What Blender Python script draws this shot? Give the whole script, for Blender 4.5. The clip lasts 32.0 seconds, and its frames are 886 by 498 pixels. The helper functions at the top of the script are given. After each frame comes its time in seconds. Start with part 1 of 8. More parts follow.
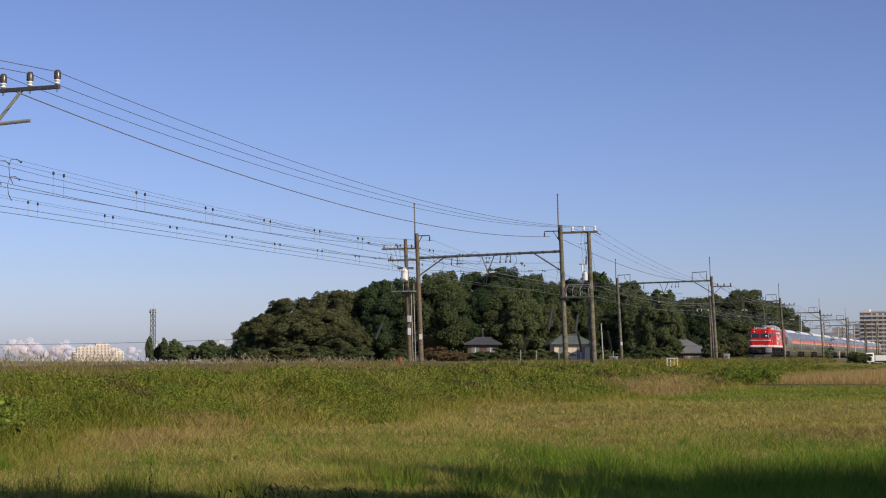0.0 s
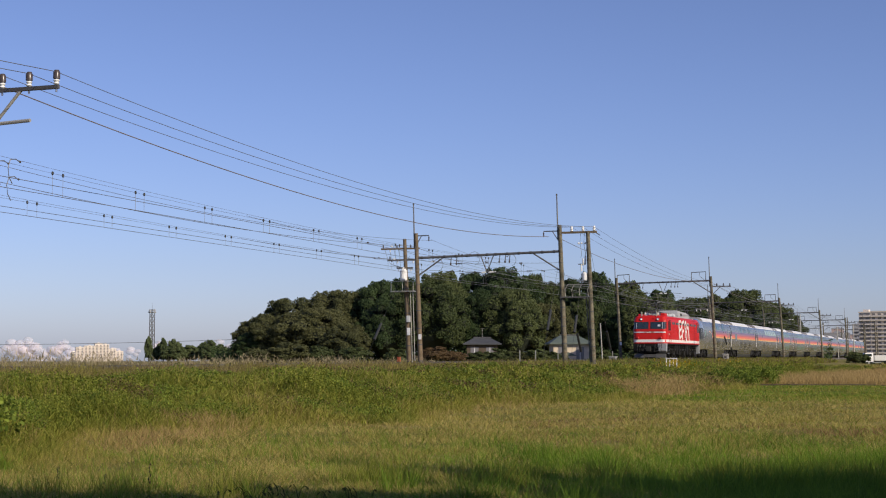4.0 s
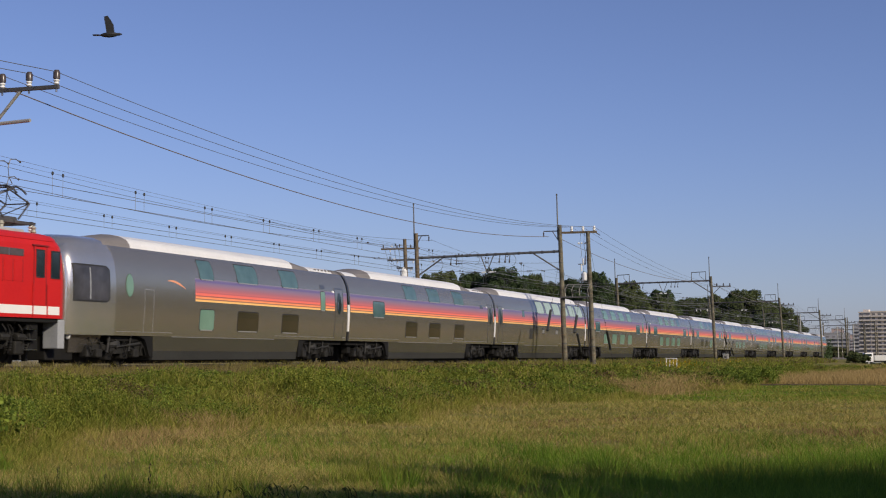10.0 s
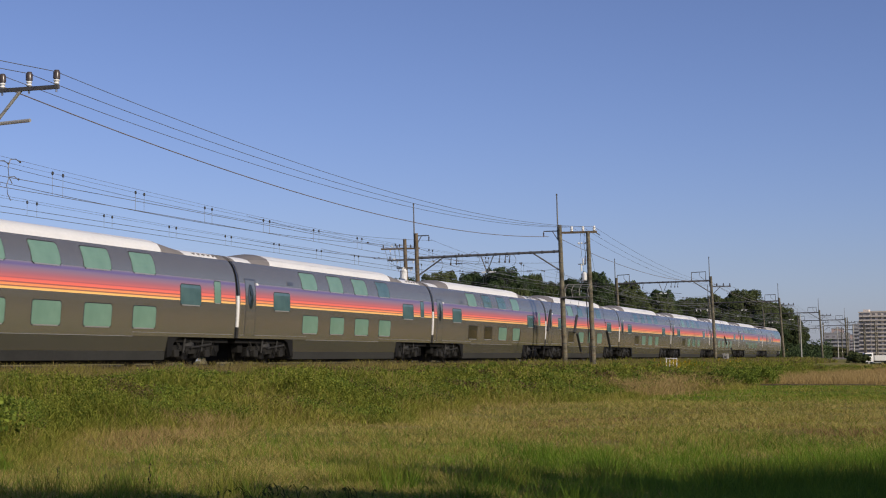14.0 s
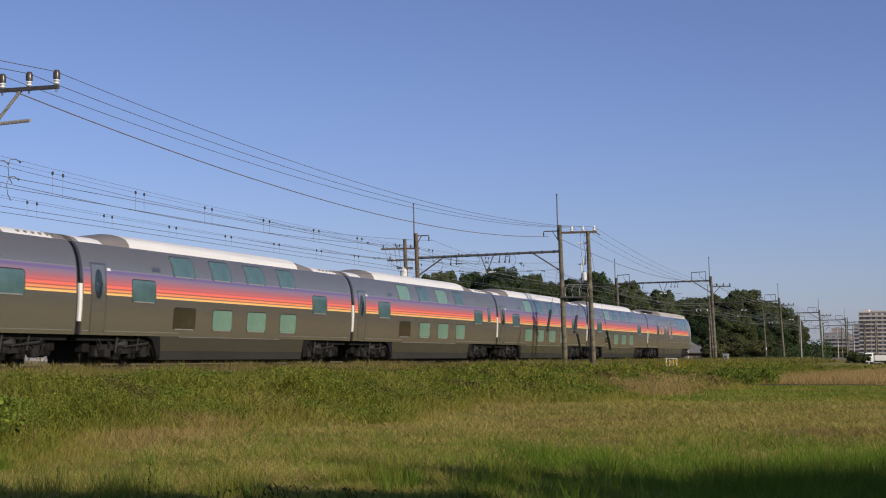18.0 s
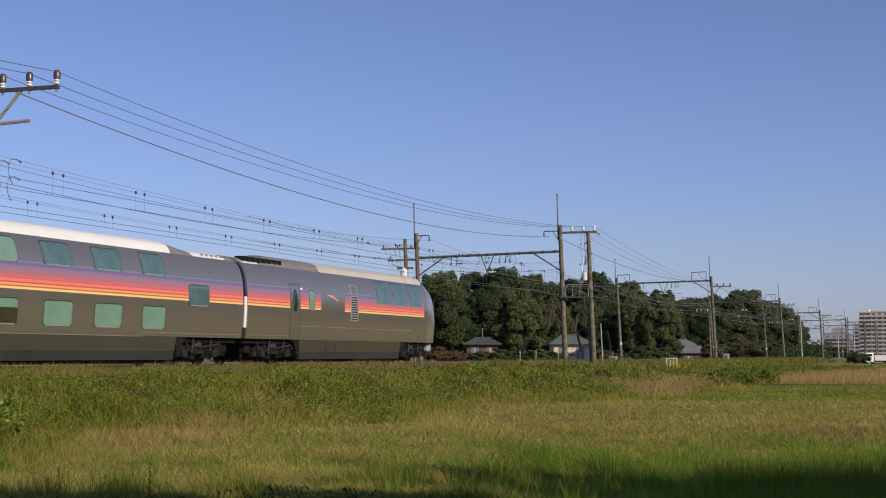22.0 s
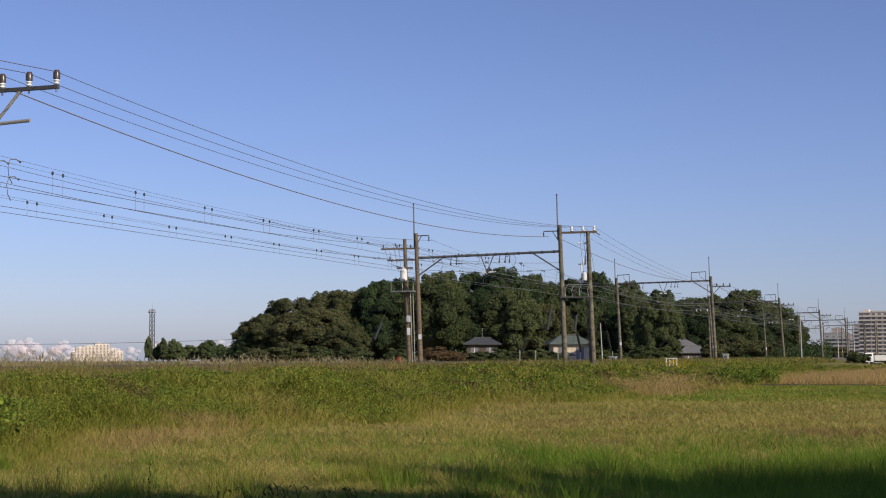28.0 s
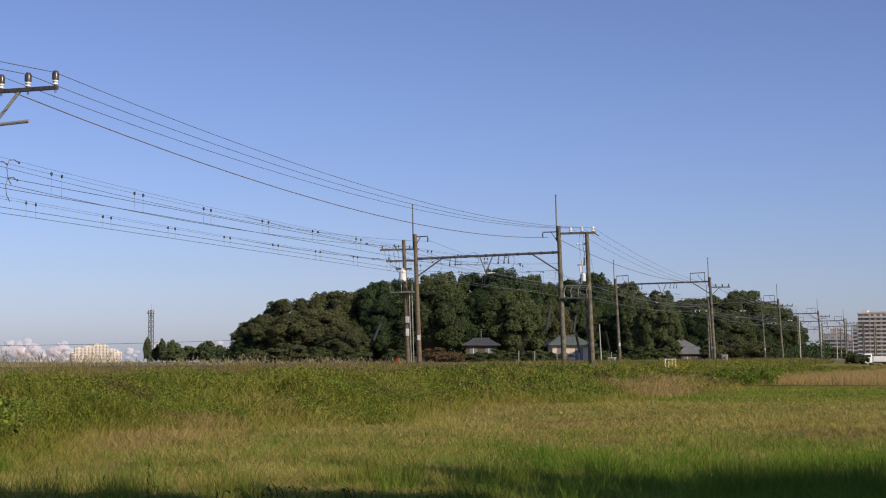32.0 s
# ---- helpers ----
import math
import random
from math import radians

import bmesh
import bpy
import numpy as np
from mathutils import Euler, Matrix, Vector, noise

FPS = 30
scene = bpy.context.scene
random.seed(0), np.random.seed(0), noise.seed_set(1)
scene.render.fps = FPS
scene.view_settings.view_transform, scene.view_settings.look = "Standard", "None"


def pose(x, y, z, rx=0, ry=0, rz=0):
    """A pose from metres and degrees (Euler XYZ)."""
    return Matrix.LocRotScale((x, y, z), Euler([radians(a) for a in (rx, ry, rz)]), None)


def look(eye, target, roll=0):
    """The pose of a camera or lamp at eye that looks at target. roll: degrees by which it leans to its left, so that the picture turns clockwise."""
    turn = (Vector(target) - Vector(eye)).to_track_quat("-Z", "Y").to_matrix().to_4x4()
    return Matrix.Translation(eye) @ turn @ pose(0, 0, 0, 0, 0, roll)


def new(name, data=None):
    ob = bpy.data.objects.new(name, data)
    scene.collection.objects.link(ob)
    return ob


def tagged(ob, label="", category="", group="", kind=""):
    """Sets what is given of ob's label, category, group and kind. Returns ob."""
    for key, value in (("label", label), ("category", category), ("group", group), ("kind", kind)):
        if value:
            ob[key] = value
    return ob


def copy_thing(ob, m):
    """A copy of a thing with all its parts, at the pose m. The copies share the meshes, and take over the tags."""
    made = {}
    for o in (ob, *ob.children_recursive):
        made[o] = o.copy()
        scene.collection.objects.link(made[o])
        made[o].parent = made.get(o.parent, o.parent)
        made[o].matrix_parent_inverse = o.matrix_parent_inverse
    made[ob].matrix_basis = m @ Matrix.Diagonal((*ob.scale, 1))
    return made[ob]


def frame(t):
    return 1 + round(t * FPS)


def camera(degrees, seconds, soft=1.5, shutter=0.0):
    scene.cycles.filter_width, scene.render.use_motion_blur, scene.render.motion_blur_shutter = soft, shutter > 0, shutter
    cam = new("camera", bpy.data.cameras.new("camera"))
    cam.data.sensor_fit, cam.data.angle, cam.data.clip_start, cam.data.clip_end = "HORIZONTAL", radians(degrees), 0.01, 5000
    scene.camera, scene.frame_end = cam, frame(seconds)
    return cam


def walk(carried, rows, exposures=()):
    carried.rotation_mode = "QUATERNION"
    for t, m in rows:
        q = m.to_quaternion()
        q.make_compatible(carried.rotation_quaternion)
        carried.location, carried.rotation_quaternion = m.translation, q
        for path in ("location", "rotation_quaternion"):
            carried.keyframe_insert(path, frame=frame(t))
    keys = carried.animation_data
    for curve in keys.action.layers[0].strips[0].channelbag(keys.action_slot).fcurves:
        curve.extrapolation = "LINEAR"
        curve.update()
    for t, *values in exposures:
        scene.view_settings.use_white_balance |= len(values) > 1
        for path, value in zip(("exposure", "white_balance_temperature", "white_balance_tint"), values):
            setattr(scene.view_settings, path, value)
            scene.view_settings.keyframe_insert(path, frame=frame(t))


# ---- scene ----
# The track runs along x, the observer stands to its south (negative y); z = 0 is the field.
RAIL = 1.19
EYE = (0.0, -25.79, 1.55)
HEADING, TILT = -70.68, 94.08


def aim(dx, dy):
    """The camera's pose with a tiny sway, in thousandths of a degree to the left and up."""
    return pose(*EYE, TILT + dy / 1000, 0, HEADING + dx / 1000)


cam = camera(33.05, 32.0, soft=1.1, shutter=0.1)
SWAY = [(0, 30), (1, 48), (1.5, 45), (2, 12), (2.6, 0), (3.5, 0), (5.5, 0), (6, 20), (6.5, -24), (7, -24), (7.5, 30), (8, 22),
        (8.5, 0), (10, 0), (10.5, -18), (11, 30), (11.5, 0), (14.5, 0), (19.5, 0), (20, 14), (21, 28), (22, 12), (22.6, 0),
        (27.5, 0), (31.4, 0)]
EXPOSURES = [(0, 0.0), (6, 0.0), (7.5, -0.08), (9, -0.20), (13, -0.18), (19, -0.14), (22, -0.10), (23, -0.05), (24, 0.0), (32, 0.0)]
walk(cam, [(t, aim(d, 0)) for t, d in SWAY] + [(32.0, aim(-40, 32))], EXPOSURES)

# ---- light ----
SUN_AZ, SUN_EL = 246.0, 28.0          # degrees from +x counter-clockwise, and height
sun_way = Vector((math.cos(radians(SUN_AZ)) * math.cos(radians(SUN_EL)), math.sin(radians(SUN_AZ)) * math.cos(radians(SUN_EL)),
                  math.sin(radians(SUN_EL))))
world = bpy.data.worlds.new("world")
scene.world = world
world.use_nodes = True
wn = world.node_tree
sky = wn.nodes.new("ShaderNodeTexSky")
sky.sky_type, sky.sun_disc = "NISHITA", False
sky.sun_elevation = radians(SUN_EL)
sky.sun_rotation = radians(90 - SUN_AZ)
sky.air_density, sky.dust_density, sky.ozone_density = 1.0, 0.6, 2.0
# clear autumn air: the haze near the horizon is bluish, not yellow
sky_co, sky_sep, sky_ramp, sky_mul = (wn.nodes.new("ShaderNode" + k) for k in ("TexCoord", "SeparateXYZ", "ValToRGB", "Mix"))
sky_mul.data_type, sky_mul.blend_type = "RGBA", "MULTIPLY"
sky_mul.inputs[0].default_value = 1.0
sky_ramp.color_ramp.elements[0].position, sky_ramp.color_ramp.elements[1].position = 0.0, 0.26
sky_ramp.color_ramp.elements[0].color, sky_ramp.color_ramp.elements[1].color = (0.88, 0.97, 1.56, 1), (0.88, 0.865, 1.21, 1)
sky_ramp.color_ramp.elements.new(0.06).color = (0.855, 0.90, 1.37, 1)
wn.links.new(sky_co.outputs["Generated"], sky_sep.inputs[0])
wn.links.new(sky_sep.outputs[2], sky_ramp.inputs[0])
wn.links.new(sky.outputs[0], sky_mul.inputs[6])
wn.links.new(sky_ramp.outputs[0], sky_mul.inputs[7])
wn.links.new(sky_mul.outputs[2], wn.nodes["Background"].inputs[0])
wn.nodes["Background"].inputs[1].default_value = 0.090
sun = new("sun", bpy.data.lights.new("sun", "SUN"))
sun.data.energy, sun.data.angle, sun.data.color = 4.6, radians(0.6), (1.0, 0.88, 0.70)
sun.matrix_world = look(sun_way * 200, (0, 0, 0))


# ---- materials ----
def mat(name, a, b, rough=0.7, metal=0.0, scale=6.0, fine=60.0, bump=0.15, spread=0.5, spec=0.5, coat=0.0, island=0.0, per_object=0.0):
    """Two colours mixed by noise at two scales, with relief. island, per_object: how much each piece differs."""
    m = bpy.data.materials.new(name)
    m.use_nodes = True
    n, l = m.node_tree.nodes, m.node_tree.links
    bsdf = n["Principled BSDF"]
    co = n.new("ShaderNodeTexCoord")
    big, small = n.new("ShaderNodeTexNoise"), n.new("ShaderNodeTexNoise")
    big.inputs["Scale"].default_value, small.inputs["Scale"].default_value = scale, fine
    big.inputs["Detail"].default_value, small.inputs["Detail"].default_value = 4, 3
    l.new(co.outputs["Object"], big.inputs["Vector"])
    l.new(co.outputs["Object"], small.inputs["Vector"])
    add = n.new("ShaderNodeMath")
    add.operation = "MULTIPLY_ADD"
    add.inputs[1].default_value = 0.45
    l.new(small.outputs["Fac"], add.inputs[0])
    half = n.new("ShaderNodeMath")
    half.operation = "MULTIPLY"
    half.inputs[1].default_value = 0.55
    l.new(big.outputs["Fac"], half.inputs[0])
    l.new(half.outputs[0], add.inputs[2])
    fac = add.outputs[0]
    for amount, node, out in ((island, "ShaderNodeNewGeometry", "Random Per Island"), (per_object, "ShaderNodeObjectInfo", "Random")):
        if amount:
            src = n.new(node)
            mix = n.new("ShaderNodeMix")
            mix.inputs[0].default_value = amount
            l.new(fac, mix.inputs[2])
            l.new(src.outputs[out], mix.inputs[3])
            fac = mix.outputs[0]
    ramp = n.new("ShaderNodeValToRGB")
    wide = max(island, per_object)
    lo, hi = 0.5 - 0.5 * max(spread, wide), 0.5 + 0.5 * max(spread, wide)
    ramp.color_ramp.elements[0].position, ramp.color_ramp.elements[1].position = max(lo, 0), min(hi, 1)
    ramp.color_ramp.elements[0].color, ramp.color_ramp.elements[1].color = (*a, 1), (*b, 1)
    l.new(fac, ramp.inputs[0])
    l.new(ramp.outputs[0], bsdf.inputs["Base Color"])
    bsdf.inputs["Roughness"].default_value, bsdf.inputs["Metallic"].default_value = rough, metal
    bsdf.inputs["Specular IOR Level"].default_value = spec
    bsdf.inputs["Coat Weight"].default_value = coat
    bsdf.inputs["Coat Roughness"].default_value = 0.15
    if bump:
        b_ = n.new("ShaderNodeBump")
        b_.inputs["Strength"].default_value, b_.inputs["Distance"].default_value = bump, 0.02
        l.new(fac if not (island or per_object) else add.outputs[0], b_.inputs["Height"])
        l.new(b_.outputs[0], bsdf.inputs["Normal"])
    return m


def leaf_mat(name, a, b, through_light=0.35, rough=0.6, c=None, vary=0.5, patch=0.55, per_tree=0.0):
    """Leaves and blades: each piece its own tone, some light shining through."""
    m = bpy.data.materials.new(name)
    m.use_nodes = True
    n, l = m.node_tree.nodes, m.node_tree.links
    bsdf = n["Principled BSDF"]
    geo, co, tex = n.new("ShaderNodeNewGeometry"), n.new("ShaderNodeTexCoord"), n.new("ShaderNodeTexNoise")
    tex.inputs["Scale"].default_value = patch
    l.new(co.outputs["Object"], tex.inputs["Vector"])
    mix = n.new("ShaderNodeMix")
    mix.inputs[0].default_value = 1 - vary
    l.new(geo.outputs["Random Per Island"], mix.inputs[2])
    l.new(tex.outputs["Fac"], mix.inputs[3])
    fac = mix.outputs[0]
    if per_tree:
        info, mix2 = n.new("ShaderNodeObjectInfo"), n.new("ShaderNodeMix")
        mix2.inputs[0].default_value = per_tree
        l.new(fac, mix2.inputs[2])
        l.new(info.outputs["Random"], mix2.inputs[3])
        fac = mix2.outputs[0]
    ramp = n.new("ShaderNodeValToRGB")
    ramp.color_ramp.elements[0].position, ramp.color_ramp.elements[1].position = 0.2, 0.8
    ramp.color_ramp.elements[0].color, ramp.color_ramp.elements[1].color = (*a, 1), (*b, 1)
    if c:
        e = ramp.color_ramp.elements.new(0.93)
        e.color = (*c, 1)
    l.new(fac, ramp.inputs[0])
    l.new(ramp.outputs[0], bsdf.inputs["Base Color"])
    bsdf.inputs["Roughness"].default_value, bsdf.inputs["Specular IOR Level"].default_value = min(rough + 0.2, 0.9), 0.12
    tr, mx = n.new("ShaderNodeBsdfTranslucent"), n.new("ShaderNodeMixShader")
    l.new(ramp.outputs[0], tr.inputs[0])
    mx.inputs[0].default_value = through_light
    l.new(bsdf.outputs[0], mx.inputs[1])
    l.new(tr.outputs[0], mx.inputs[2])
    l.new(mx.outputs[0], n["Material Output"].inputs[0])
    return m


def glow_mat(name, colour, strength):
    m = bpy.data.materials.new(name)
    m.use_nodes = True
    b_ = m.node_tree.nodes["Principled BSDF"]
    b_.inputs["Base Color"].default_value = (*colour, 1)
    b_.inputs["Emission Color"].default_value, b_.inputs["Emission Strength"].default_value = (*colour, 1), strength
    return m


def stripe_mat(name):
    """The dusk-coloured band along the coaches: bands by height over the rail."""
    m = bpy.data.materials.new(name)
    m.use_nodes = True
    n, l = m.node_tree.nodes, m.node_tree.links
    bsdf = n["Principled BSDF"]
    co, sep, rng, ramp = n.new("ShaderNodeTexCoord"), n.new("ShaderNodeSeparateXYZ"), n.new("ShaderNodeMapRange"), n.new("ShaderNodeValToRGB")
    l.new(co.outputs["Object"], sep.inputs[0])
    rng.inputs[1].default_value, rng.inputs[2].default_value = 2.17, 2.96
    l.new(sep.outputs[2], rng.inputs[0])
    l.new(rng.outputs[0], ramp.inputs[0])
    r = ramp.color_ramp
    bands = [(0.0, (1.0, 0.60, 0.20)), (0.075, (1.0, 0.54, 0.18)), (0.09, (0.36, 0.17, 0.11)), (0.125, (0.38, 0.16, 0.10)), (0.14, (1.0, 0.36, 0.14)), (0.205, (0.98, 0.30, 0.13)),
             (0.22, (0.40, 0.13, 0.10)), (0.255, (0.40, 0.12, 0.10)), (0.27, (0.92, 0.20, 0.13)), (0.36, (0.84, 0.17, 0.14)), (0.385, (0.46, 0.13, 0.13)), (0.43, (0.60, 0.16, 0.16)),
             (0.55, (0.42, 0.15, 0.18)), (0.69, (0.30, 0.17, 0.23)), (0.80, (0.23, 0.17, 0.27)), (0.87, (0.15, 0.12, 0.28)), (0.93, (0.17, 0.14, 0.27)), (0.99, (0.25, 0.23, 0.27))]
    r.interpolation = "LINEAR"
    r.elements[0].position, r.elements[0].color = bands[0][0], (*bands[0][1], 1)
    r.elements[1].position, r.elements[1].color = bands[-1][0], (*bands[-1][1], 1)
    for at, col in bands[1:-1]:
        e = r.elements.new(at)
        e.color = (*col, 1)
    l.new(ramp.outputs[0], bsdf.inputs["Base Color"])
    bsdf.inputs["Roughness"].default_value, bsdf.inputs["Metallic"].default_value = 0.35, 0.05
    return m


def half_curtain_mat(name):
    """A window whose blind covers its upper third."""
    m = mat(name, (0.03, 0.028, 0.016), (0.05, 0.045, 0.028), 0.12, 0, 0.7, 3, 0.0, spec=0.6)
    n, l = m.node_tree.nodes, m.node_tree.links
    co, sep, over, mix = n.new("ShaderNodeTexCoord"), n.new("ShaderNodeSeparateXYZ"), n.new("ShaderNodeMath"), n.new("ShaderNodeMix")
    mix.data_type = "RGBA"
    over.operation = "GREATER_THAN"
    over.inputs[1].default_value = 1.66
    l.new(co.outputs["Object"], sep.inputs[0])
    l.new(sep.outputs[2], over.inputs[0])
    l.new(over.outputs[0], mix.inputs[0])
    bsdf = n["Principled BSDF"]
    l.new(bsdf.inputs["Base Color"].links[0].from_socket, mix.inputs[6])
    mix.inputs[7].default_value = (0.15, 0.27, 0.20, 1)
    l.new(mix.outputs[2], bsdf.inputs["Base Color"])
    return m


M = {}
M["red"] = mat("red_paint", (0.47, 0.010, 0.010), (0.56, 0.017, 0.014), 0.45, 0, 1.2, 14, 0.02, spec=0.3)
M["cream"] = mat("white_paint", (0.72, 0.70, 0.66), (0.82, 0.80, 0.77), 0.5, 0, 2, 20, 0.03)
M["grey_roof"] = mat("grey_roof_paint", (0.30, 0.30, 0.30), (0.42, 0.41, 0.40), 0.6, 0, 1.5, 12, 0.08)
M["grey_paint"] = mat("grey_paint", (0.26, 0.27, 0.28), (0.36, 0.37, 0.38), 0.5, 0, 2, 16, 0.06)
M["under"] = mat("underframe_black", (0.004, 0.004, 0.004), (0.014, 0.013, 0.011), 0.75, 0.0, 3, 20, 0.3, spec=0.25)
M["iron"] = mat("dusty_iron", (0.008, 0.008, 0.007), (0.030, 0.028, 0.024), 0.7, 0.1, 4, 30, 0.2, spec=0.3)
M["steel"] = mat("worn_steel", (0.35, 0.34, 0.33), (0.55, 0.54, 0.52), 0.35, 0.9, 4, 30, 0.1)
M["silver"] = mat("silver_paint", (0.44, 0.40, 0.325), (0.47, 0.43, 0.35), 0.20, 0.80, 0.6, 8, 0.003)
M["silver_end"] = mat("bright_silver_end", (0.58, 0.555, 0.50), (0.66, 0.635, 0.58), 0.19, 0.80, 0.8, 10, 0.02, coat=0.4)
M["skirt"] = mat("grey_skirt", (0.27, 0.255, 0.225), (0.32, 0.30, 0.265), 0.24, 0.86, 0.8, 10, 0.005)
M["skirt_low"] = mat("dark_skirt_edge", (0.045, 0.045, 0.043), (0.08, 0.08, 0.075), 0.4, 0.5, 1, 10, 0.03)
M["roof"] = mat("pale_coach_roof", (0.70, 0.69, 0.67), (0.84, 0.83, 0.80), 0.42, 0.1, 0.9, 9, 0.05)
M["roof_dark"] = mat("grey_roof_slope", (0.14, 0.13, 0.125), (0.22, 0.20, 0.19), 0.7, 0.0, 1.5, 14, 0.1)
M["stripe"] = stripe_mat("dusk_stripes")
M["chrome"] = mat("bright_metal", (0.7, 0.7, 0.7), (0.8, 0.8, 0.8), 0.15, 1.0, 3, 20, 0.02)
M["white_panel"] = mat("white_panel", (0.78, 0.77, 0.75), (0.86, 0.85, 0.83), 0.4, 0, 2, 20, 0.02)
M["rubber"] = mat("black_rubber", (0.012, 0.012, 0.012), (0.03, 0.03, 0.03), 0.6, 0, 5, 40, 0.1)
M["glass_dark"] = mat("dark_window_glass", (0.012, 0.018, 0.022), (0.03, 0.045, 0.05), 0.08, 0, 0.7, 3, 0.0, spec=0.9)
M["glass_blind"] = mat("window_with_pale_blind", (0.125, 0.23, 0.175), (0.19, 0.315, 0.24), 0.14, 0, 0.7, 3, 0.0, spec=0.7)
# the sky's reflection is mixed into this glass as a pale green
M["glass_pale"] = mat("dining_window_reflecting_sky", (0.30, 0.41, 0.33), (0.46, 0.55, 0.46), 0.12, 0, 1.4, 5, 0.0, spec=0.7)
M["glass_half"] = half_curtain_mat("window_with_half_drawn_blind")
M["glass_teal"] = mat("tinted_window", (0.05, 0.10, 0.11), (0.11, 0.19, 0.19), 0.1, 0, 0.7, 3, 0.0, spec=0.8)
M["glass_brown"] = mat("window_with_dark_curtain", (0.03, 0.028, 0.016), (0.06, 0.05, 0.03), 0.12, 0, 0.7, 3, 0.0, spec=0.6)
M["glass_lounge"] = mat("lounge_window_with_dark_curtain", (0.02, 0.02, 0.022), (0.09, 0.09, 0.105), 0.22, 0, 0.9, 3, 0.0, spec=0.35)
# weak glow stands in for the daylight that the unlit lens reflects
M["lamp"] = glow_mat("headlamp_glow", (1.0, 0.9, 0.7), 0.5)
M["concrete"] = mat("weathered_concrete_pole", (0.035, 0.032, 0.021), (0.215, 0.19, 0.13), 0.85, 0, 2.2, 22, 0.35, spread=0.25)
M["wood"] = mat("creosoted_wooden_pole", (0.07, 0.052, 0.03), (0.23, 0.17, 0.105), 0.85, 0, 1.5, 25, 0.3)
M["beam"] = mat("galvanised_beam", (0.09, 0.09, 0.09), (0.19, 0.185, 0.18), 0.6, 0.4, 1.5, 20, 0.15)
M["dark_steel"] = mat("dark_steelwork", (0.05, 0.05, 0.055), (0.12, 0.115, 0.11), 0.6, 0.3, 2, 25, 0.15)
M["wire"] = mat("weathered_copper_wire", (0.11, 0.112, 0.118), (0.20, 0.20, 0.205), 0.6, 0.3, 1, 9, 0.0)
M["wire_brown"] = mat("brown_feeder_cable", (0.17, 0.145, 0.13), (0.26, 0.22, 0.20), 0.6, 0.2, 1, 9, 0.0)
M["porcelain"] = mat("white_porcelain", (0.72, 0.72, 0.70), (0.82, 0.82, 0.80), 0.25, 0, 8, 60, 0.02)
M["brown_cap"] = mat("dark_brown_porcelain", (0.04, 0.03, 0.028), (0.09, 0.07, 0.06), 0.3, 0, 8, 60, 0.02)
M["ballast"] = mat("grey_brown_ballast", (0.06, 0.055, 0.045), (0.20, 0.18, 0.15), 0.9, 0, 2.2, 17, 1.0, spread=0.45)
M["sleeper"] = mat("concrete_sleeper", (0.30, 0.28, 0.25), (0.45, 0.43, 0.39), 0.85, 0, 3, 25, 0.2)
M["rail"] = mat("rusty_rail", (0.045, 0.036, 0.028), (0.095, 0.075, 0.06), 0.7, 0.2, 2, 20, 0.1)
M["rail_head"] = mat("polished_rail_head", (0.5, 0.49, 0.48), (0.62, 0.61, 0.6), 0.25, 1.0, 2, 20, 0.02)
M["galv"] = mat("galvanised_pipe", (0.35, 0.34, 0.30), (0.50, 0.48, 0.43), 0.5, 0.4, 2, 20, 0.1)


# ---- mesh helpers ----
def part(name, bm, material, parent=None, label="", smooth=False):
    """Links a bmesh (or a ready mesh) as one object, under a thing or a part."""
    if isinstance(bm, bmesh.types.BMesh):
        data = bpy.data.meshes.new(name)
        bm.normal_update()
        bm.to_mesh(data)
        bm.free()
    else:
        data = bm
    if material and not data.materials:
        data.materials.append(material)
    if smooth:
        data.shade_smooth()
        data.set_sharp_from_angle(angle=radians(38))
    ob = new(name, data)
    if parent:
        ob.parent = parent
    if label:
        ob["label"] = label
    return ob


def block(bm, x0, x1, y0, y1, z0, z1, bev=0.0):
    r = bmesh.ops.create_cube(bm, size=1, matrix=Matrix.LocRotScale(((x0 + x1) / 2, (y0 + y1) / 2, (z0 + z1) / 2), None,
                                                                  (abs(x1 - x0), abs(y1 - y0), abs(z1 - z0))))
    if bev:
        edges = {e for v in r["verts"] for e in v.link_edges}
        bmesh.ops.bevel(bm, geom=list(edges), offset=bev, segments=2, affect="EDGES", profile=0.5)
    return bm


def rod(bm, a, b, r0, r1=None, seg=8, caps=True):
    """A round, tapered bar from a to b."""
    a, b = Vector(a), Vector(b)
    r1 = r0 if r1 is None else r1
    q = (b - a).to_track_quat("Z", "Y")
    rings = []
    for p_, r_ in ((a, r0), (b, r1)):
        rings.append([bm.verts.new(p_ + q @ Vector((r_ * math.cos(i * math.tau / seg), r_ * math.sin(i * math.tau / seg), 0))) for i in range(seg)])
    for i in range(seg):
        j = (i + 1) % seg
        bm.faces.new((rings[0][i], rings[0][j], rings[1][j], rings[1][i]))
    if caps:
        bm.faces.new(rings[0][::-1])
        bm.faces.new(rings[1])
    return bm


def tube(bm, pts, r, seg=4):
    """A bent round bar through the points."""
    pts = [Vector(p_) for p_ in pts]
    rings = []
    for i, p_ in enumerate(pts):
        d = (pts[min(i + 1, len(pts) - 1)] - pts[max(i - 1, 0)])
        q = d.to_track_quat("Z", "Y")
        rings.append([bm.verts.new(p_ + q @ Vector((r * math.cos(k * math.tau / seg), r * math.sin(k * math.tau / seg), 0))) for k in range(seg)])
    for u, v in zip(rings, rings[1:]):
        for k in range(seg):
            j = (k + 1) % seg
            bm.faces.new((u[k], u[j], v[j], v[k]))
    bm.faces.new(rings[0][::-1])
    bm.faces.new(rings[-1])
    return bm


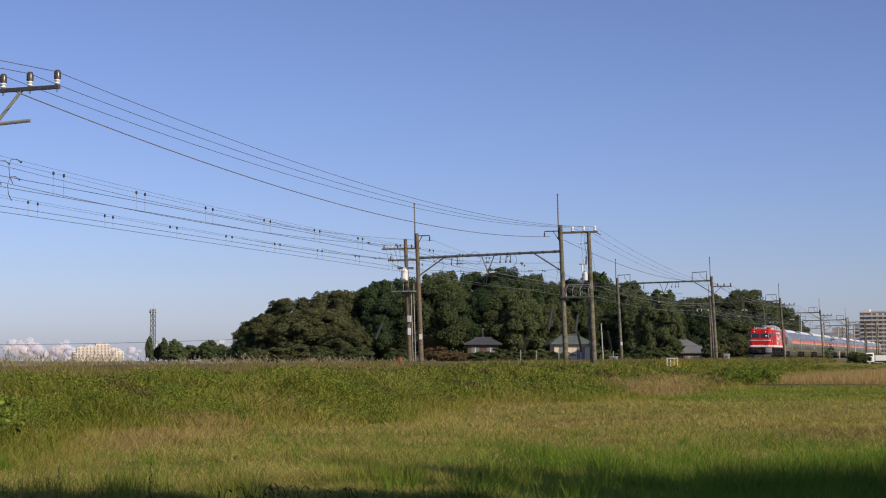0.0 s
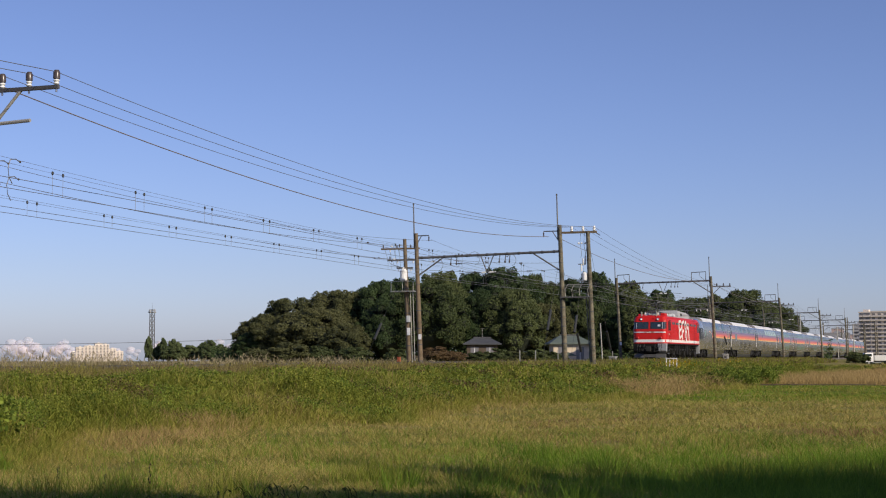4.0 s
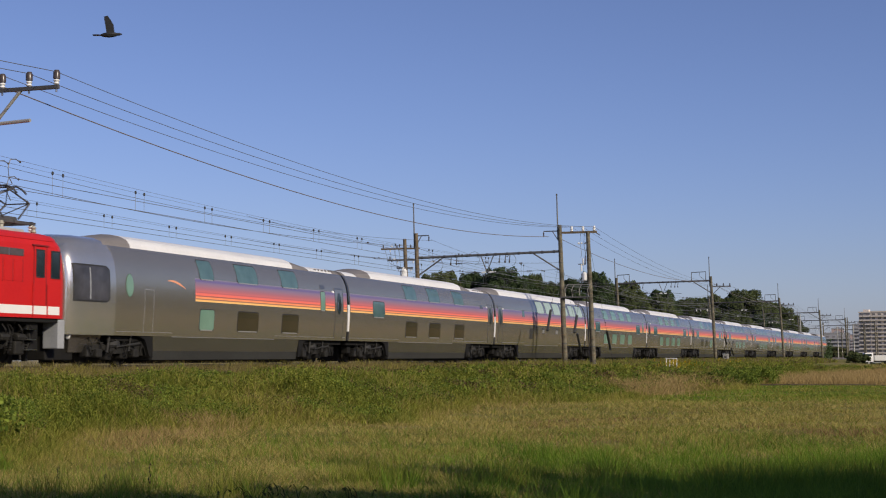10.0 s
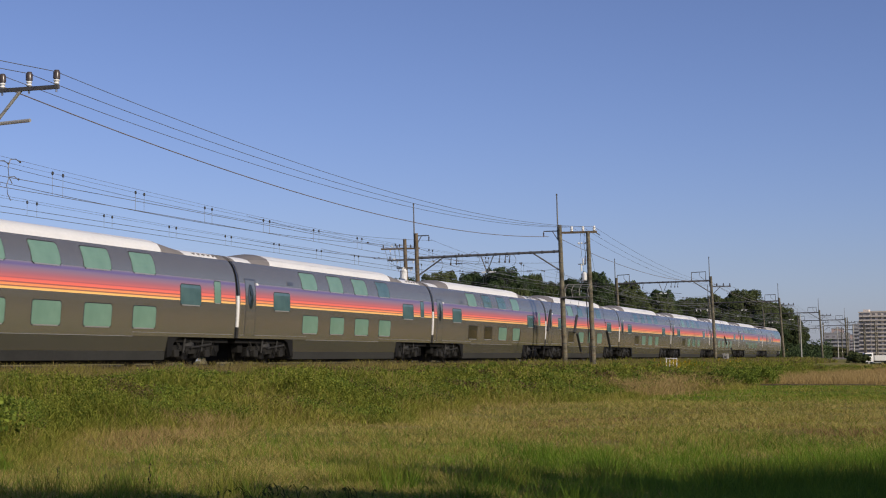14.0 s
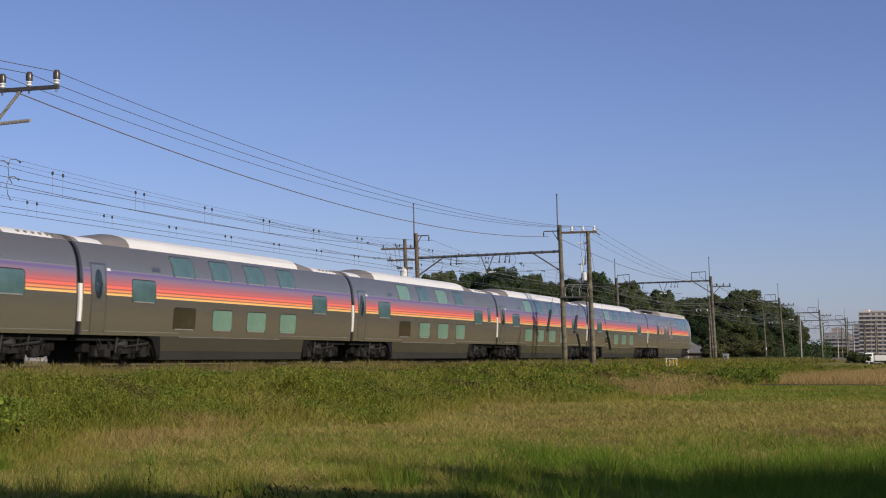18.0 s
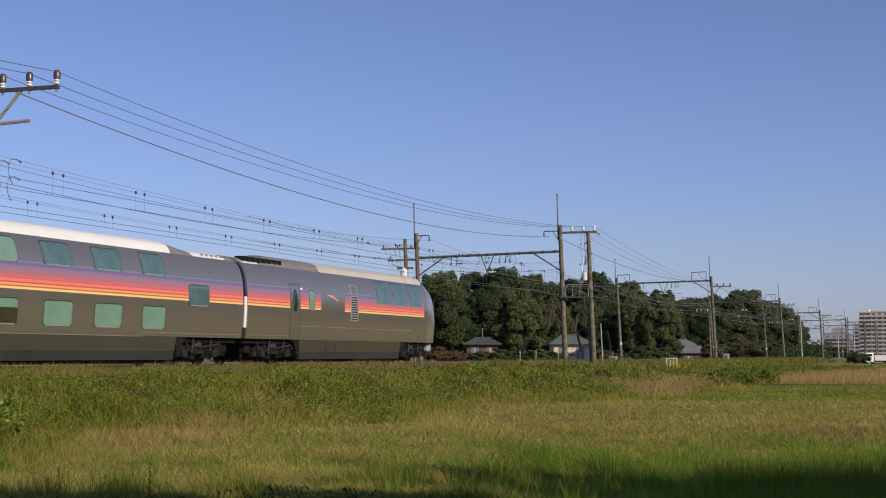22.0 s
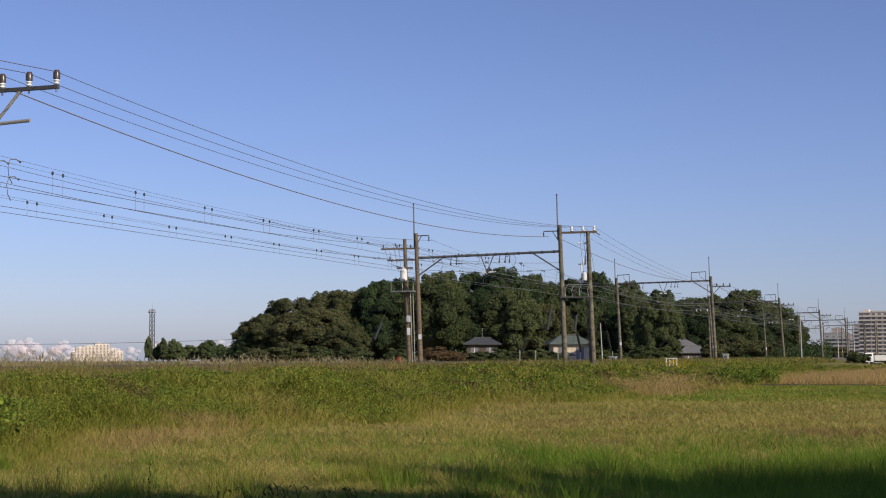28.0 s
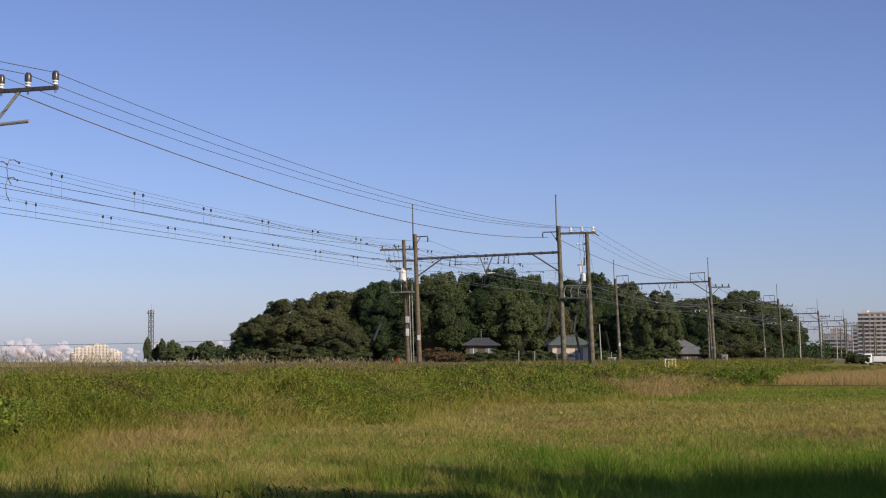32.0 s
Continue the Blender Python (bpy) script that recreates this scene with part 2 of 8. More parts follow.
def lathe(bm, rows, at, axis="z", seg=12):
    """A turned shape: rows of (radius, height)."""
    rings = []
    for r_, h in rows:
        ring = []
        for k in range(seg):
            c, s_ = r_ * math.cos(k * math.tau / seg), r_ * math.sin(k * math.tau / seg)
            v = {"z": (c, s_, h), "x": (h, c, s_), "y": (s_, h, c)}[axis]
            ring.append(bm.verts.new(Vector(at) + Vector(v)))
        rings.append(ring)
    for u, v in zip(rings, rings[1:]):
        for k in range(seg):
            j = (k + 1) % seg
            bm.faces.new((u[k], u[j], v[j], v[k]))
    bm.faces.new(rings[0][::-1])
    bm.faces.new(rings[-1])
    return bm


def prism(bm, outline, y0, y1):
    """A flat shape in x, z given thickness from y0 to y1."""
    a = [bm.verts.new((x, y0, z)) for x, z in outline]
    b = [bm.verts.new((x, y1, z)) for x, z in outline]
    n = len(outline)
    bm.faces.new(a)
    bm.faces.new(b[::-1])
    for i in range(n):
        j = (i + 1) % n
        bm.faces.new((a[j], a[i], b[i], b[j]))
    bmesh.ops.recalc_face_normals(bm, faces=bm.faces[:])
    return bm


def loft(bm, rings, closed=True, caps=True):
    """Skin over rings of equal length."""
    vs = [[bm.verts.new(p_) for p_ in ring] for ring in rings]
    n = len(vs[0])
    for u, v in zip(vs, vs[1:]):
        for k in range(n if closed else n - 1):
            j = (k + 1) % n
            bm.faces.new((u[k], u[j], v[j], v[k]))
    if caps and closed:
        bm.faces.new(vs[0][::-1])
        bm.faces.new(vs[-1])
    bmesh.ops.recalc_face_normals(bm, faces=bm.faces[:])
    return bm


def sheet_mesh(name, corners):
    """A mesh of loose four-cornered pieces from an array (n, 4, 3)."""
    n = len(corners)
    me = bpy.data.meshes.new(name)
    me.vertices.add(4 * n)
    me.vertices.foreach_set("co", np.ascontiguousarray(corners, dtype=np.float32).ravel())
    me.loops.add(4 * n)
    me.loops.foreach_set("vertex_index", np.arange(4 * n, dtype=np.int32))
    me.polygons.add(n)
    me.polygons.foreach_set("loop_start", np.arange(0, 4 * n, 4, dtype=np.int32))
    me.polygons.foreach_set("loop_total", np.full(n, 4, dtype=np.int32))
    me.update(calc_edges=True)
    return me


def B():
    return bmesh.new()


# ---- ground ----
def rise(y):
    """Height of the ground across the track: field, bank, ballast shoulder, bank, field."""
    y = np.asarray(y, float)
    return np.interp(y, [-15, -13.2, -11.5, -6.5, -4.6, -3.4, 8.2, 9.5, 14, 17], [0, 0.02, 0.16, 0.62, 0.76, 0.80, 0.80, 0.7, 0.05, 0])


def ground_z(x, y):
    x, y = np.asarray(x, float), np.asarray(y, float)
    wob = 0.045 * np.sin(x * 0.31 + 1.3 * np.sin(y * 0.23)) * np.cos(y * 0.41 + 0.4 * np.sin(x * 0.17)) + 0.02 * np.sin(x * 1.7 + y * 0.9)
    flat = np.clip((np.abs(y - 1.9) - 5.0) / 2.0, 0, 1)
    # the plain falls away gently with distance
    fall = 0.0037 * np.clip(np.hypot(x - EYE[0], y - EYE[1]) - 330.0, 0, None)
    return rise(y) + wob * flat * np.clip(1.0 - x / 400.0, 0, 1) - fall


def ground_sheet():
    xs = np.unique(np.concatenate([np.linspace(-4500, -200, 12), np.linspace(-200, 0, 30), np.linspace(0, 130, 261), np.linspace(130, 400, 120), np.linspace(400, 4900, 24)]))
    ys = np.unique(np.concatenate([np.linspace(-4500, -150, 12), np.linspace(-150, -30, 20), np.linspace(-30, 20, 126), np.linspace(20, 400, 40), np.linspace(400, 4900, 20)]))
    X, Y = np.meshgrid(xs, ys, indexing="ij")
    V = np.stack([X, Y, ground_z(X, Y)], -1).reshape(-1, 3)
    ny = len(ys)
    i, j = np.meshgrid(np.arange(len(xs) - 1), np.arange(ny - 1), indexing="ij")
    a = (i * ny + j).ravel()
    F = np.stack([a, a + ny, a + ny + 1, a + 1], -1)
    me = bpy.data.meshes.new("ground")
    me.from_pydata(V.tolist(), [], F.tolist())
    me.materials.append(ground_mat())
    me.shade_smooth()
    return tagged(new("ground", me), "field of rough grass with a low railway bank", "ground", kind="structure")


def ground_mat():
    """Soil under grass: dry tan, green and brown patches, by noise and by the strips of the field."""
    m = bpy.data.materials.new("field_soil_and_grass")
    m.use_nodes = True
    n, l = m.node_tree.nodes, m.node_tree.links
    bsdf = n["Principled BSDF"]
    co = n.new("ShaderNodeTexCoord")
    t1, t2 = n.new("ShaderNodeTexNoise"), n.new("ShaderNodeTexNoise")
    t1.inputs["Scale"].default_value, t1.inputs["Detail"].default_value = 0.16, 6
    t2.inputs["Scale"].default_value, t2.inputs["Detail"].default_value = 5.0, 5
    for t_ in (t1, t2):
        l.new(co.outputs["Object"], t_.inputs["Vector"])
    r1 = n.new("ShaderNodeValToRGB")
    r1.color_ramp.elements[1].position = 0.65
    for at, col in ((0.35, (0.085, 0.115, 0.022)), (0.5, (0.19, 0.175, 0.055)), (0.65, (0.31, 0.255, 0.10))):
        if at == 0.35:
            e = r1.color_ramp.elements[0]
            e.position = at
        elif at == 0.65:
            e = r1.color_ramp.elements[len(r1.color_ramp.elements) - 1]
        else:
            e = r1.color_ramp.elements.new(at)
        e.color = (*col, 1)
    l.new(t1.outputs["Fac"], r1.inputs[0])
    r2 = n.new("ShaderNodeValToRGB")
    r2.color_ramp.elements[0].position, r2.color_ramp.elements[1].position = 0.3, 0.7
    r2.color_ramp.elements[0].color, r2.color_ramp.elements[1].color = (0.45, 0.45, 0.42, 1), (1.2, 1.15, 1.1, 1)
    l.new(t2.outputs["Fac"], r2.inputs[0])
    mul = n.new("ShaderNodeMix")
    mul.data_type, mul.blend_type = "RGBA", "MULTIPLY"
    mul.inputs[0].default_value = 1.0
    l.new(r1.outputs[0], mul.inputs[6])
    l.new(r2.outputs[0], mul.inputs[7])
    l.new(mul.outputs[2], bsdf.inputs["Base Color"])
    bsdf.inputs["Roughness"].default_value, bsdf.inputs["Specular IOR Level"].default_value = 0.95, 0.1
    b_ = n.new("ShaderNodeBump")
    b_.inputs["Strength"].default_value, b_.inputs["Distance"].default_value = 0.6, 0.1
    l.new(t2.outputs["Fac"], b_.inputs["Height"])
    l.new(b_.outputs[0], bsdf.inputs["Normal"])
    return m


ground_sheet()


def track_bed():
    bm = B()
    prof = [(-3.3, 0.72), (-2.1, RAIL - 0.19), (-1.2, RAIL - 0.17), (1.9, RAIL - 0.19), (5.0, RAIL - 0.17), (5.9, RAIL - 0.19), (7.1, 0.72)]
    rings = []
    for x in [-120 + 4 * i for i in range(0, 180)]:
        rings.append([(x, y + 0.10 * math.sin(x * 0.7 + y), z + (0.025 * math.sin(x * 1.1 + 3 * y) if abs(y - 1.9) > 2.5 else 0)) for y, z in prof])
    loft(bm, rings, closed=False, caps=False)
    tagged(part("ballast_bed", bm, M["ballast"]), "grey-brown crushed stone ballast under two tracks", "ballast", kind="structure")
    for y0 in (0.0, 3.8):
        for s_ in (-0.56, 0.56):
            y = y0 + s_
            bm = B()
            prism_pts = [(-0.062, -0.153), (0.062, -0.153), (0.062, -0.14), (0.012, -0.12), (0.012, -0.04), (0.034, -0.032), (0.034, -0.002),
                         (-0.034, -0.002), (-0.034, -0.032), (-0.012, -0.04), (-0.012, -0.12), (-0.062, -0.14)]
            rings = [[(x, y + a, RAIL + b) for a, b in prism_pts] for x in (-120.0, 596.0)]
            loft(bm, rings)
            r_ = tagged(part("rail", bm, M["rail"]), "rusty steel running rail on sleepers", "rail", "running rails", kind="structure")
            bm = B()
            block(bm, -120, 596, y - 0.03, y + 0.03, RAIL - 0.002, RAIL)
            part("rail_head", bm, M["rail_head"], r_, "polished running surface")
    rng = np.random.default_rng(4)
    P_ = []
    for y0 in (0.0, 3.8):
        for x in np.arange(-60, 300, 0.6):
            x0, x1, ya, yb, za, zb = x - 0.12, x + 0.12, y0 - 1.05, y0 + 1.05, RAIL - 0.30, RAIL - 0.155
            c = [(x0, ya, za), (x1, ya, za), (x1, yb, za), (x0, yb, za), (x0, ya, zb), (x1, ya, zb), (x1, yb, zb), (x0, yb, zb)]
            for f_ in ((4, 5, 6, 7), (0, 1, 5, 4), (1, 2, 6, 5), (3, 0, 4, 7), (2, 3, 7, 6)):
                P_.append([c[k] for k in f_])
    tagged(part("sleepers", sheet_mesh("sleepers", np.array(P_)), M["sleeper"]), "pale concrete sleepers bedded in the ballast", "sleepers", kind="stuff")
    # loose stones on the near shoulder
    k = 26000
    x = rng.uniform(18, 130, k) ** 1.0
    y = rng.uniform(-3.4, -1.3, k)
    zb = np.interp(y, [-3.3, -2.1, -1.2], [0.72, RAIL - 0.19, RAIL - 0.17])
    s_ = rng.uniform(0.02, 0.045, k)
    q = rng.normal(size=(k, 4, 3)) * 0.35
    base = np.array([[-1, -1, 0.2], [1, -1, 0.3], [0.8, 0.9, 1.0], [-0.9, 1, 0.8]])
    C = (base + q) * s_[:, None, None] + np.stack([x, y, zb], -1)[:, None, :]
    tagged(part("ballast_stones", sheet_mesh("ballast_stones", C), M["stones"]), "loose crushed stones on the ballast shoulder", "stones", kind="stuff")


M["stones"] = mat("crushed_stone", (0.09, 0.075, 0.06), (0.32, 0.27, 0.23), 0.9, 0, 3, 30, 0.2, island=0.8)
track_bed()


# ---- the train ----
def side_y(z):
    """Half width of a coach at a height over the rail."""
    return float(np.interp(z, [0.2, 0.5, 0.95, 1.3, 1.7, 2.05, 2.3, 2.6, 2.9, 3.2, 3.45, 3.6, 3.72], [1.305, 1.335, 1.378, 1.410, 1.437, 1.45, 1.45, 1.442, 1.42, 1.37, 1.28, 1.195, 1.08]))


def side_patch(bm, u0, u1, z0, z1, out=0.006, deep=0.05, near=True, steps=7):
    """A panel that follows the coach side."""
    s_ = -1 if near else 1
    rows = [z0 + (z1 - z0) * i / steps for i in range(steps + 1)]
    a = [(bm.verts.new((u0, s_ * (side_y(z) + out), z)), bm.verts.new((u1, s_ * (side_y(z) + out), z))) for z in rows]
    d = [(bm.verts.new((u0, s_ * (side_y(z) + out - deep), z)), bm.verts.new((u1, s_ * (side_y(z) + out - deep), z))) for z in rows]
    for i in range(steps):
        bm.faces.new((a[i][0], a[i][1], a[i + 1][1], a[i + 1][0]))
        bm.faces.new((a[i][0], a[i + 1][0], d[i + 1][0], d[i][0]))
        bm.faces.new((a[i][1], d[i][1], d[i + 1][1], a[i + 1][1]))
    bm.faces.new((a[0][0], d[0][0], d[0][1], a[0][1]))
    bm.faces.new((a[-1][0], a[-1][1], d[-1][1], d[-1][0]))
    bmesh.ops.recalc_face_normals(bm, faces=bm.faces[:])
    return bm


def round_patch(bm, u0, u1, z0, z1, r, out=0.006, deep=0.04, near=True):
    """A panel with rounded corners that follows the coach side, in strips from sill to head."""
    s_ = -1 if near else 1
    arc = [(r * (1 - math.sin(radians(a))), r * (1 - math.cos(radians(a)))) for a in (0, 22, 45, 68, 90)]
    rows = [(z0 + dz, du) for du, dz in arc] + [(z0 + (z1 - z0) * k / 6, 0.0) for k in (2, 3, 4)] + [(z1 - dz, du) for du, dz in arc[::-1]]
    a = [(bm.verts.new((u0 + du, s_ * (side_y(z) + out), z)), bm.verts.new((u1 - du, s_ * (side_y(z) + out), z))) for z, du in rows]
    d = [(bm.verts.new((u0 + du, s_ * (side_y(z) + out - deep), z)), bm.verts.new((u1 - du, s_ * (side_y(z) + out - deep), z))) for z, du in rows]
    for i in range(len(rows) - 1):
        bm.faces.new((a[i][0], a[i][1], a[i + 1][1], a[i + 1][0]))
        bm.faces.new((a[i][0], a[i + 1][0], d[i + 1][0], d[i][0]))
        bm.faces.new((a[i][1], d[i][1], d[i + 1][1], a[i + 1][1]))
    bm.faces.new((a[0][0], d[0][0], d[0][1], a[0][1]))
    bm.faces.new((a[-1][0], a[-1][1], d[-1][1], d[-1][0]))
    bmesh.ops.recalc_face_normals(bm, faces=bm.faces[:])
    return bm


PANES = {}


def coach_window(thing, u0, u1, z0, z1, glass, sides=(True, False)):
    """A window with its pane and its dark rubber frame; alike ones share their meshes."""
    for near in sides:
        key = (round(u1 - u0, 2), z0, z1, near)
        if key not in PANES:
            w = (u1 - u0) / 2
            bm = round_patch(B(), -w, w, z0, z1, 0.10 if w > 0.4 else 0.06, 0.010, 0.04, near)
            pm = bpy.data.meshes.new("pane")
            bm.to_mesh(pm)
            bm.free()
            bm = round_patch(B(), -w - 0.03, w + 0.03, z0 - 0.03, z1 + 0.03, 0.12 if w > 0.4 else 0.08, 0.005, 0.04, near)
            fm = bpy.data.meshes.new("window_frame")
            bm.to_mesh(fm)
            bm.free()
            fm.materials.append(M["rubber"])
            # bright strip put in for the highlight along the lower window edge
            bm = side_patch(B(), -w + 0.09, w - 0.09, z0 - 0.028, z0 + 0.012, 0.014, 0.03, near, 1) if w > 0.4 else side_patch(B(), -w + 0.05, w - 0.05, z0 - 0.028, z0 + 0.006, 0.014, 0.03, near, 1)
            sm = bpy.data.meshes.new("sill")
            bm.to_mesh(sm)
            bm.free()
            sm.materials.append(M["door_edge"])
            PANES[key] = (pm, fm, sm)
        pm, fm, sm = PANES[key]
        g = pm.copy() if pm.materials and pm.materials[0] is not M[glass] else pm
        if g is not pm:
            g.materials.clear()
        win = part("window", g, M[glass], thing)
        win.location.x = (u0 + u1) / 2
        part("window_frame", fm, None, win)
        part("sill", sm, None, win, "bright strip for the lit lower edge")


def coach_door(thing, u0, u1, near=True, window=True):
    bm = side_patch(B(), u0, u1, 1.08, 3.06, 0.010, 0.05, near)
    d = part("door", bm, M["door"], thing, "plain silver-grey coach door")
    bm = B()
    for a, b, c, e in ((u0 - 0.05, u0, 1.05, 3.10), (u1, u1 + 0.05, 1.05, 3.10), (u0 - 0.05, u1 + 0.05, 3.06, 3.12)):
        side_patch(bm, a, b, c, e, 0.016, 0.05, near)
    part("door_frame", bm, M["skirt"], d)
    if window:
        s_ = -1 if near else 1
        bm = B()
        cu = (u0 + u1) / 2
        ring = []
        for k in range(20):
            a = k * math.tau / 20
            z = 2.48 + 0.44 * math.sin(a)
            ring.append(bm.verts.new((cu + 0.20 * math.cos(a), s_ * (side_y(z) + 0.018), z)))
        bm.faces.new(ring)
        bmesh.ops.solidify(bm, geom=bm.faces[:], thickness=0.02)
        part("oval_window", bm, M["glass_dark"], d, "dark oval window")
    bm = side_patch(B(), u1 + 0.12 if u0 < 0 else u0 - 0.28, u1 + 0.28 if u0 < 0 else u0 - 0.12, 2.90, 2.98, 0.02, 0.03, near)
    part("door_lamp", bm, M["white_panel"], thing)


def louvre(thing, u0, u1, z0, z1, slats, name="vent"):
    bm = side_patch(B(), u0, u1, z0, z1, 0.010, 0.05)
    v = part(name, bm, M["vent_panel"] if z0 > 1.5 else M["skirt"], thing, "slatted ventilation grille")
    h = (z1 - z0) / (slats * 2 + 1)
    bm = B()
    for i in range(slats):
        side_patch(bm, u0 + 0.10, u1 - 0.10, z0 + h * (2 * i + 1), z0 + h * (2 * i + 2), 0.014, 0.02, True, 1)
    part("slats", bm, M["rubber"], v)


M["door"] = mat("silver_door_paint", (0.44, 0.41, 0.35), (0.47, 0.44, 0.375), 0.19, 0.81, 0.8, 10, 0.005)
M["vent_panel"] = mat("pale_silver_vent_panel", (0.42, 0.41, 0.385), (0.47, 0.46, 0.43), 0.35, 0.5, 0.8, 10, 0.005)
M["door_edge"] = mat("bright_door_edge", (0.38, 0.37, 0.35), (0.46, 0.45, 0.43), 0.35, 0.5, 1, 10, 0.005)

BODY_Z = [0.97, 1.12, 1.3, 1.5, 1.7, 1.88, 2.05, 2.3, 2.45, 2.6, 2.75, 2.9, 3.05, 3.2, 3.33, 3.45, 3.53, 3.6, 3.67, 3.72]


def wheelset(parent, x, r, axle_z=None):
    bm = B()
    for s_ in (-1, 1):
        lathe(bm, [(r + 0.028, -0.02 * s_), (r + 0.028, 0.012 * s_), (r, 0.018 * s_), (r - 0.008, 0.10 * s_), (r - 0.08, 0.105 * s_), (r - 0.10, 0.07 * s_), (0.14, 0.05 * s_), (0.12, 0.12 * s_)],
              (x, 0.52 * s_, r), "y", 20)
    rod(bm, (x, -0.9, r), (x, 0.9, r), 0.075, None, 10)
    part("wheelset", bm, M["iron"], parent, "steel wheels on an axle", True)


def coach_bogie(thing, u):
    """An air-sprung four-wheeled bogie."""
    bm = B()
    for s_ in (-1, 1):
        y0, y1 = sorted((s_ * 1.00, s_ * 1.18))
        prism(bm, [(u - 1.35, 0.52), (u - 0.75, 0.56), (u - 0.45, 0.42), (u + 0.45, 0.42), (u + 0.75, 0.56), (u + 1.35, 0.52), (u + 1.35, 0.66),
                   (u + 0.75, 0.72), (u + 0.4, 0.60), (u - 0.4, 0.60), (u - 0.75, 0.72), (u - 1.35, 0.66)], y0, y1)
    block(bm, u - 0.25, u + 0.25, -1.0, 1.0, 0.45, 0.62, 0.02)
    b_ = part("bogie", bm, M["iron"], thing, "dusty grey bogie with air springs")
    # dark block added between the wheels, so that nothing shows through below
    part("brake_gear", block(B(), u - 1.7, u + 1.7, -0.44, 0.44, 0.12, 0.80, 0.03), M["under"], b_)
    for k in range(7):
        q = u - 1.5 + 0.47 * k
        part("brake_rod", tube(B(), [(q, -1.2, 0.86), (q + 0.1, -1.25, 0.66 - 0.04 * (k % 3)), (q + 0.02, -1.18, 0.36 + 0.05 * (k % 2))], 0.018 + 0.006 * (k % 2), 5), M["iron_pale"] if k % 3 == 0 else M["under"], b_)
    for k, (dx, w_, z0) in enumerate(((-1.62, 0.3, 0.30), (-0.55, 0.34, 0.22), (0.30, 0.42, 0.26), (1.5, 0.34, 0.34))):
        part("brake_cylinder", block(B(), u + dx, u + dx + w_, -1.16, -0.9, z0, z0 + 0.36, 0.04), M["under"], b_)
        part("air_hose", tube(B(), [(u + dx + 0.1, -1.18, 0.9), (u + dx - 0.02, -1.26, 0.62), (u + dx + 0.16, -1.24, 0.34), (u + dx + 0.34, -1.2, 0.5)], 0.02, 5), M["under"], b_)
    for dx in (-1.05, 1.05):
        wheelset(b_, u + dx, 0.43)
        for s_ in (-1, 1):
            bm = B()
            y0, y1 = sorted((s_ * 1.04, s_ * 1.27))
            block(bm, u + dx - 0.16, u + dx + 0.16, y0, y1, 0.30, 0.56, 0.04)
            lathe(bm, [(0.10, 0), (0.10, 0.02), (0.06, 0.05)], (u + dx, s_ * 1.26, 0.43), "y", 10)
            part("axle_box", bm, M["iron"], b_)
            bm = B()
            for k in range(5):
                lathe(bm, [(0.07, 0), (0.095, 0.02), (0.07, 0.04)], (u + dx + 0.27 * (1 if dx < 0 else -1), s_ * 1.12, 0.50 + 0.055 * k), "z", 10)
            part("spring", bm, M["iron_pale"], b_)
    for s_ in (-1, 1):
        bm = B()
        lathe(bm, [(0.24, 0), (0.27, 0.06), (0.27, 0.14), (0.22, 0.20)], (u, s_ * 1.0, 0.62), "z", 14)
        part("air_spring", bm, M["rubber"], b_)
        bm = B()
        rod(bm, (u - 0.1, s_ * 1.24, 0.62), (u + 1.25, s_ * 1.24, 0.74), 0.028, None, 8)
        rod(bm, (u + 0.5, s_ * 1.24, 0.673), (u + 1.25, s_ * 1.24, 0.74), 0.045, None, 8)
        part("yaw_damper", bm, M["iron_pale"], b_, "dusty grey yaw damper")
        bm = B()
        rod(bm, (u - 0.5, s_ * 1.24, 0.95), (u - 0.62, s_ * 1.24, 0.45), 0.04, None, 8)
        part("damper", bm, M["iron_pale"], b_)
        part("damper", rod(B(), (u + 0.75, s_ * 1.24, 1.0), (u + 0.62, s_ * 1.24, 0.5), 0.03, None, 8), M["iron_pale"], b_)
        bm = B()
        block(bm, u - 1.62, u - 1.38, *sorted((s_ * 1.0, s_ * 1.2)), 0.32, 0.62, 0.03)
        part("sand_box", bm, M["iron_pale"], b_)


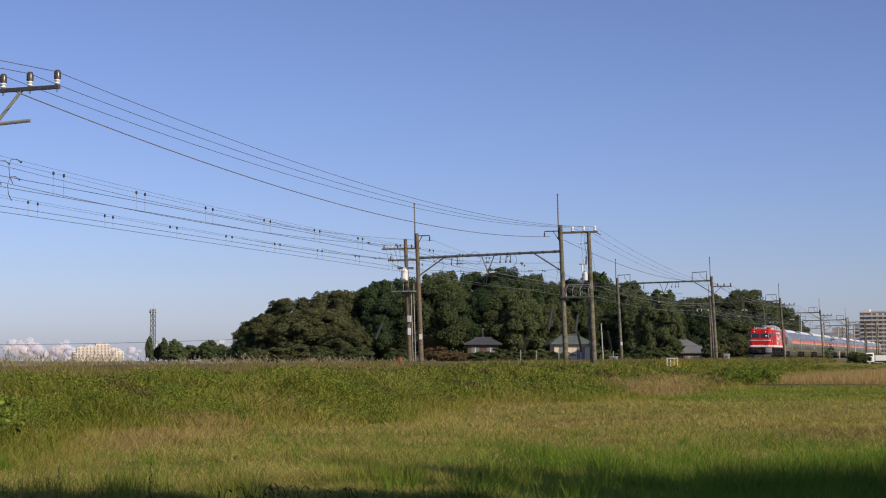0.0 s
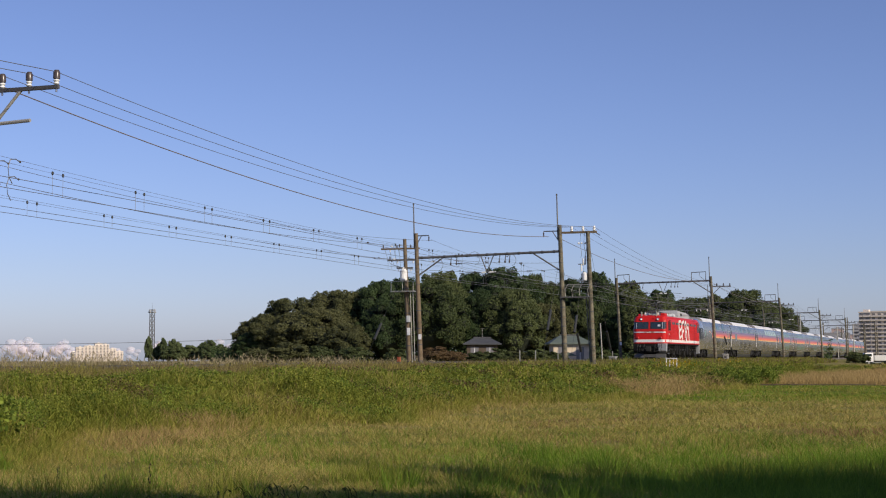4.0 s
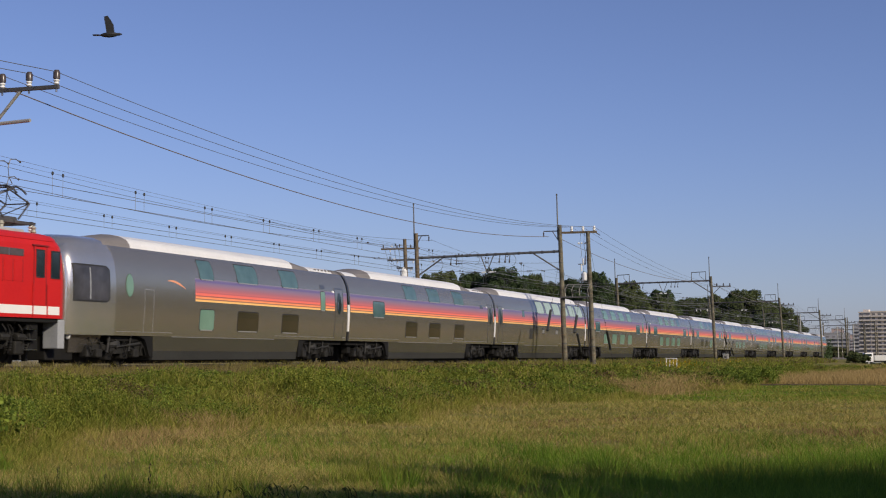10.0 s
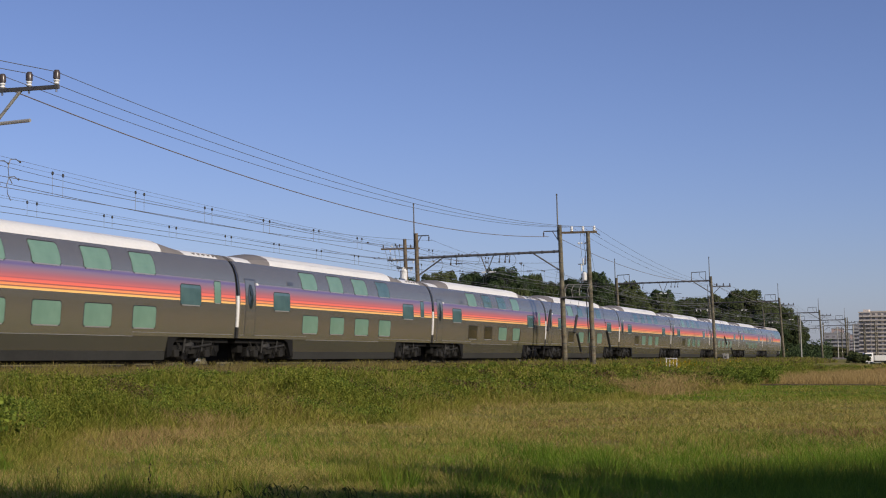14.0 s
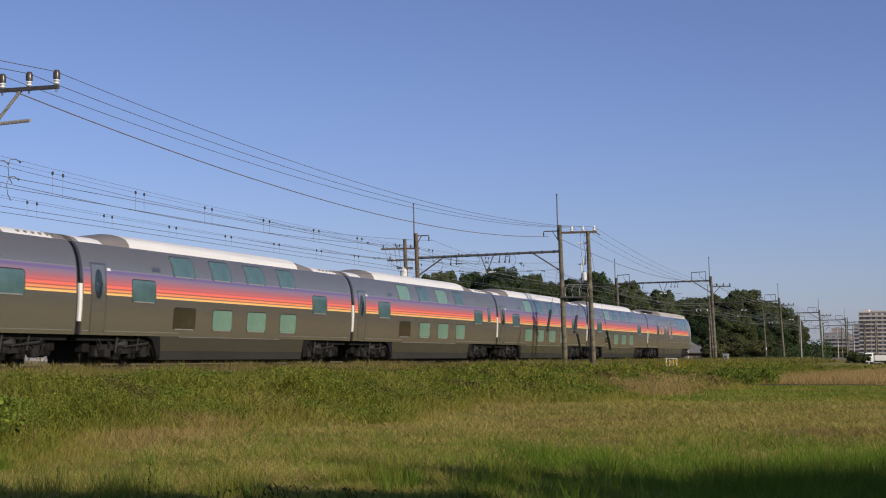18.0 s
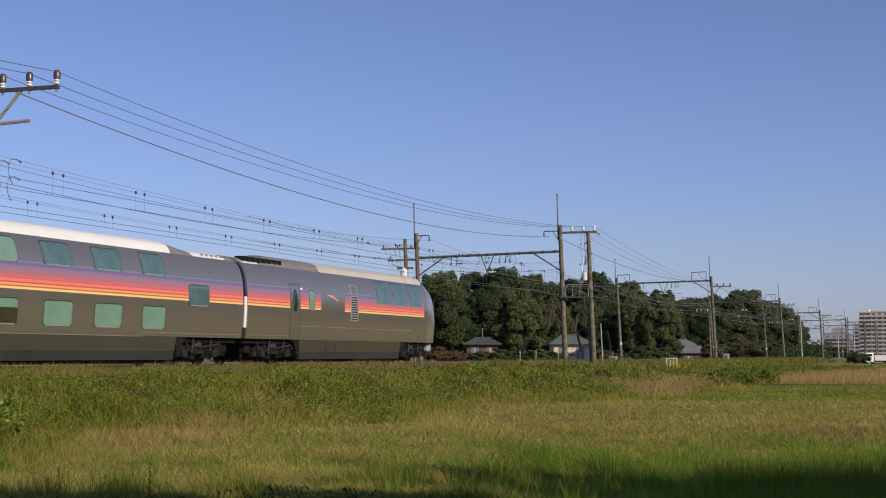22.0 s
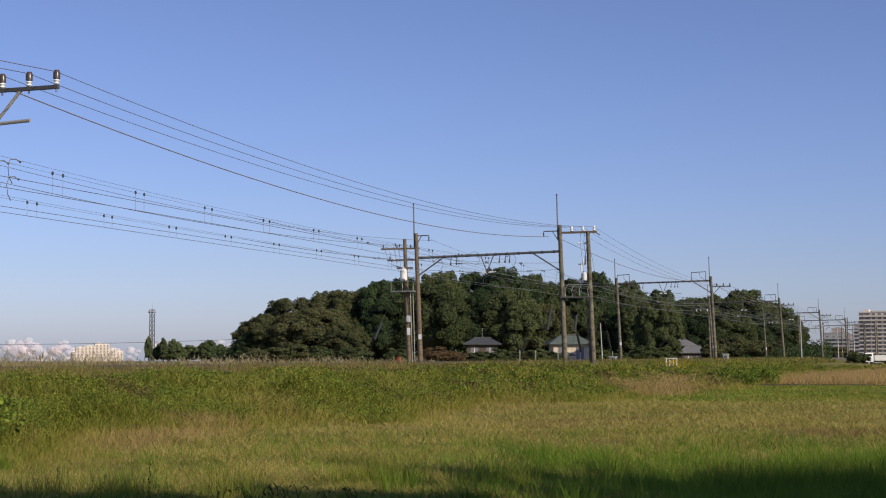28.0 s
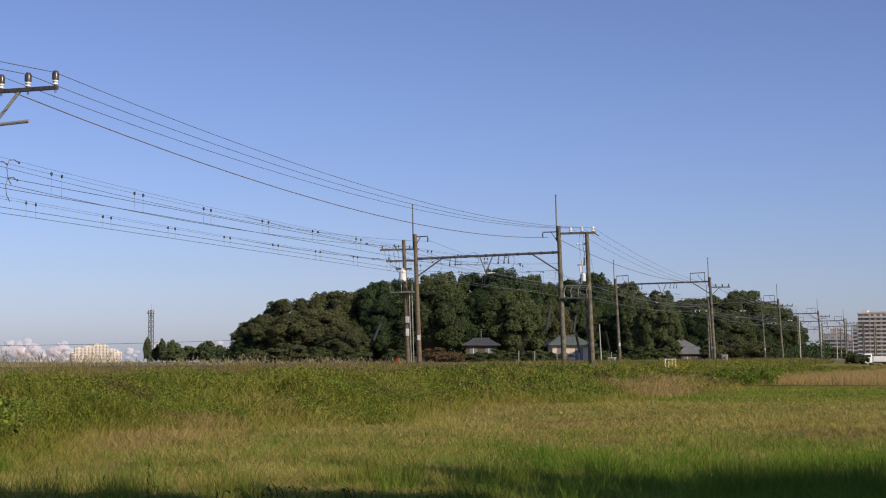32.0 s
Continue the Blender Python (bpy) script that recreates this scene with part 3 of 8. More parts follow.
def coach(kind):
    """A double-deck sleeping coach; local x from its front joint less 10.25."""
    h = 10.25
    name = {"front": "lounge_coach", "end": "observation_coach"}.get(kind, "dining_coach" if kind == "dining" else "sleeping_coach")
    t = new(name)
    a, b = 0.16 - h, 20.34 - h
    if kind == "front":
        a = 2.42 - h
    if kind == "end":
        b = 19.15 - h
    # side walls and ends
    bm = B()
    rings = []
    for x in (a, a + 0.03, b - 0.03, b):
        rings.append([(x, -side_y(z), z) for z in BODY_Z] + [(x, side_y(z), z) for z in BODY_Z[::-1]])
    loft(bm, rings)
    part("body", bm, M["silver"], t, "silver-grey painted body side", True)
    # skirt between the bogies
    s0, s1 = 4.75 - h, 15.75 - h
    bm = B()
    outer = lambda z: side_y(z) - 0.012
    ring_z = [0.5, 0.75, 0.965]
    rings = []
    for x in (s0, s1):
        rings.append([(x + (0.22 * (0.965 - z) * (1 if x == s0 else -1)), -outer(z), z) for z in ring_z] + [(x + (0.22 * (0.965 - z) * (1 if x == s0 else -1)), outer(z), z) for z in ring_z[::-1]])
    loft(bm, rings)
    sk = part("skirt", bm, M["skirt"], t, "grey lower side panel", True)
    bm = B()
    rings = []
    for x in (s0 + 0.1, s1 - 0.1):
        rings.append([(x, -outer(z) + 0.006, z) for z in (0.22, 0.36, 0.498)] + [(x, outer(z) - 0.006, z) for z in (0.498, 0.36, 0.22)])
    loft(bm, rings)
    part("skirt_edge", bm, M["skirt_low"], sk, "dark lower edge")
    bm = B()
    side_patch(bm, s0 + 1.2, s1 - 2.2, 0.955, 0.972, 0.004, 0.03, True, 1)
    part("trim_line", bm, M["door_edge"] if kind != "end" else M["skirt"], sk)
    if kind != "end":
        seams = ((a + 0.1, s0 + 1.2, 1.085), (s1 - 2.2, b - 0.1, 1.085))
    else:
        seams = ((s0 - 0.6, s1 + 1.2, 1.495), (a + 0.1, s0 - 1.0, 1.10))
    for x0, x1, z in seams:
        part("panel_seam", side_patch(B(), x0, x1, z, z + 0.013, 0.003, 0.03, True, 1), M["door_edge"], t)
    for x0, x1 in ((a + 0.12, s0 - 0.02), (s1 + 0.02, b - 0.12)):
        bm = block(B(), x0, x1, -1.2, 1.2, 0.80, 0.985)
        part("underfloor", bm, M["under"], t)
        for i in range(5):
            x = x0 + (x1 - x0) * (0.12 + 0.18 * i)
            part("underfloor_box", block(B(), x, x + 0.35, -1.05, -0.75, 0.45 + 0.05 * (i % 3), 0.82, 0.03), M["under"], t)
    # dark block added under the skirt to keep the underside black
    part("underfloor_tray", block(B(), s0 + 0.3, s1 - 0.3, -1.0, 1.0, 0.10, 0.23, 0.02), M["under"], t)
    # roof: raised middle, lower ends
    up = [(1.085, 3.70), (1.04, 3.84), (0.92, 3.99), (0.66, 4.10), (0.34, 4.165), (0.0, 4.19)]
    low = [(1.085, 3.70), (1.02, 3.77), (0.88, 3.86), (0.62, 3.93), (0.32, 3.97), (0.0, 3.985)]

    def ring(prof, x, lean=0.0):
        return [(x + lean * (4.19 - z), -y, z) for y, z in prof] + [(x + lean * (4.19 - z), y, z) for y, z in prof[-2::-1]] + [(x, 1.0, 3.66), (x, -1.0, 3.66)]
    r0, r1 = 1.75 - h, 17.3 - h
    if kind == "front":
        r0 = 2.25 - h
    if kind == "end":
        r1 = b - 0.03
    if kind == "dining":
        r0, r1 = 0.35 - h, 19.55 - h
    slope = 0.35 if kind == "dining" else 1.55
    part("roof", loft(B(), [ring(up, r0 + 1.55, 0), ring(up, r1 - slope if kind != "end" else 7.2 - h)]), M["roof"] if kind != "end" else M["roof_dark"], t, "pale raised roof" if kind != "end" else "sooty dark roof", True)
    if kind == "end":
        part("roof_rear", loft(B(), [ring(up, 7.2 - h), ring(up, r1)]), M["roof_beige"], t, "pale beige rear roof", True)
    part("roof_slope", loft(B(), [ring(low, r0), ring(up, r0 + 1.55)]), M["roof_dark"], t, "dark sloping roof plate", True)
    if kind != "front":
        cut = min(a + 0.3, r0 - 0.05)
        part("roof_end", loft(B(), [ring(low, cut), ring(low, r0)]), M["roof"], t, "pale lower roof", True)
        part("roof_hood", loft(B(), [ring(low, a + 0.02), ring(low, cut)]), M["roof_dark"], t, "", True)
    if kind != "end":
        part("roof_slope", loft(B(), [ring(up, r1 - slope), ring(low, r1)]), M["roof_dark"], t, "dark sloping roof plate", True)
        part("roof_end", loft(B(), [ring(low, r1), ring(low, max(b - 0.7, r1 + 0.05))]), M["roof"], t, "pale lower roof", True)
        part("roof_hood", loft(B(), [ring(low, max(b - 0.7, r1 + 0.05)), ring(low, b - 0.02)]), M["roof_dark"], t, "", True)
        bm = B()
        for i in range(6):
            block(bm, b - 2.3 + 0.35 * i, b - 2.2 + 0.35 * i, -1.0, -0.9, 3.76, 3.85, 0.01)
        part("roof_fittings", bm, M["roof_dark"], t)
    if kind == "end":
        for i in range(8):
            part("roof_louvre", block(B(), a + 0.35 + 0.42 * i, a + 0.65 + 0.42 * i, -1.07, -0.72, 3.80, 3.97, 0.02), M["under"], t, "dark roof louvre")
    # stripes
    spans = [(a + 0.03, b - 0.03)]
    if kind == "front":
        spans = [(7.37 - h, b - 0.03)]
    if kind == "end":
        spans = [(a + 0.03, 6.63 - h), (9.06 - h, 18.64 - h)]
    for x0, x1 in spans:
        for near in (True, False):
            part("stripe_band", side_patch(B(), x0, x1, 2.17, 2.95, 0.003, 0.03, near, 10), M["stripe"], t, "orange, red and purple dusk stripes")
    # windows, doors
    up_z, low_z, mid_z, slim_z = (2.93, 3.58), (1.22, 1.90), (2.03, 2.70), (2.16, 2.90)
    W = lambda u0, u1, zz, g: coach_window(t, u0 - h, u1 - h, *zz, g)
    if kind == "sleeper":
        for u0, u1 in ((5.5, 6.93), (8.17, 9.56), (10.76, 12.24), (13.48, 14.85)):
            W(u0, u1, up_z, "glass_blind")
            W(u0, u1, low_z, "glass_blind")
        W(2.9, 4.3, mid_z, "glass_teal")
        W(16.4, 17.78, mid_z, "glass_teal")
        W(18.75, 19.2, slim_z, "glass_blind")
        coach_door(t, 0.62 - h, 1.36 - h)
        coach_door(t, 0.62 - h, 1.36 - h, False)
        part("vent", side_patch(B(), 4.15 - h, 4.65 - h, 3.02, 3.16, 0.012), M["skirt"], t)
    elif kind == "dining":
        for u0, u1 in ((8.66, 10.11), (10.64, 12.05), (12.45, 13.98), (14.44, 15.88), (16.38, 17.77), (18.34, 19.73)):
            W(u0, u1, (2.90, 3.60), "glass_pale")
        W(5.35, 5.8, (2.62, 2.95), "glass_teal")
        louvre(t, 6.77 - h, 7.6 - h, 1.32, 1.98, 7)
        for u0 in (9.6, 12.75):
            ht = part("hatch", side_patch(B(), u0 - h, u0 + 0.55 - h, 1.70, 2.00, 0.010), M["rubber"], t, "small dark hatch with a pale cover")
            part("hatch_cover", side_patch(B(), u0 - h, u0 + 0.42 - h, 1.70, 1.92, 0.03, 0.02), M["door_edge"], ht)
        coach_door(t, 0.62 - h, 1.36 - h)
    elif kind == "second":
        for u0, u1 in ((6.78, 8.28), (9.96, 11.54), (13.7, 15.2)):
            W(u0, u1, up_z, "glass_teal")
            W(u0, u1, low_z, "glass_brown")
        W(2.72, 4.08, mid_z, "glass_teal")
        part("vent", side_patch(B(), 17.87 - h, 18.35 - h, 2.84, 3.04, 0.012), M["skirt"], t)
        coach_door(t, 19.25 - h, 20.05 - h)
    elif kind == "front":
        for u0, u1 in ((7.72, 8.71), (10.48, 12.1), (14.12, 15.56)):
            W(u0, u1, up_z, "glass_teal")
            W(u0, u1, low_z, "glass_blind" if u0 < 8 else "glass_brown")
        W(17.65, 18.08, slim_z, "glass_blind")
        coach_door(t, 19.1 - h, 19.87 - h)
        part("vent", side_patch(B(), 17.63 - h, 18.1 - h, 3.02, 3.18, 0.012), M["skirt"], t)
    elif kind == "end":
        for u0, u1 in ((12.7, 14.38), (14.65, 16.35), (16.76, 18.33)):
            W(u0, u1, (2.62, 3.60), "glass_teal")
        W(5.53, 6.02, slim_z, "glass_blind")
        coach_door(t, 3.8 - h, 4.6 - h)
        louvre(t, 9.68 - h, 10.5 - h, 1.80, 2.86, 10, "tall_vent")
        louvre(t, 9.75 - h, 10.45 - h, 2.92, 3.32, 4, "upper_vent")
        louvre(t, 7.1 - h, 7.5 - h, 0.55, 0.92, 5)
        louvre(t, 8.0 - h, 8.4 - h, 0.55, 0.92, 5)
    if kind in ("front", "end"):
        # swoosh mark: an arc
        bm = B()
        c0 = (5.55 if kind == "front" else 7.26) - h
        n = 10
        top, bot = [], []
        for i in range(n + 1):
            f_ = i / n
            z = 2.62 + 0.17 * math.sin(math.pi * (0.35 + 0.65 * f_)) - 0.06 * f_
            w = 0.008 + 0.030 * math.sin(math.pi * f_)
            top.append((c0 + 1.15 * f_, -side_y(z) - 0.006, z + w))
            bot.append((c0 + 1.15 * f_, -side_y(z) - 0.006, z - w))
        tv, bv = [bm.verts.new(p_) for p_ in top], [bm.verts.new(p_) for p_ in bot]
        for i in range(n):
            bm.faces.new((bv[i], bv[i + 1], tv[i + 1], tv[i]))
        part("mark", bm, M["orange_mark"], t, "small orange arc mark")
    # bogies, wells
    for u in (2.9, 17.6):
        coach_bogie(t, u - h)
    for x, d in ((4.75 - h, -1), (15.75 - h, 1)):
        for s_ in (-1, 1):
            y0, y1 = sorted((s_ * 1.24, s_ * 1.36))
            bm = prism(B(), [(x, 0.95), (x + d * 0.75, 0.95), (x + d * 0.45, 0.85), (x + d * 0.18, 0.34), (x - d * 0.03, 0.30)], y0, y1)
            part("skirt_end", bm, M["under"], t, "dark curved end of the skirt")
    # rear gangway and corner fairings
    if kind != "end":
        bm = B()
        rings = []
        for i in range(9):
            x = 20.34 - h + 0.04 * i
            k = 0.03 * (i % 2)
            rings.append([(x, -0.72 + k, 1.0), (x, 0.72 - k, 1.0), (x, 0.72 - k, 3.2), (x, 0.5, 3.42 - k), (x, -0.5, 3.42 - k), (x, -0.72 + k, 3.2)])
        loft(bm, rings)
        part("gangway", bm, M["rubber"], t, "black folding gangway bellows")
        for near in (True, False):
            part("corner_hood", side_patch(B(), b - 0.02, b + 0.10, 1.02, 3.70, -0.03, 0.12, near, 12), M["rubber"], t)
    if kind != "front":
        for near in (True, False):
            part("corner_strip", side_patch(B(), a - 0.15, a - 0.005, 1.36, 2.47, -0.02, 0.08, near, 6), M["white_panel"], t, "white vertical corner strip")
            part("corner_tube", side_patch(B(), a - 0.12, a - 0.005, 2.48, 3.70, -0.02, 0.10, near, 10), M["chrome_dark"], t)
            part("corner_foot", side_patch(B(), a - 0.12, a - 0.005, 0.98, 1.35, -0.03, 0.10, near, 3), M["rubber"], t)
    if kind == "front":
        rings = []
        for u, k, zt in ((2.42, 0.0, 3.72), (1.3, 0.003, 3.72), (0.7, 0.02, 3.70), (0.38, 0.06, 3.64), (0.16, 0.14, 3.52), (0.04, 0.30, 3.3)):
            zz = [0.97 + (zt - 0.97) * i / 12 for i in range(13)]
            sc = 2.75 / (zt - 0.97)
            rings.append([(u - h, -(side_y(0.97 + (z - 0.97) * sc) - k), z) for z in zz] + [(u - h, side_y(0.97 + (z - 0.97) * sc) - k, z) for z in zz[::-1]])
        e = part("cab_end", loft(B(), rings), M["silver_end"], t, "bright silver rounded coach end", True)
        rings = []
        top = [(1.085, 3.70), (0.95, 3.84), (0.70, 3.93), (0.4, 3.98), (0.0, 4.0)]
        for u, k, dz in ((2.3, 1, 0.0), (1.4, 1, -0.01), (0.85, 0.98, -0.04), (0.5, 0.94, -0.13), (0.25, 0.82, -0.30)):
            rings.append([(u - h, -y * k, z + dz * (1 if z > 3.71 else 1)) for y, z in top] + [(u - h, y * k, z + dz) for y, z in top[-2::-1]])
        part("end_roof", loft(B(), rings), M["silver_end"], t, "", True)
        bm = B()
        inset = lambda u: np.interp(u, [0.04, 0.16, 0.38, 0.7, 1.3, 2.42], [0.30, 0.14, 0.06, 0.02, 0.003, 0.0])
        def end_pane(us, z0, z1, off, cut):
            """A pane that follows the rounded end, with its two rear corners cut round."""
            pane = B()
            zs = [z0 + (z1 - z0) * k / 10 for k in range(11)]
            gv = []
            for i, u in enumerate(us):
                back = max(0.0, 1.0 - (us[-1] - u) / (2 * cut))
                trim = cut * back ** 2
                gv.append([pane.verts.new((u - h, -(side_y(z) - float(inset(u)) + off), z)) for z in [z0 + trim + (z1 - z0 - 2 * trim) * k / 10 for k in range(11)]])
            for p_, q_ in zip(gv, gv[1:]):
                for k in range(10):
                    pane.faces.new((p_[k], q_[k], q_[k + 1], p_[k + 1]))
            return pane
        bm = end_pane([0.26, 0.38, 0.5, 0.6, 0.7, 0.9, 1.1, 1.3, 1.5, 1.7, 1.8, 1.9, 1.97, 2.04, 2.09], 1.94, 3.05, 0.006, 0.12)
        part("window_frame", bm, M["rubber"], t)
        bm = end_pane([0.30, 0.38, 0.5, 0.6, 0.7, 0.9, 1.1, 1.3, 1.5, 1.7, 1.8, 1.88, 1.95, 2.0, 2.04], 1.99, 3.0, 0.012, 0.11)
        part("corner_window", bm, M["glass_lounge"], t, "large dark corner window")
        part("curtain_bar", side_patch(B(), 1.00 - h, 1.05 - h, 2.02, 2.96, 0.006, 0.03, True, 4), M["grey_paint"], t)
        for a0, b0, c0, e0 in ((4.10, 4.12, 1.08, 2.42), (4.66, 4.68, 1.08, 2.42), (4.10, 4.68, 2.42, 2.44)):
            part("door_seam", side_patch(B(), a0 - h, b0 - h, c0, e0, 0.003, 0.03, True, 4), M["door_edge"], t)
        bm = B()
        ring_ = []
        for k in range(20):
            an = k * math.tau / 20
            z = 2.52 + 0.36 * math.sin(an)
            ring_.append(bm.verts.new((3.2 - h + 0.22 * math.cos(an), -(side_y(z) + 0.012), z)))
        bm.faces.new(ring_)
        bmesh.ops.solidify(bm, geom=bm.faces[:], thickness=0.02)
        part("oval_window", bm, M["glass_blind"], t, "pale oval window")
        bm = B()
        lathe(bm, [(0.05, 0), (0.09, 0.02), (0.07, 0.05)], (0.3 - h, -1.15, 0.92), "x", 12)
        part("buffer_lamp", bm, M["porcelain"], t)
        bm = loft(B(), [[(0.55 - h, -1.0, 0.45), (1.9 - h, -1.0, 0.45), (1.9 - h, 1.0, 0.45), (0.55 - h, 1.0, 0.45)], [(0.3 - h, -1.22, 0.97), (2.0 - h, -1.22, 0.97), (2.0 - h, 1.22, 0.97), (0.3 - h, 1.22, 0.97)]])
        part("end_skirt", bm, M["skirt"], t)
        bm = block(B(), -0.1 - h, 0.7 - h, -0.7, 0.7, 0.98, 3.0, 0.05)
        part("gangway", bm, M["rubber"], t, "black gangway to the locomotive")
        # broad dark block added to close the view below the gangway
        part("draw_gear", block(B(), -0.5 - h, 0.9 - h, -0.95, 0.95, 0.22, 0.96, 0.04), M["under"], t, "dark block filling the gap at the coupling")
    if kind == "end":
        rings = []
        for u, k, zt in ((19.15, 0.0, 3.72), (19.55, 0.0, 3.70), (19.95, 0.02, 3.52), (20.25, 0.06, 3.33), (20.45, 0.14, 3.17), (20.56, 0.30, 2.95)):
            zz = [0.97 + (zt - 0.97) * i / 12 for i in range(13)]
            sc = 2.75 / (zt - 0.97)
            rings.append([(u - h, -(side_y(0.97 + (z - 0.97) * sc) - k), z) for z in zz] + [(u - h, side_y(0.97 + (z - 0.97) * sc) - k, z) for z in zz[::-1]])
        part("cab_end", loft(B(), rings), M["silver_end"], t, "pale silver raked coach end", True)
        rings = []
        for u, k, dz in ((19.1, 1, 0.0), (19.35, 0.99, -0.04), (19.75, 0.96, -0.20), (20.1, 0.9, -0.42), (20.35, 0.8, -0.62)):
            rings.append([(u - h, -y * k, z + dz) for y, z in up] + [(u - h, y * k, z + dz) for y, z in up[-2::-1]])
        part("end_roof", loft(B(), rings), M["silver_end"], t, "", True)
        bm = B()
        inset = lambda u: float(np.interp(u, [19.15, 19.55, 19.95, 20.25, 20.45, 20.56], [0.0, 0.0, 0.02, 0.06, 0.14, 0.30]))
        gv = [[bm.verts.new((u - h, -(side_y(z) - inset(u) + 0.010), z)) for z in [2.0 + c + (0.95 - 2 * c) * k / 6 for k in range(7)]] for u, c in ((20.22, 0.22), (20.26, 0.10), (20.32, 0.03), (20.40, 0.0), (20.50, 0.0))]
        for p_, q_ in zip(gv, gv[1:]):
            for k in range(6):
                bm.faces.new((p_[k], q_[k], q_[k + 1], p_[k + 1]))
        part("corner_window", bm, M["glass_lounge"], t, "corner of the rear window")
        bm = block(B(), 19.9 - h, 20.45 - h, -1.15, 1.15, 0.55, 0.97, 0.08)
        part("end_skirt", bm, M["grey_paint"], t)
        bm = block(B(), 20.4 - h, 20.9 - h, -0.15, 0.15, 0.75, 1.0, 0.05)
        part("coupler", bm, M["iron"], t)
    label = {"front": "silver lounge coach with a rounded bright end behind the locomotive", "second": "silver double-deck sleeping coach with dusk stripes and dark curtains",
             "dining": "silver dining coach with six large upper windows", "sleeper": "silver double-deck sleeping coach with two rows of square windows",
             "end": "silver observation coach with a raked rear end"}[kind]
    return tagged(t, label, "railway coach", "coaches of the train")


M["roof_beige"] = mat("beige_coach_roof", (0.42, 0.38, 0.32), (0.58, 0.53, 0.46), 0.5, 0.1, 0.9, 9, 0.05)
M["iron_pale"] = mat("dusty_grey_iron", (0.010, 0.010, 0.009), (0.036, 0.034, 0.030), 0.65, 0.1, 4, 30, 0.15)
M["orange_mark"] = mat("orange_mark_paint", (0.72, 0.30, 0.17), (0.78, 0.35, 0.20), 0.4, 0, 2, 10, 0.0)
M["chrome_dark"] = mat("dark_bright_metal", (0.16, 0.16, 0.16), (0.24, 0.24, 0.24), 0.2, 0.9, 3, 20, 0.02)


# ---- the locomotive; local x = distance from its rear joint + 8.7 ----
L0, L1 = -17.25 + 8.7, -0.22 + 8.7


def loco_front(y, z):
    """x of the front skin: upright below, raked above the window sills, rounded at the corners."""
    k = max(abs(y) - 1.08, 0.0)
    r_ = 0.37
    return L0 + 0.17 * max(z - 2.55, 0.0) + (r_ - math.sqrt(max(r_ * r_ - k * k, 0.0)))


def front_patch(bm, y0, y1, z0, z1, out=0.008, deep=0.04, steps=10):
    a = [[bm.verts.new((loco_front(y0 + (y1 - y0) * i / steps, z) - out, y0 + (y1 - y0) * i / steps, z)) for i in range(steps + 1)] for z in (z0, z1)]
    d = [[bm.verts.new((loco_front(y0 + (y1 - y0) * i / steps, z) - out + deep, y0 + (y1 - y0) * i / steps, z)) for i in range(steps + 1)] for z in (z0, z1)]
    for i in range(steps):
        bm.faces.new((a[0][i], a[0][i + 1], a[1][i + 1], a[1][i]))
        bm.faces.new((a[0][i], d[0][i], d[0][i + 1], a[0][i + 1]))
        bm.faces.new((a[1][i], a[1][i + 1], d[1][i + 1], d[1][i]))
    for i in (0, steps):
        bm.faces.new((a[0][i], a[1][i], d[1][i], d[0][i]))
    bmesh.ops.recalc_face_normals(bm, faces=bm.faces[:])
    return bm


def loco_side(bm, u0, u1, z0, z1, out=0.006, deep=0.04, near=True, bev=0.0):
    s_ = -1 if near else 1
    ya, yb = sorted((s_ * (1.45 + out), s_ * (1.45 + out - deep)))
    return block(bm, u0 + 8.7, u1 + 8.7, ya, yb, z0, z1, bev)


def stroke(bm, p0, p1, w, y0=-1.476, y1=-1.44):
    """A straight brush stroke in the plane of the side."""
    (a, b), (c, d) = p0, p1
    dx, dz = c - a, d - b
    n = math.hypot(dx, dz)
    nx, nz = -dz / n * w / 2, dx / n * w / 2
    ex, ez = dx / n * w * 0.15, dz / n * w * 0.15
    return prism(bm, [(a + nx - ex + 8.7, b + nz - ez), (a - nx - ex + 8.7, b - nz - ez), (c - nx + ex + 8.7, d - nz + ez), (c + nx * 0.8 + ex + 8.7, d + nz * 0.8 + ez)], y0, y1)


def ring_stroke(bm, cx, cz, rx, rz, w, lean=0.0, y0=-1.476):
    n = 22
    o, i_ = [], []
    for k in range(n):
        a = k * math.tau / n
        ca, sa = math.cos(a), math.sin(a)
        o.append(bm.verts.new((cx + (rx + w / 2) * ca - lean * sa + 8.7, y0, cz + (rz + w / 2) * sa)))
        i_.append(bm.verts.new((cx + (rx - w / 2) * ca - lean * sa + 8.7, y0, cz + (rz - w / 2) * sa)))
    for k in range(n):
        j = (k + 1) % n
        bm.faces.new((o[k], o[j], i_[j], i_[k]))
    return bm


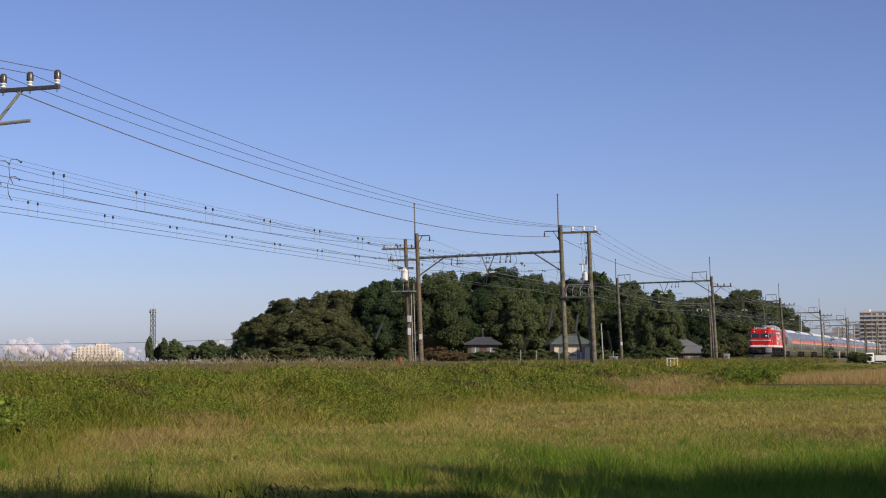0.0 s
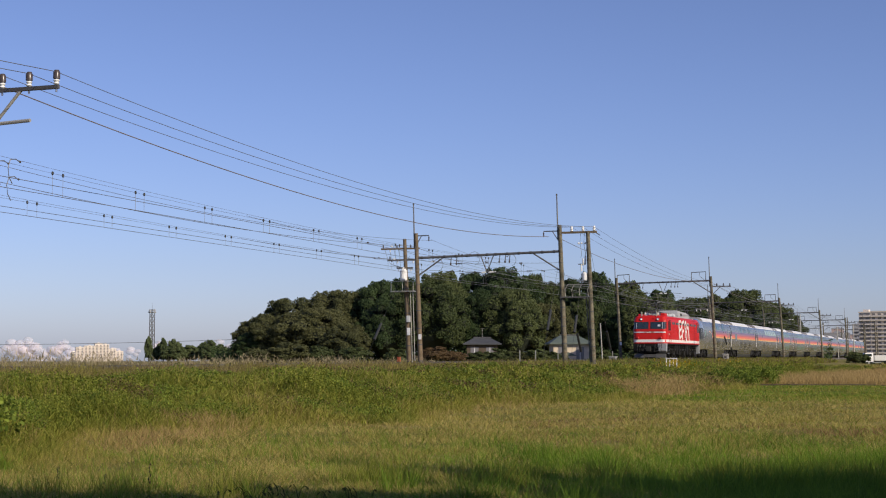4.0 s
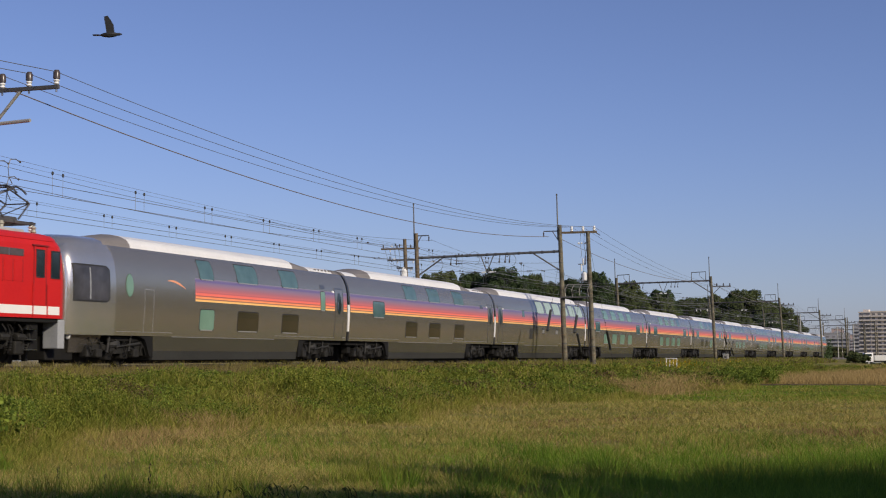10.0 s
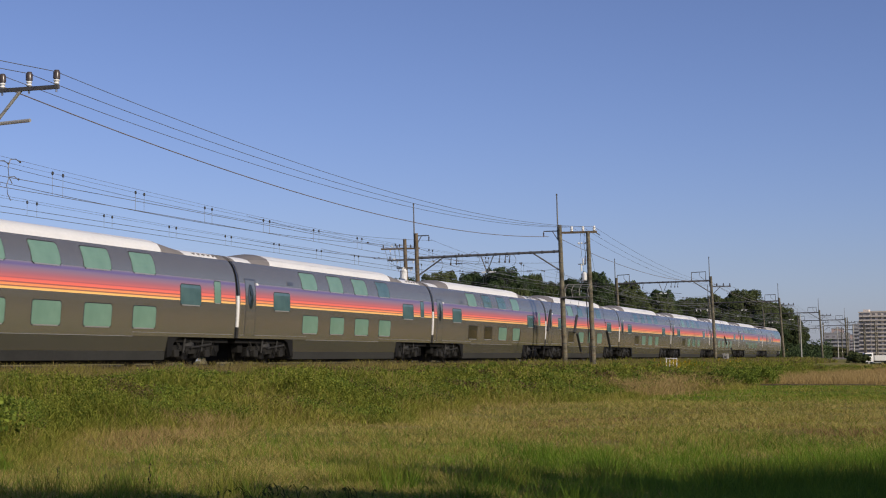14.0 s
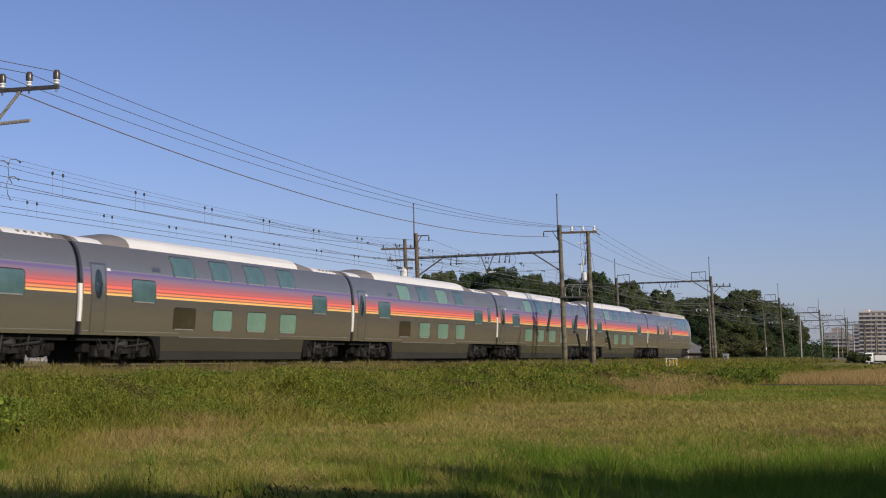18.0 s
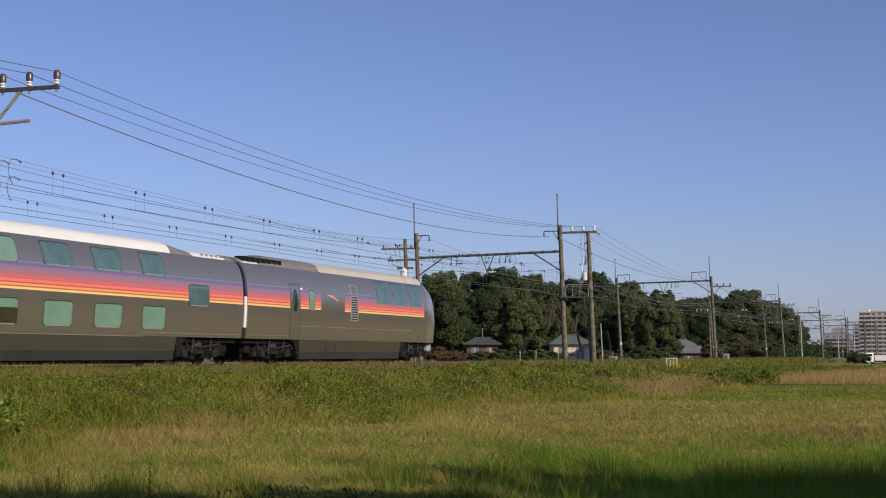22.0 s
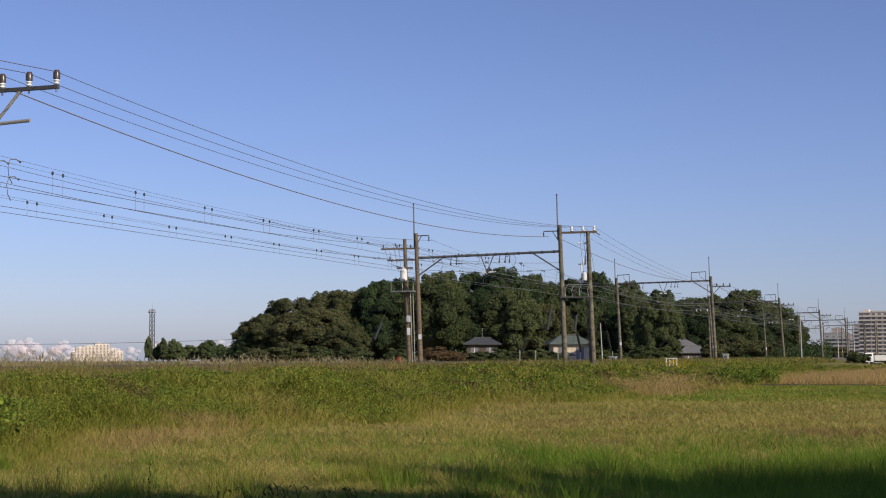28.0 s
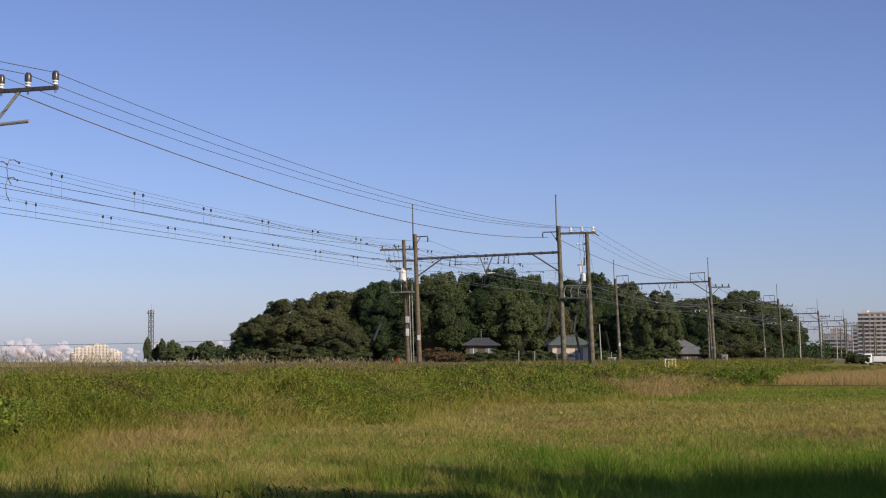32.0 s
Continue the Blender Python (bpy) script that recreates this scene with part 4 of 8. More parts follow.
def pantograph(t, x):
    """A raised diamond current collector."""
    bm = B()
    for y in (-0.55, 0.55):
        block(bm, x - 1.0, x + 1.0, y - 0.04, y + 0.04, 4.08, 4.16)
    for dx in (-0.8, 0.0, 0.8):
        block(bm, x + dx - 0.05, x + dx + 0.05, -0.62, 0.62, 4.08, 4.17)
    block(bm, x - 0.55, x + 0.55, -0.3, 0.3, 4.14, 4.30, 0.05)
    p = part("pantograph", bm, M["dark_steel"], t, "raised diamond-shaped pantograph")
    for dx in (-0.85, 0.85):
        for y in (-0.55, 0.55):
            bm = lathe(B(), [(0.06, 0), (0.10, 0.03), (0.06, 0.06), (0.10, 0.10), (0.06, 0.14), (0.10, 0.18), (0.05, 0.24)], (x + dx, y, 3.84), "z", 10)
            part("insulator", bm, M["porcelain"], p)
    top, knee = 5.10, 4.72
    for s_ in (-1, 1):
        for y0, y1 in ((-0.46, -0.40), (0.46, 0.40)):
            part("arm", rod(B(), (x + s_ * 0.35, y0, 4.22), (x + s_ * 0.95, y1, knee), 0.028, None, 6), M["dark_steel"], p)
            part("arm", rod(B(), (x + s_ * 0.95, y1, knee), (x - s_ * 0.12, y0 * 0.9, top - 0.04), 0.024, None, 6), M["dark_steel"], p)
        part("arm", rod(B(), (x + s_ * 0.95, -0.40, knee), (x + s_ * 0.95, 0.40, knee), 0.022, None, 6), M["dark_steel"], p)
        part("arm", rod(B(), (x + s_ * 0.95, -0.40, knee), (x + s_ * 0.35, 0.46, 4.22), 0.016, None, 5), M["dark_steel"], p)
        part("arm", rod(B(), (x + s_ * 0.95, 0.40, knee), (x - s_ * 0.12, -0.40, top - 0.04), 0.016, None, 5), M["dark_steel"], p)
    bm = B()
    for dx in (-0.22, 0.22):
        tube(bm, [(x + dx, -0.80, top - 0.20), (x + dx, -0.64, top - 0.05), (x + dx, -0.46, top + 0.03), (x + dx, 0.46, top + 0.03), (x + dx, 0.64, top - 0.05), (x + dx, 0.80, top - 0.20)], 0.028, 6)
    for y in (-0.4, 0.4):
        rod(bm, (x - 0.22, y, top), (x + 0.22, y, top), 0.02, None, 6)
    part("collector_head", bm, M["dark_steel"], p)


def loco_bogie(t, x):
    bm = B()
    for s_ in (-1, 1):
        ya, yb = sorted((s_ * 0.98, s_ * 1.14))
        prism(bm, [(x - 2.0, 0.72), (x - 1.2, 0.78), (x - 0.7, 0.55), (x + 0.7, 0.55), (x + 1.2, 0.78), (x + 2.0, 0.72), (x + 2.0, 0.90), (x + 0.9, 1.0), (x - 0.9, 1.0), (x - 2.0, 0.90)], ya, yb)
    block(bm, x - 0.3, x + 0.3, -1, 1, 0.5, 0.9, 0.03)
    b_ = part("bogie", bm, M["under"], t, "black two-axle locomotive bogie")
    for dx in (-1.2, 1.2):
        part("traction_motor", block(B(), x + dx - 0.62 + (0.35 if dx < 0 else -0.35), x + dx + 0.62 + (0.35 if dx < 0 else -0.35), -0.5, 0.5, 0.24, 1.0, 0.08), M["under"], b_)
        for k in (0, 3):
            part("brake_pipe", tube(B(), [(x + dx - 0.5 + 0.3 * k, -1.2, 1.3), (x + dx - 0.45 + 0.3 * k, -1.3, 1.0 - 0.05 * k), (x + dx - 0.6 + 0.33 * k, -1.28, 0.62), (x + dx - 0.5 + 0.3 * k, -1.15, 0.4)], 0.022, 5), M["iron"], b_)
    # dark block added along the middle, closing the view under the bogie
    part("brake_gear", block(B(), x - 2.1, x + 2.1, -0.44, 0.44, 0.12, 1.0, 0.03), M["under"], b_)
    for k in range(9):
        q = x - 1.9 + 0.46 * k + 0.17 * math.sin(7.1 * k + x)
        part("hose", tube(B(), [(q, -1.22, 1.28), (q + 0.08, -1.34, 1.05), (q + 0.16 * (k % 2), -1.32, 0.72), (q + 0.02, -1.22, 0.42 + 0.06 * (k % 3))], 0.02 + 0.008 * (k % 2), 5), M["under"], b_)
        if k % 2:
            part("reservoir", lathe(B(), [(0.08, 0), (0.11, 0.03), (0.11, 0.34), (0.08, 0.37)], (q - 0.1, -1.26, 0.86), "x", 8), M["iron"], b_)
    for dx in (-1.2, 1.2):
        wheelset(b_, x + dx, 0.56)
        for s_ in (-1, 1):
            bm = block(B(), x + dx - 0.22, x + dx + 0.22, *sorted((s_ * 1.02, s_ * 1.30)), 0.38, 0.76, 0.05)
            part("axle_box", bm, M["iron"], b_)
            for k in (-0.36, 0.36):
                bm = B()
                for i in range(6):
                    lathe(bm, [(0.08, 0), (0.11, 0.025), (0.08, 0.05)], (x + dx + k, s_ * 1.18, 0.48 + 0.07 * i), "z", 10)
                part("spring", bm, M["iron"], b_)
            bm = block(B(), x + dx - 0.75 * (1 if dx < 0 else -1) - 0.05, x + dx - 0.75 * (1 if dx < 0 else -1) + 0.05, *sorted((s_ * 0.85, s_ * 1.0)), 0.2, 0.75, 0.01)
            part("brake_block", bm, M["iron"], b_)
            part("sand_pipe", rod(B(), (x + dx, s_ * 1.24, 0.95), (x + dx + 0.1, s_ * 1.24, 0.25), 0.03, None, 6), M["iron"], b_)


def locomotive():
    t = new("locomotive")
    ys = [-1.45, -1.38, -1.28, -1.18, -1.08, -0.6, 0, 0.6, 1.08, 1.18, 1.28, 1.38, 1.45]
    rings = []
    for z in (1.40, 1.74, 2.2, 2.55, 2.9, 3.2, 3.42, 3.58):
        f_ = [(loco_front(y, z), y, z) for y in ys]
        r_ = [(-loco_front(y, z), y, z) for y in ys[::-1]]
        k = 0.06 if z > 3.5 else (0.015 if z > 3.3 else 0)
        rings.append([(x + (k if x < 0 else -k) * 1.5, y * (1 - k), z) for x, y, z in f_ + r_])
    part("body", loft(B(), rings), M["red"], t, "bright red painted body")
    # roof
    rr = []
    for k, z in ((0.955, 3.575), (0.93, 3.66), (0.86, 3.74), (0.70, 3.80), (0.3, 3.84)):
        f_ = [(loco_front(y, 3.58) + 0.1 + (1 - k) * 0.9, y * k, z) for y in ys]
        r_ = [(-loco_front(y, 3.58) - 0.1 - (1 - k) * 0.9, y * k, z) for y in ys[::-1]]
        rr.append(f_ + r_)
    part("cab_roof", loft(B(), rr), M["red"], t, "red roof edge", True)
    part("roof_deck", block(B(), -6.9, 6.9, -1.1, 1.1, 3.70, 3.86, 0.04), M["grey_roof"], t, "grey roof deck")
    for u0, u1, hgt, nm in ((-14.6, -13.1, 4.10, "roof_box"), (-12.9, -11.6, 3.98, "roof_box"), (-11.3, -10.1, 4.12, "roof_box"), (-3.9, -2.6, 3.98, "roof_box")):
        bm = B()
        u0, u1 = u0 + 8.7, u1 + 8.7
        loft(bm, [[(u0, -1.0, 3.80), (u1, -1.0, 3.80), (u1, 1.0, 3.80), (u0, 1.0, 3.80)], [(u0 + 0.12, -0.95, hgt - 0.1), (u1 - 0.25, -0.95, hgt - 0.1), (u1 - 0.25, 0.95, hgt - 0.1), (u0 + 0.12, 0.95, hgt - 0.1)],
                  [(u0 + 0.2, -0.8, hgt), (u1 - 0.35, -0.8, hgt), (u1 - 0.35, 0.8, hgt), (u0 + 0.2, 0.8, hgt)]])
        part(nm, bm, M["pale_grey"], t, "pale grey equipment cover on the roof")
    bm = B()
    loft(bm, [[(-1.0, -1.05, 3.8), (5.2, -1.05, 3.8), (5.2, 1.05, 3.8), (-1.0, 1.05, 3.8)], [(-0.65, -1.02, 4.22), (5.1, -1.02, 4.16), (5.1, 1.02, 4.16), (-0.65, 1.02, 4.22)],
              [(-0.1, -0.8, 4.46), (4.9, -0.8, 4.34), (4.9, 0.8, 4.34), (-0.1, 0.8, 4.46)]])
    v = part("roof_monitor", bm, M["grey_roof"], t, "tall grey ventilation housing on the roof")
    part("hatch", block(B(), 0.55, 1.15, -1.06, -0.98, 3.95, 4.2, 0.02), M["under"], v)
    for x, y, hh in ((-8.1, -0.55, 0.42), (-8.1, 0.75, 0.42), (-7.35, -0.9, 0.32), (-4.8, -0.95, 0.35), (-6.3, -0.95, 0.36), (6.1, -0.9, 0.34), (7.6, -0.9, 0.3)):
        bm = lathe(B(), [(0.05, 0), (0.085, 0.04), (0.055, hh * 0.3), (0.085, hh * 0.4), (0.055, hh * 0.65), (0.085, hh * 0.75), (0.04, hh)], (x, y, 3.72), "z", 10)
        part("roof_insulator", bm, M["beige"], t, "beige post insulator")
    bm = B()
    tube(bm, [(-7.6, -0.85, 4.05), (-6.2, -0.92, 4.08), (-4.8, -0.92, 4.08), (-3.0, -0.9, 4.12)], 0.02, 5)
    part("busbar", bm, M["dark_steel"], t)
    part("whistle_cover", block(B(), L0 + 1.0, L0 + 1.9, -1.2, -0.75, 3.6, 4.02, 0.08), M["red"], t, "red whistle cover on the cab roof")
    part("whistle_cover", block(B(), L0 + 1.0, L0 + 1.9, 0.75, 1.2, 3.6, 3.95, 0.08), M["red"], t, "red whistle cover on the cab roof")
    pantograph(t, -15.35 + 8.7)
    pantograph(t, -1.55 + 8.7)
    # white waistband, dark sole bar
    for near in (True, False):
        part("waistband", loco_side(B(), L0 - 8.7 + 0.36, L1 - 8.7 - 0.36, 1.50, 1.735, 0.005, 0.03, near), M["cream"], t, "cream white band")
    part("front_band", front_patch(B(), -1.44, 1.44, 1.50, 1.735, 0.006, 0.03, 24), M["cream"], t, "cream white band")
    part("sole_bar", block(B(), L0 + 0.35, L1 - 0.2, -1.40, 1.40, 1.28, 1.42, 0.02), M["under"], t)
    # front
    for y0, y1, z0, z1 in ((-1.40, -0.36, 2.30, 2.41), (0.42, 1.40, 2.30, 2.41)):
        part("front_stripe", front_patch(B(), y0, y1, z0, z1, 0.010, 0.03, 12), M["grey_white"], t, "silver-white stripe")
    part("number_board", front_patch(B(), -0.36, 0.42, 2.28, 2.43, 0.006, 0.03, 4), M["dark_red"], t, "dark number board with plain bars")
    bm = B()
    for i in range(6):
        front_patch(bm, -0.26 + 0.105 * i, -0.26 + 0.105 * i + 0.06, 2.31, 2.40, 0.012, 0.01, 1)
    part("number_bars", bm, M["cream"], t)
    for y0, y1 in ((-1.43, -0.08), (0.08, 1.43)):
        w = part("windscreen", front_patch(B(), y0, y1, 2.68, 3.20, 0.006, 0.03, 16), M["glass_dark"], t, "dark windscreen wrapped round the corner")
        bm = B()
        for a, b, c, d in ((y0, y1, 3.20, 3.25), (y0, y1, 2.63, 2.68), (y0, y0 + 0.05, 2.68, 3.20), (y1 - 0.05, y1, 2.68, 3.20)):
            front_patch(bm, a, b, c, d, 0.012, 0.03, 12 if b - a > 0.2 else 1)
        yc = -1.12 if y0 < -1 else 1.12
        part("windscreen_frame", bm, M["rubber"], w)
        part("glazing_bar", front_patch(B(), yc - 0.018, yc + 0.018, 2.68, 3.20, 0.014, 0.03, 1), M["grey_white"], w, "pale metal glazing bar")
        bm = B()
        yw = y0 + 0.55 if y0 < -1 else y0 + 0.55
        rod(bm, (loco_front(yw, 2.6) - 0.04, yw, 3.24), (loco_front(yw, 2.6) - 0.01, yw - 0.22, 2.85), 0.012, None, 5)
        part("wiper", bm, M["rubber"], w)
    part("shade", front_patch(B(), -0.95, -0.72, 2.85, 3.02, 0.009, 0.005, 2), M["white_panel"], t, "pale card behind the windscreen")
    for y in (-0.72, 0.72):
        bm = lathe(B(), [(0.10, 0.2), (0.115, 0.0), (0.115, -0.06), (0.08, -0.07)], (loco_front(y, 3.45) + 0.0, y, 3.47), "x", 14)
        hl = part("headlight", bm, M["chrome"], t, "round headlight with a faintly glowing lens")
        bm = lathe(B(), [(0.055, 0), (0.05, -0.01), (0.02, -0.02)], (loco_front(y, 3.45) - 0.07, y, 3.47), "x", 14)
        part("lens", bm, M["lamp"], hl)
    for y in (-1.0, 1.0):
        bm = lathe(B(), [(0.10, 0.05), (0.10, -0.10), (0.07, -0.13)], (loco_front(y, 1.88), y, 1.86), "x", 14)
        tl = part("tail_light", bm, M["red"], t, "red tail light")
        part("lens", lathe(B(), [(0.07, 0), (0.05, -0.02)], (loco_front(y, 1.88) - 0.13, y, 1.86), "x", 12), M["dark_red"], tl)
        bm = lathe(B(), [(0.05, 0), (0.05, 0.1)], (loco_front(y, 1.88) + 0.1, y * 0.55, 3.62), "z", 8)
        part("marker_horn", bm, M["red"], t)
    # front apron, steps, coupler, plough
    part("buffer_beam", block(B(), L0 + 0.05, L0 + 0.35, -1.30, 1.30, 1.05, 1.42, 0.03), M["under"], t)
    for y0, y1, m_ in ((-1.42, -0.72, "grey_paint"), (1.05, 1.42, "under")):
        bm = B()
        loft(bm, [[(L0 + 0.02, y0, 1.40), (L0 + 0.75, y0, 1.40), (L0 + 0.75, y1, 1.40), (L0 + 0.02, y1, 1.40)], [(L0 + 0.08, y0, 0.78), (L0 + 0.45, y0, 0.62), (L0 + 0.45, y1, 0.62), (L0 + 0.08, y1, 0.78)]])
        part("apron", bm, M[m_], t, "light grey apron under the cab" if y0 < 0 else "dark apron under the cab")
    bm = B()
    for y0, y1 in ((-1.35, -0.5), (0.5, 1.35)):
        prism(bm, [(L0 + 0.0, 0.18), (L0 + 0.5, 0.12), (L0 + 0.6, 0.45), (L0 + 0.2, 0.52)], y0, y1)
    block(bm, L0 + 0.1, L0 + 0.4, -0.6, 0.6, 0.2, 0.46, 0.03)
    part("plough", bm, M["plough"], t, "dark grey snow plough")
    bm = B()
    block(bm, L0 - 0.55, L0 + 0.3, -0.14, 0.14, 0.80, 1.06, 0.05)
    block(bm, L0 - 0.62, L0 - 0.38, -0.22, 0.20, 0.72, 1.12, 0.05)
    part("coupler", bm, M["iron_pale"], t, "knuckle coupler")
    part("valance", block(B(), L0 + 0.12, L0 + 0.3, -0.74, 1.06, 0.62, 1.06, 0.03), M["under"], t, "black valance behind the coupler")
    for y, z in ((-0.55, 1.0), (-0.42, 0.72), (0.35, 0.95), (0.62, 0.8), (0.85, 1.1)):
        part("air_cock", lathe(B(), [(0.05, 0), (0.07, -0.03), (0.07, -0.12), (0.03, -0.16)], (L0 + 0.12, y, z), "x", 8), M["iron_pale"], t, "dusty air pipe cock")
    part("side_bracket", loco_side(loco_side(B(), -8.45, -7.90, 1.86, 2.0, 0.035, 0.05), -8.26, -8.08, 1.66, 1.86, 0.035, 0.05), M["dull_red"], t, "small brownish-red bracket under the lettering")
    for y in (-1.05, -0.85, -0.5, 0.45, 0.8, 1.0):
        bm = tube(B(), [(L0 - 0.02, y, 1.3), (L0 - 0.14, y, 1.1), (L0 - 0.12, y + 0.04, 0.85), (L0 + 0.1, y + 0.06, 0.7)], 0.03, 6)
        part("brake_hose", bm, M["rubber"], t)
    for z in (0.50, 0.78, 1.06):
        for x in (L0 + 1.35, L1 - 1.85):
            part("step", block(B(), x, x + 0.5, -1.42, -1.18, z, z + 0.035), M["chrome"], t, "bright step tread under the cab door")
    # side
    for u0, u1 in ((-16.15, -15.80), (-15.56, -15.26), (-1.72, -1.36), (-1.0, -0.62)):
        win = part("cab_window", loco_side(B(), u0, u1, 2.55, 3.28, 0.012, 0.03, True, 0.008), M["glass_dark"], t, "tall narrow cab side window")
        bm = B()
        for a, b, c, d in ((u0 - 0.03, u1 + 0.03, 3.28, 3.31), (u0 - 0.03, u1 + 0.03, 2.52, 2.55), (u0 - 0.03, u0, 2.55, 3.28), (u1, u1 + 0.03, 2.55, 3.28)):
            loco_side(bm, a, b, c, d, 0.016, 0.03)
        part("window_frame", bm, M["rubber"], win)
    for u0, u1 in ((-15.66, -15.16), (-1.82, -1.26)):
        d = part("cab_door", loco_side(B(), u0, u1, 1.75, 3.38, 0.008, 0.03, True, 0.004), M["red"], t, "narrow red cab door")
        for u in (u0 - 0.06, u1 + 0.06):
            part("handrail", rod(B(), (u + 8.7, -1.475, 1.45), (u + 8.7, -1.475, 2.35), 0.016, None, 6), M["red"], d)
        bm = loco_side(B(), u0 - 0.03, u0, 1.75, 3.40, 0.012, 0.03)
        loco_side(bm, u1, u1 + 0.03, 1.75, 3.40, 0.012, 0.03)
        loco_side(bm, u0 - 0.1, u1 + 0.1, 3.40, 3.44, 0.03, 0.05)
        part("door_frame", bm, M["dark_red"], d)
    for i in range(7):
        u0 = -14.45 + 1.795 * i
        win = part("side_window", loco_side(B(), u0, u0 + 1.36, 3.07, 3.27, 0.010, 0.03, True, 0.008), M["glass_slot"], t, "narrow dark upper side window")
        part("mullion", loco_side(B(), u0 + 0.66, u0 + 0.70, 3.07, 3.27, 0.013, 0.02), M["steel"], win)
        bm = B()
        for k in range(3):
            loco_side(bm, u0 + 0.04 + 0.45 * k, u0 + 0.42 + 0.45 * k, 2.38, 2.98, 0.010, 0.02, True, 0.006)
        lp = part("louvre_panel", bm, M["red"], t, "red pressed ventilation panel")
        # dark red strips on the panel stand for the shade in its grooves
        for k in range(3):
            part("groove", loco_side(B(), u0 + 0.405 + 0.45 * k, u0 + 0.432 + 0.45 * k, 2.36, 2.98, 0.0115, 0.01), M["dark_red"], lp)
    # lettering
    bm = B()
    for a, b, w in (((-11.28, 3.30), (-10.95, 1.82), 0.30), ((-11.30, 3.36), (-10.40, 3.46), 0.24), ((-11.0, 2.55), (-10.15, 2.80), 0.24), ((-10.95, 1.88), (-10.0, 2.12), 0.26)):
        stroke(bm, a, b, w)
    lettering = [("E", bm)]
    bm = B()
    for a, b, w in (((-9.88, 3.24), (-9.50, 1.80), 0.30), ((-9.90, 3.22), (-8.92, 3.46), 0.26), ((-9.6, 2.42), (-8.85, 2.66), 0.24)):
        stroke(bm, a, b, w)
    lettering.append(("F", bm))
    bm = B()
    ring_stroke(bm, -8.0, 3.05, 0.36, 0.36, 0.26, 0.02)
    ring_stroke(bm, -7.78, 2.20, 0.42, 0.44, 0.28, 0.02)
    lettering.append(("8", bm))
    bm = B()
    for a, b, w in (((-6.62, 3.12), (-6.12, 1.78), 0.28), ((-7.10, 2.80), (-6.55, 3.08), 0.22), ((-6.72, 3.24), (-6.58, 3.32), 0.16)):
        stroke(bm, a, b, w)
    lettering.append(("1", bm))
    for ch, bm in lettering:
        part("letter", bm, M["cream"], t, "large cream painted character " + ch)
    part("maker_plate", loco_side(B(), -16.0, -15.85, 2.12, 2.3, 0.01), M["cream"], t)
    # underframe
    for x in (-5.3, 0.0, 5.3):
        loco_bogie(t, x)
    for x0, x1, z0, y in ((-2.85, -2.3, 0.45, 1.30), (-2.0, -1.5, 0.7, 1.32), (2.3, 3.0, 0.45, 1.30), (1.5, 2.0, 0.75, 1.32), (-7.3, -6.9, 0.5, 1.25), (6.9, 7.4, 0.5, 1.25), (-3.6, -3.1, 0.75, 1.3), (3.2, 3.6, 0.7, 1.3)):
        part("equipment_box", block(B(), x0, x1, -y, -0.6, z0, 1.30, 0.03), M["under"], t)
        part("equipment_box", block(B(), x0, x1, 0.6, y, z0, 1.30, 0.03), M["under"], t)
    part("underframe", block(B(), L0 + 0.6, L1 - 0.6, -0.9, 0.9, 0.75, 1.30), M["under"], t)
    part("rear_step", block(B(), L1 - 0.35, L1 - 0.02, -1.42, -0.9, 0.55, 1.38, 0.03), M["grey_paint"], t, "light grey apron under the cab")
    return tagged(t, "red electric locomotive with cream lettering and raised pantographs", "locomotive")


M["pale_grey"] = mat("pale_grey_cover", (0.55, 0.55, 0.54), (0.68, 0.68, 0.66), 0.5, 0.1, 1.5, 12, 0.05)
M["beige"] = mat("beige_porcelain", (0.27, 0.25, 0.19), (0.38, 0.35, 0.28), 0.4, 0, 6, 40, 0.02)
M["plough"] = mat("worn_grey_plough", (0.05, 0.05, 0.05), (0.12, 0.118, 0.11), 0.6, 0.2, 3, 24, 0.15)
M["dull_red"] = mat("dull_brownish_red_paint", (0.28, 0.022, 0.018), (0.36, 0.035, 0.026), 0.5, 0, 2, 20, 0.02)
M["grey_white"] = mat("silver_white_stripe", (0.55, 0.55, 0.55), (0.66, 0.66, 0.65), 0.4, 0.2, 2, 16, 0.02)
M["dark_red"] = mat("dark_red_paint", (0.16, 0.01, 0.01), (0.26, 0.02, 0.018), 0.5, 0, 2, 20, 0.02)
M["glass_slot"] = mat("dusty_dark_glass", (0.06, 0.045, 0.045), (0.11, 0.09, 0.09), 0.25, 0, 2, 12, 0.0)


GLASS = {"b": "glass_blind", "t": "glass_teal", "d": "glass_brown", "h": "glass_half"}
# curtains of the eight sleeping coaches: upper row, lower row, the slim window behind (- where there is none)
CURTAINS = {4: "bbbb bbbb b", 5: "bbbt bbbb t", 6: "bttb ddbb b", 7: "bttt dbbb -", 8: "tttt dbbb -", 9: "btbt dbbb t", 10: "bttt bbbb -", 11: "bttt hbbb -"}
RECURTAINED = {}


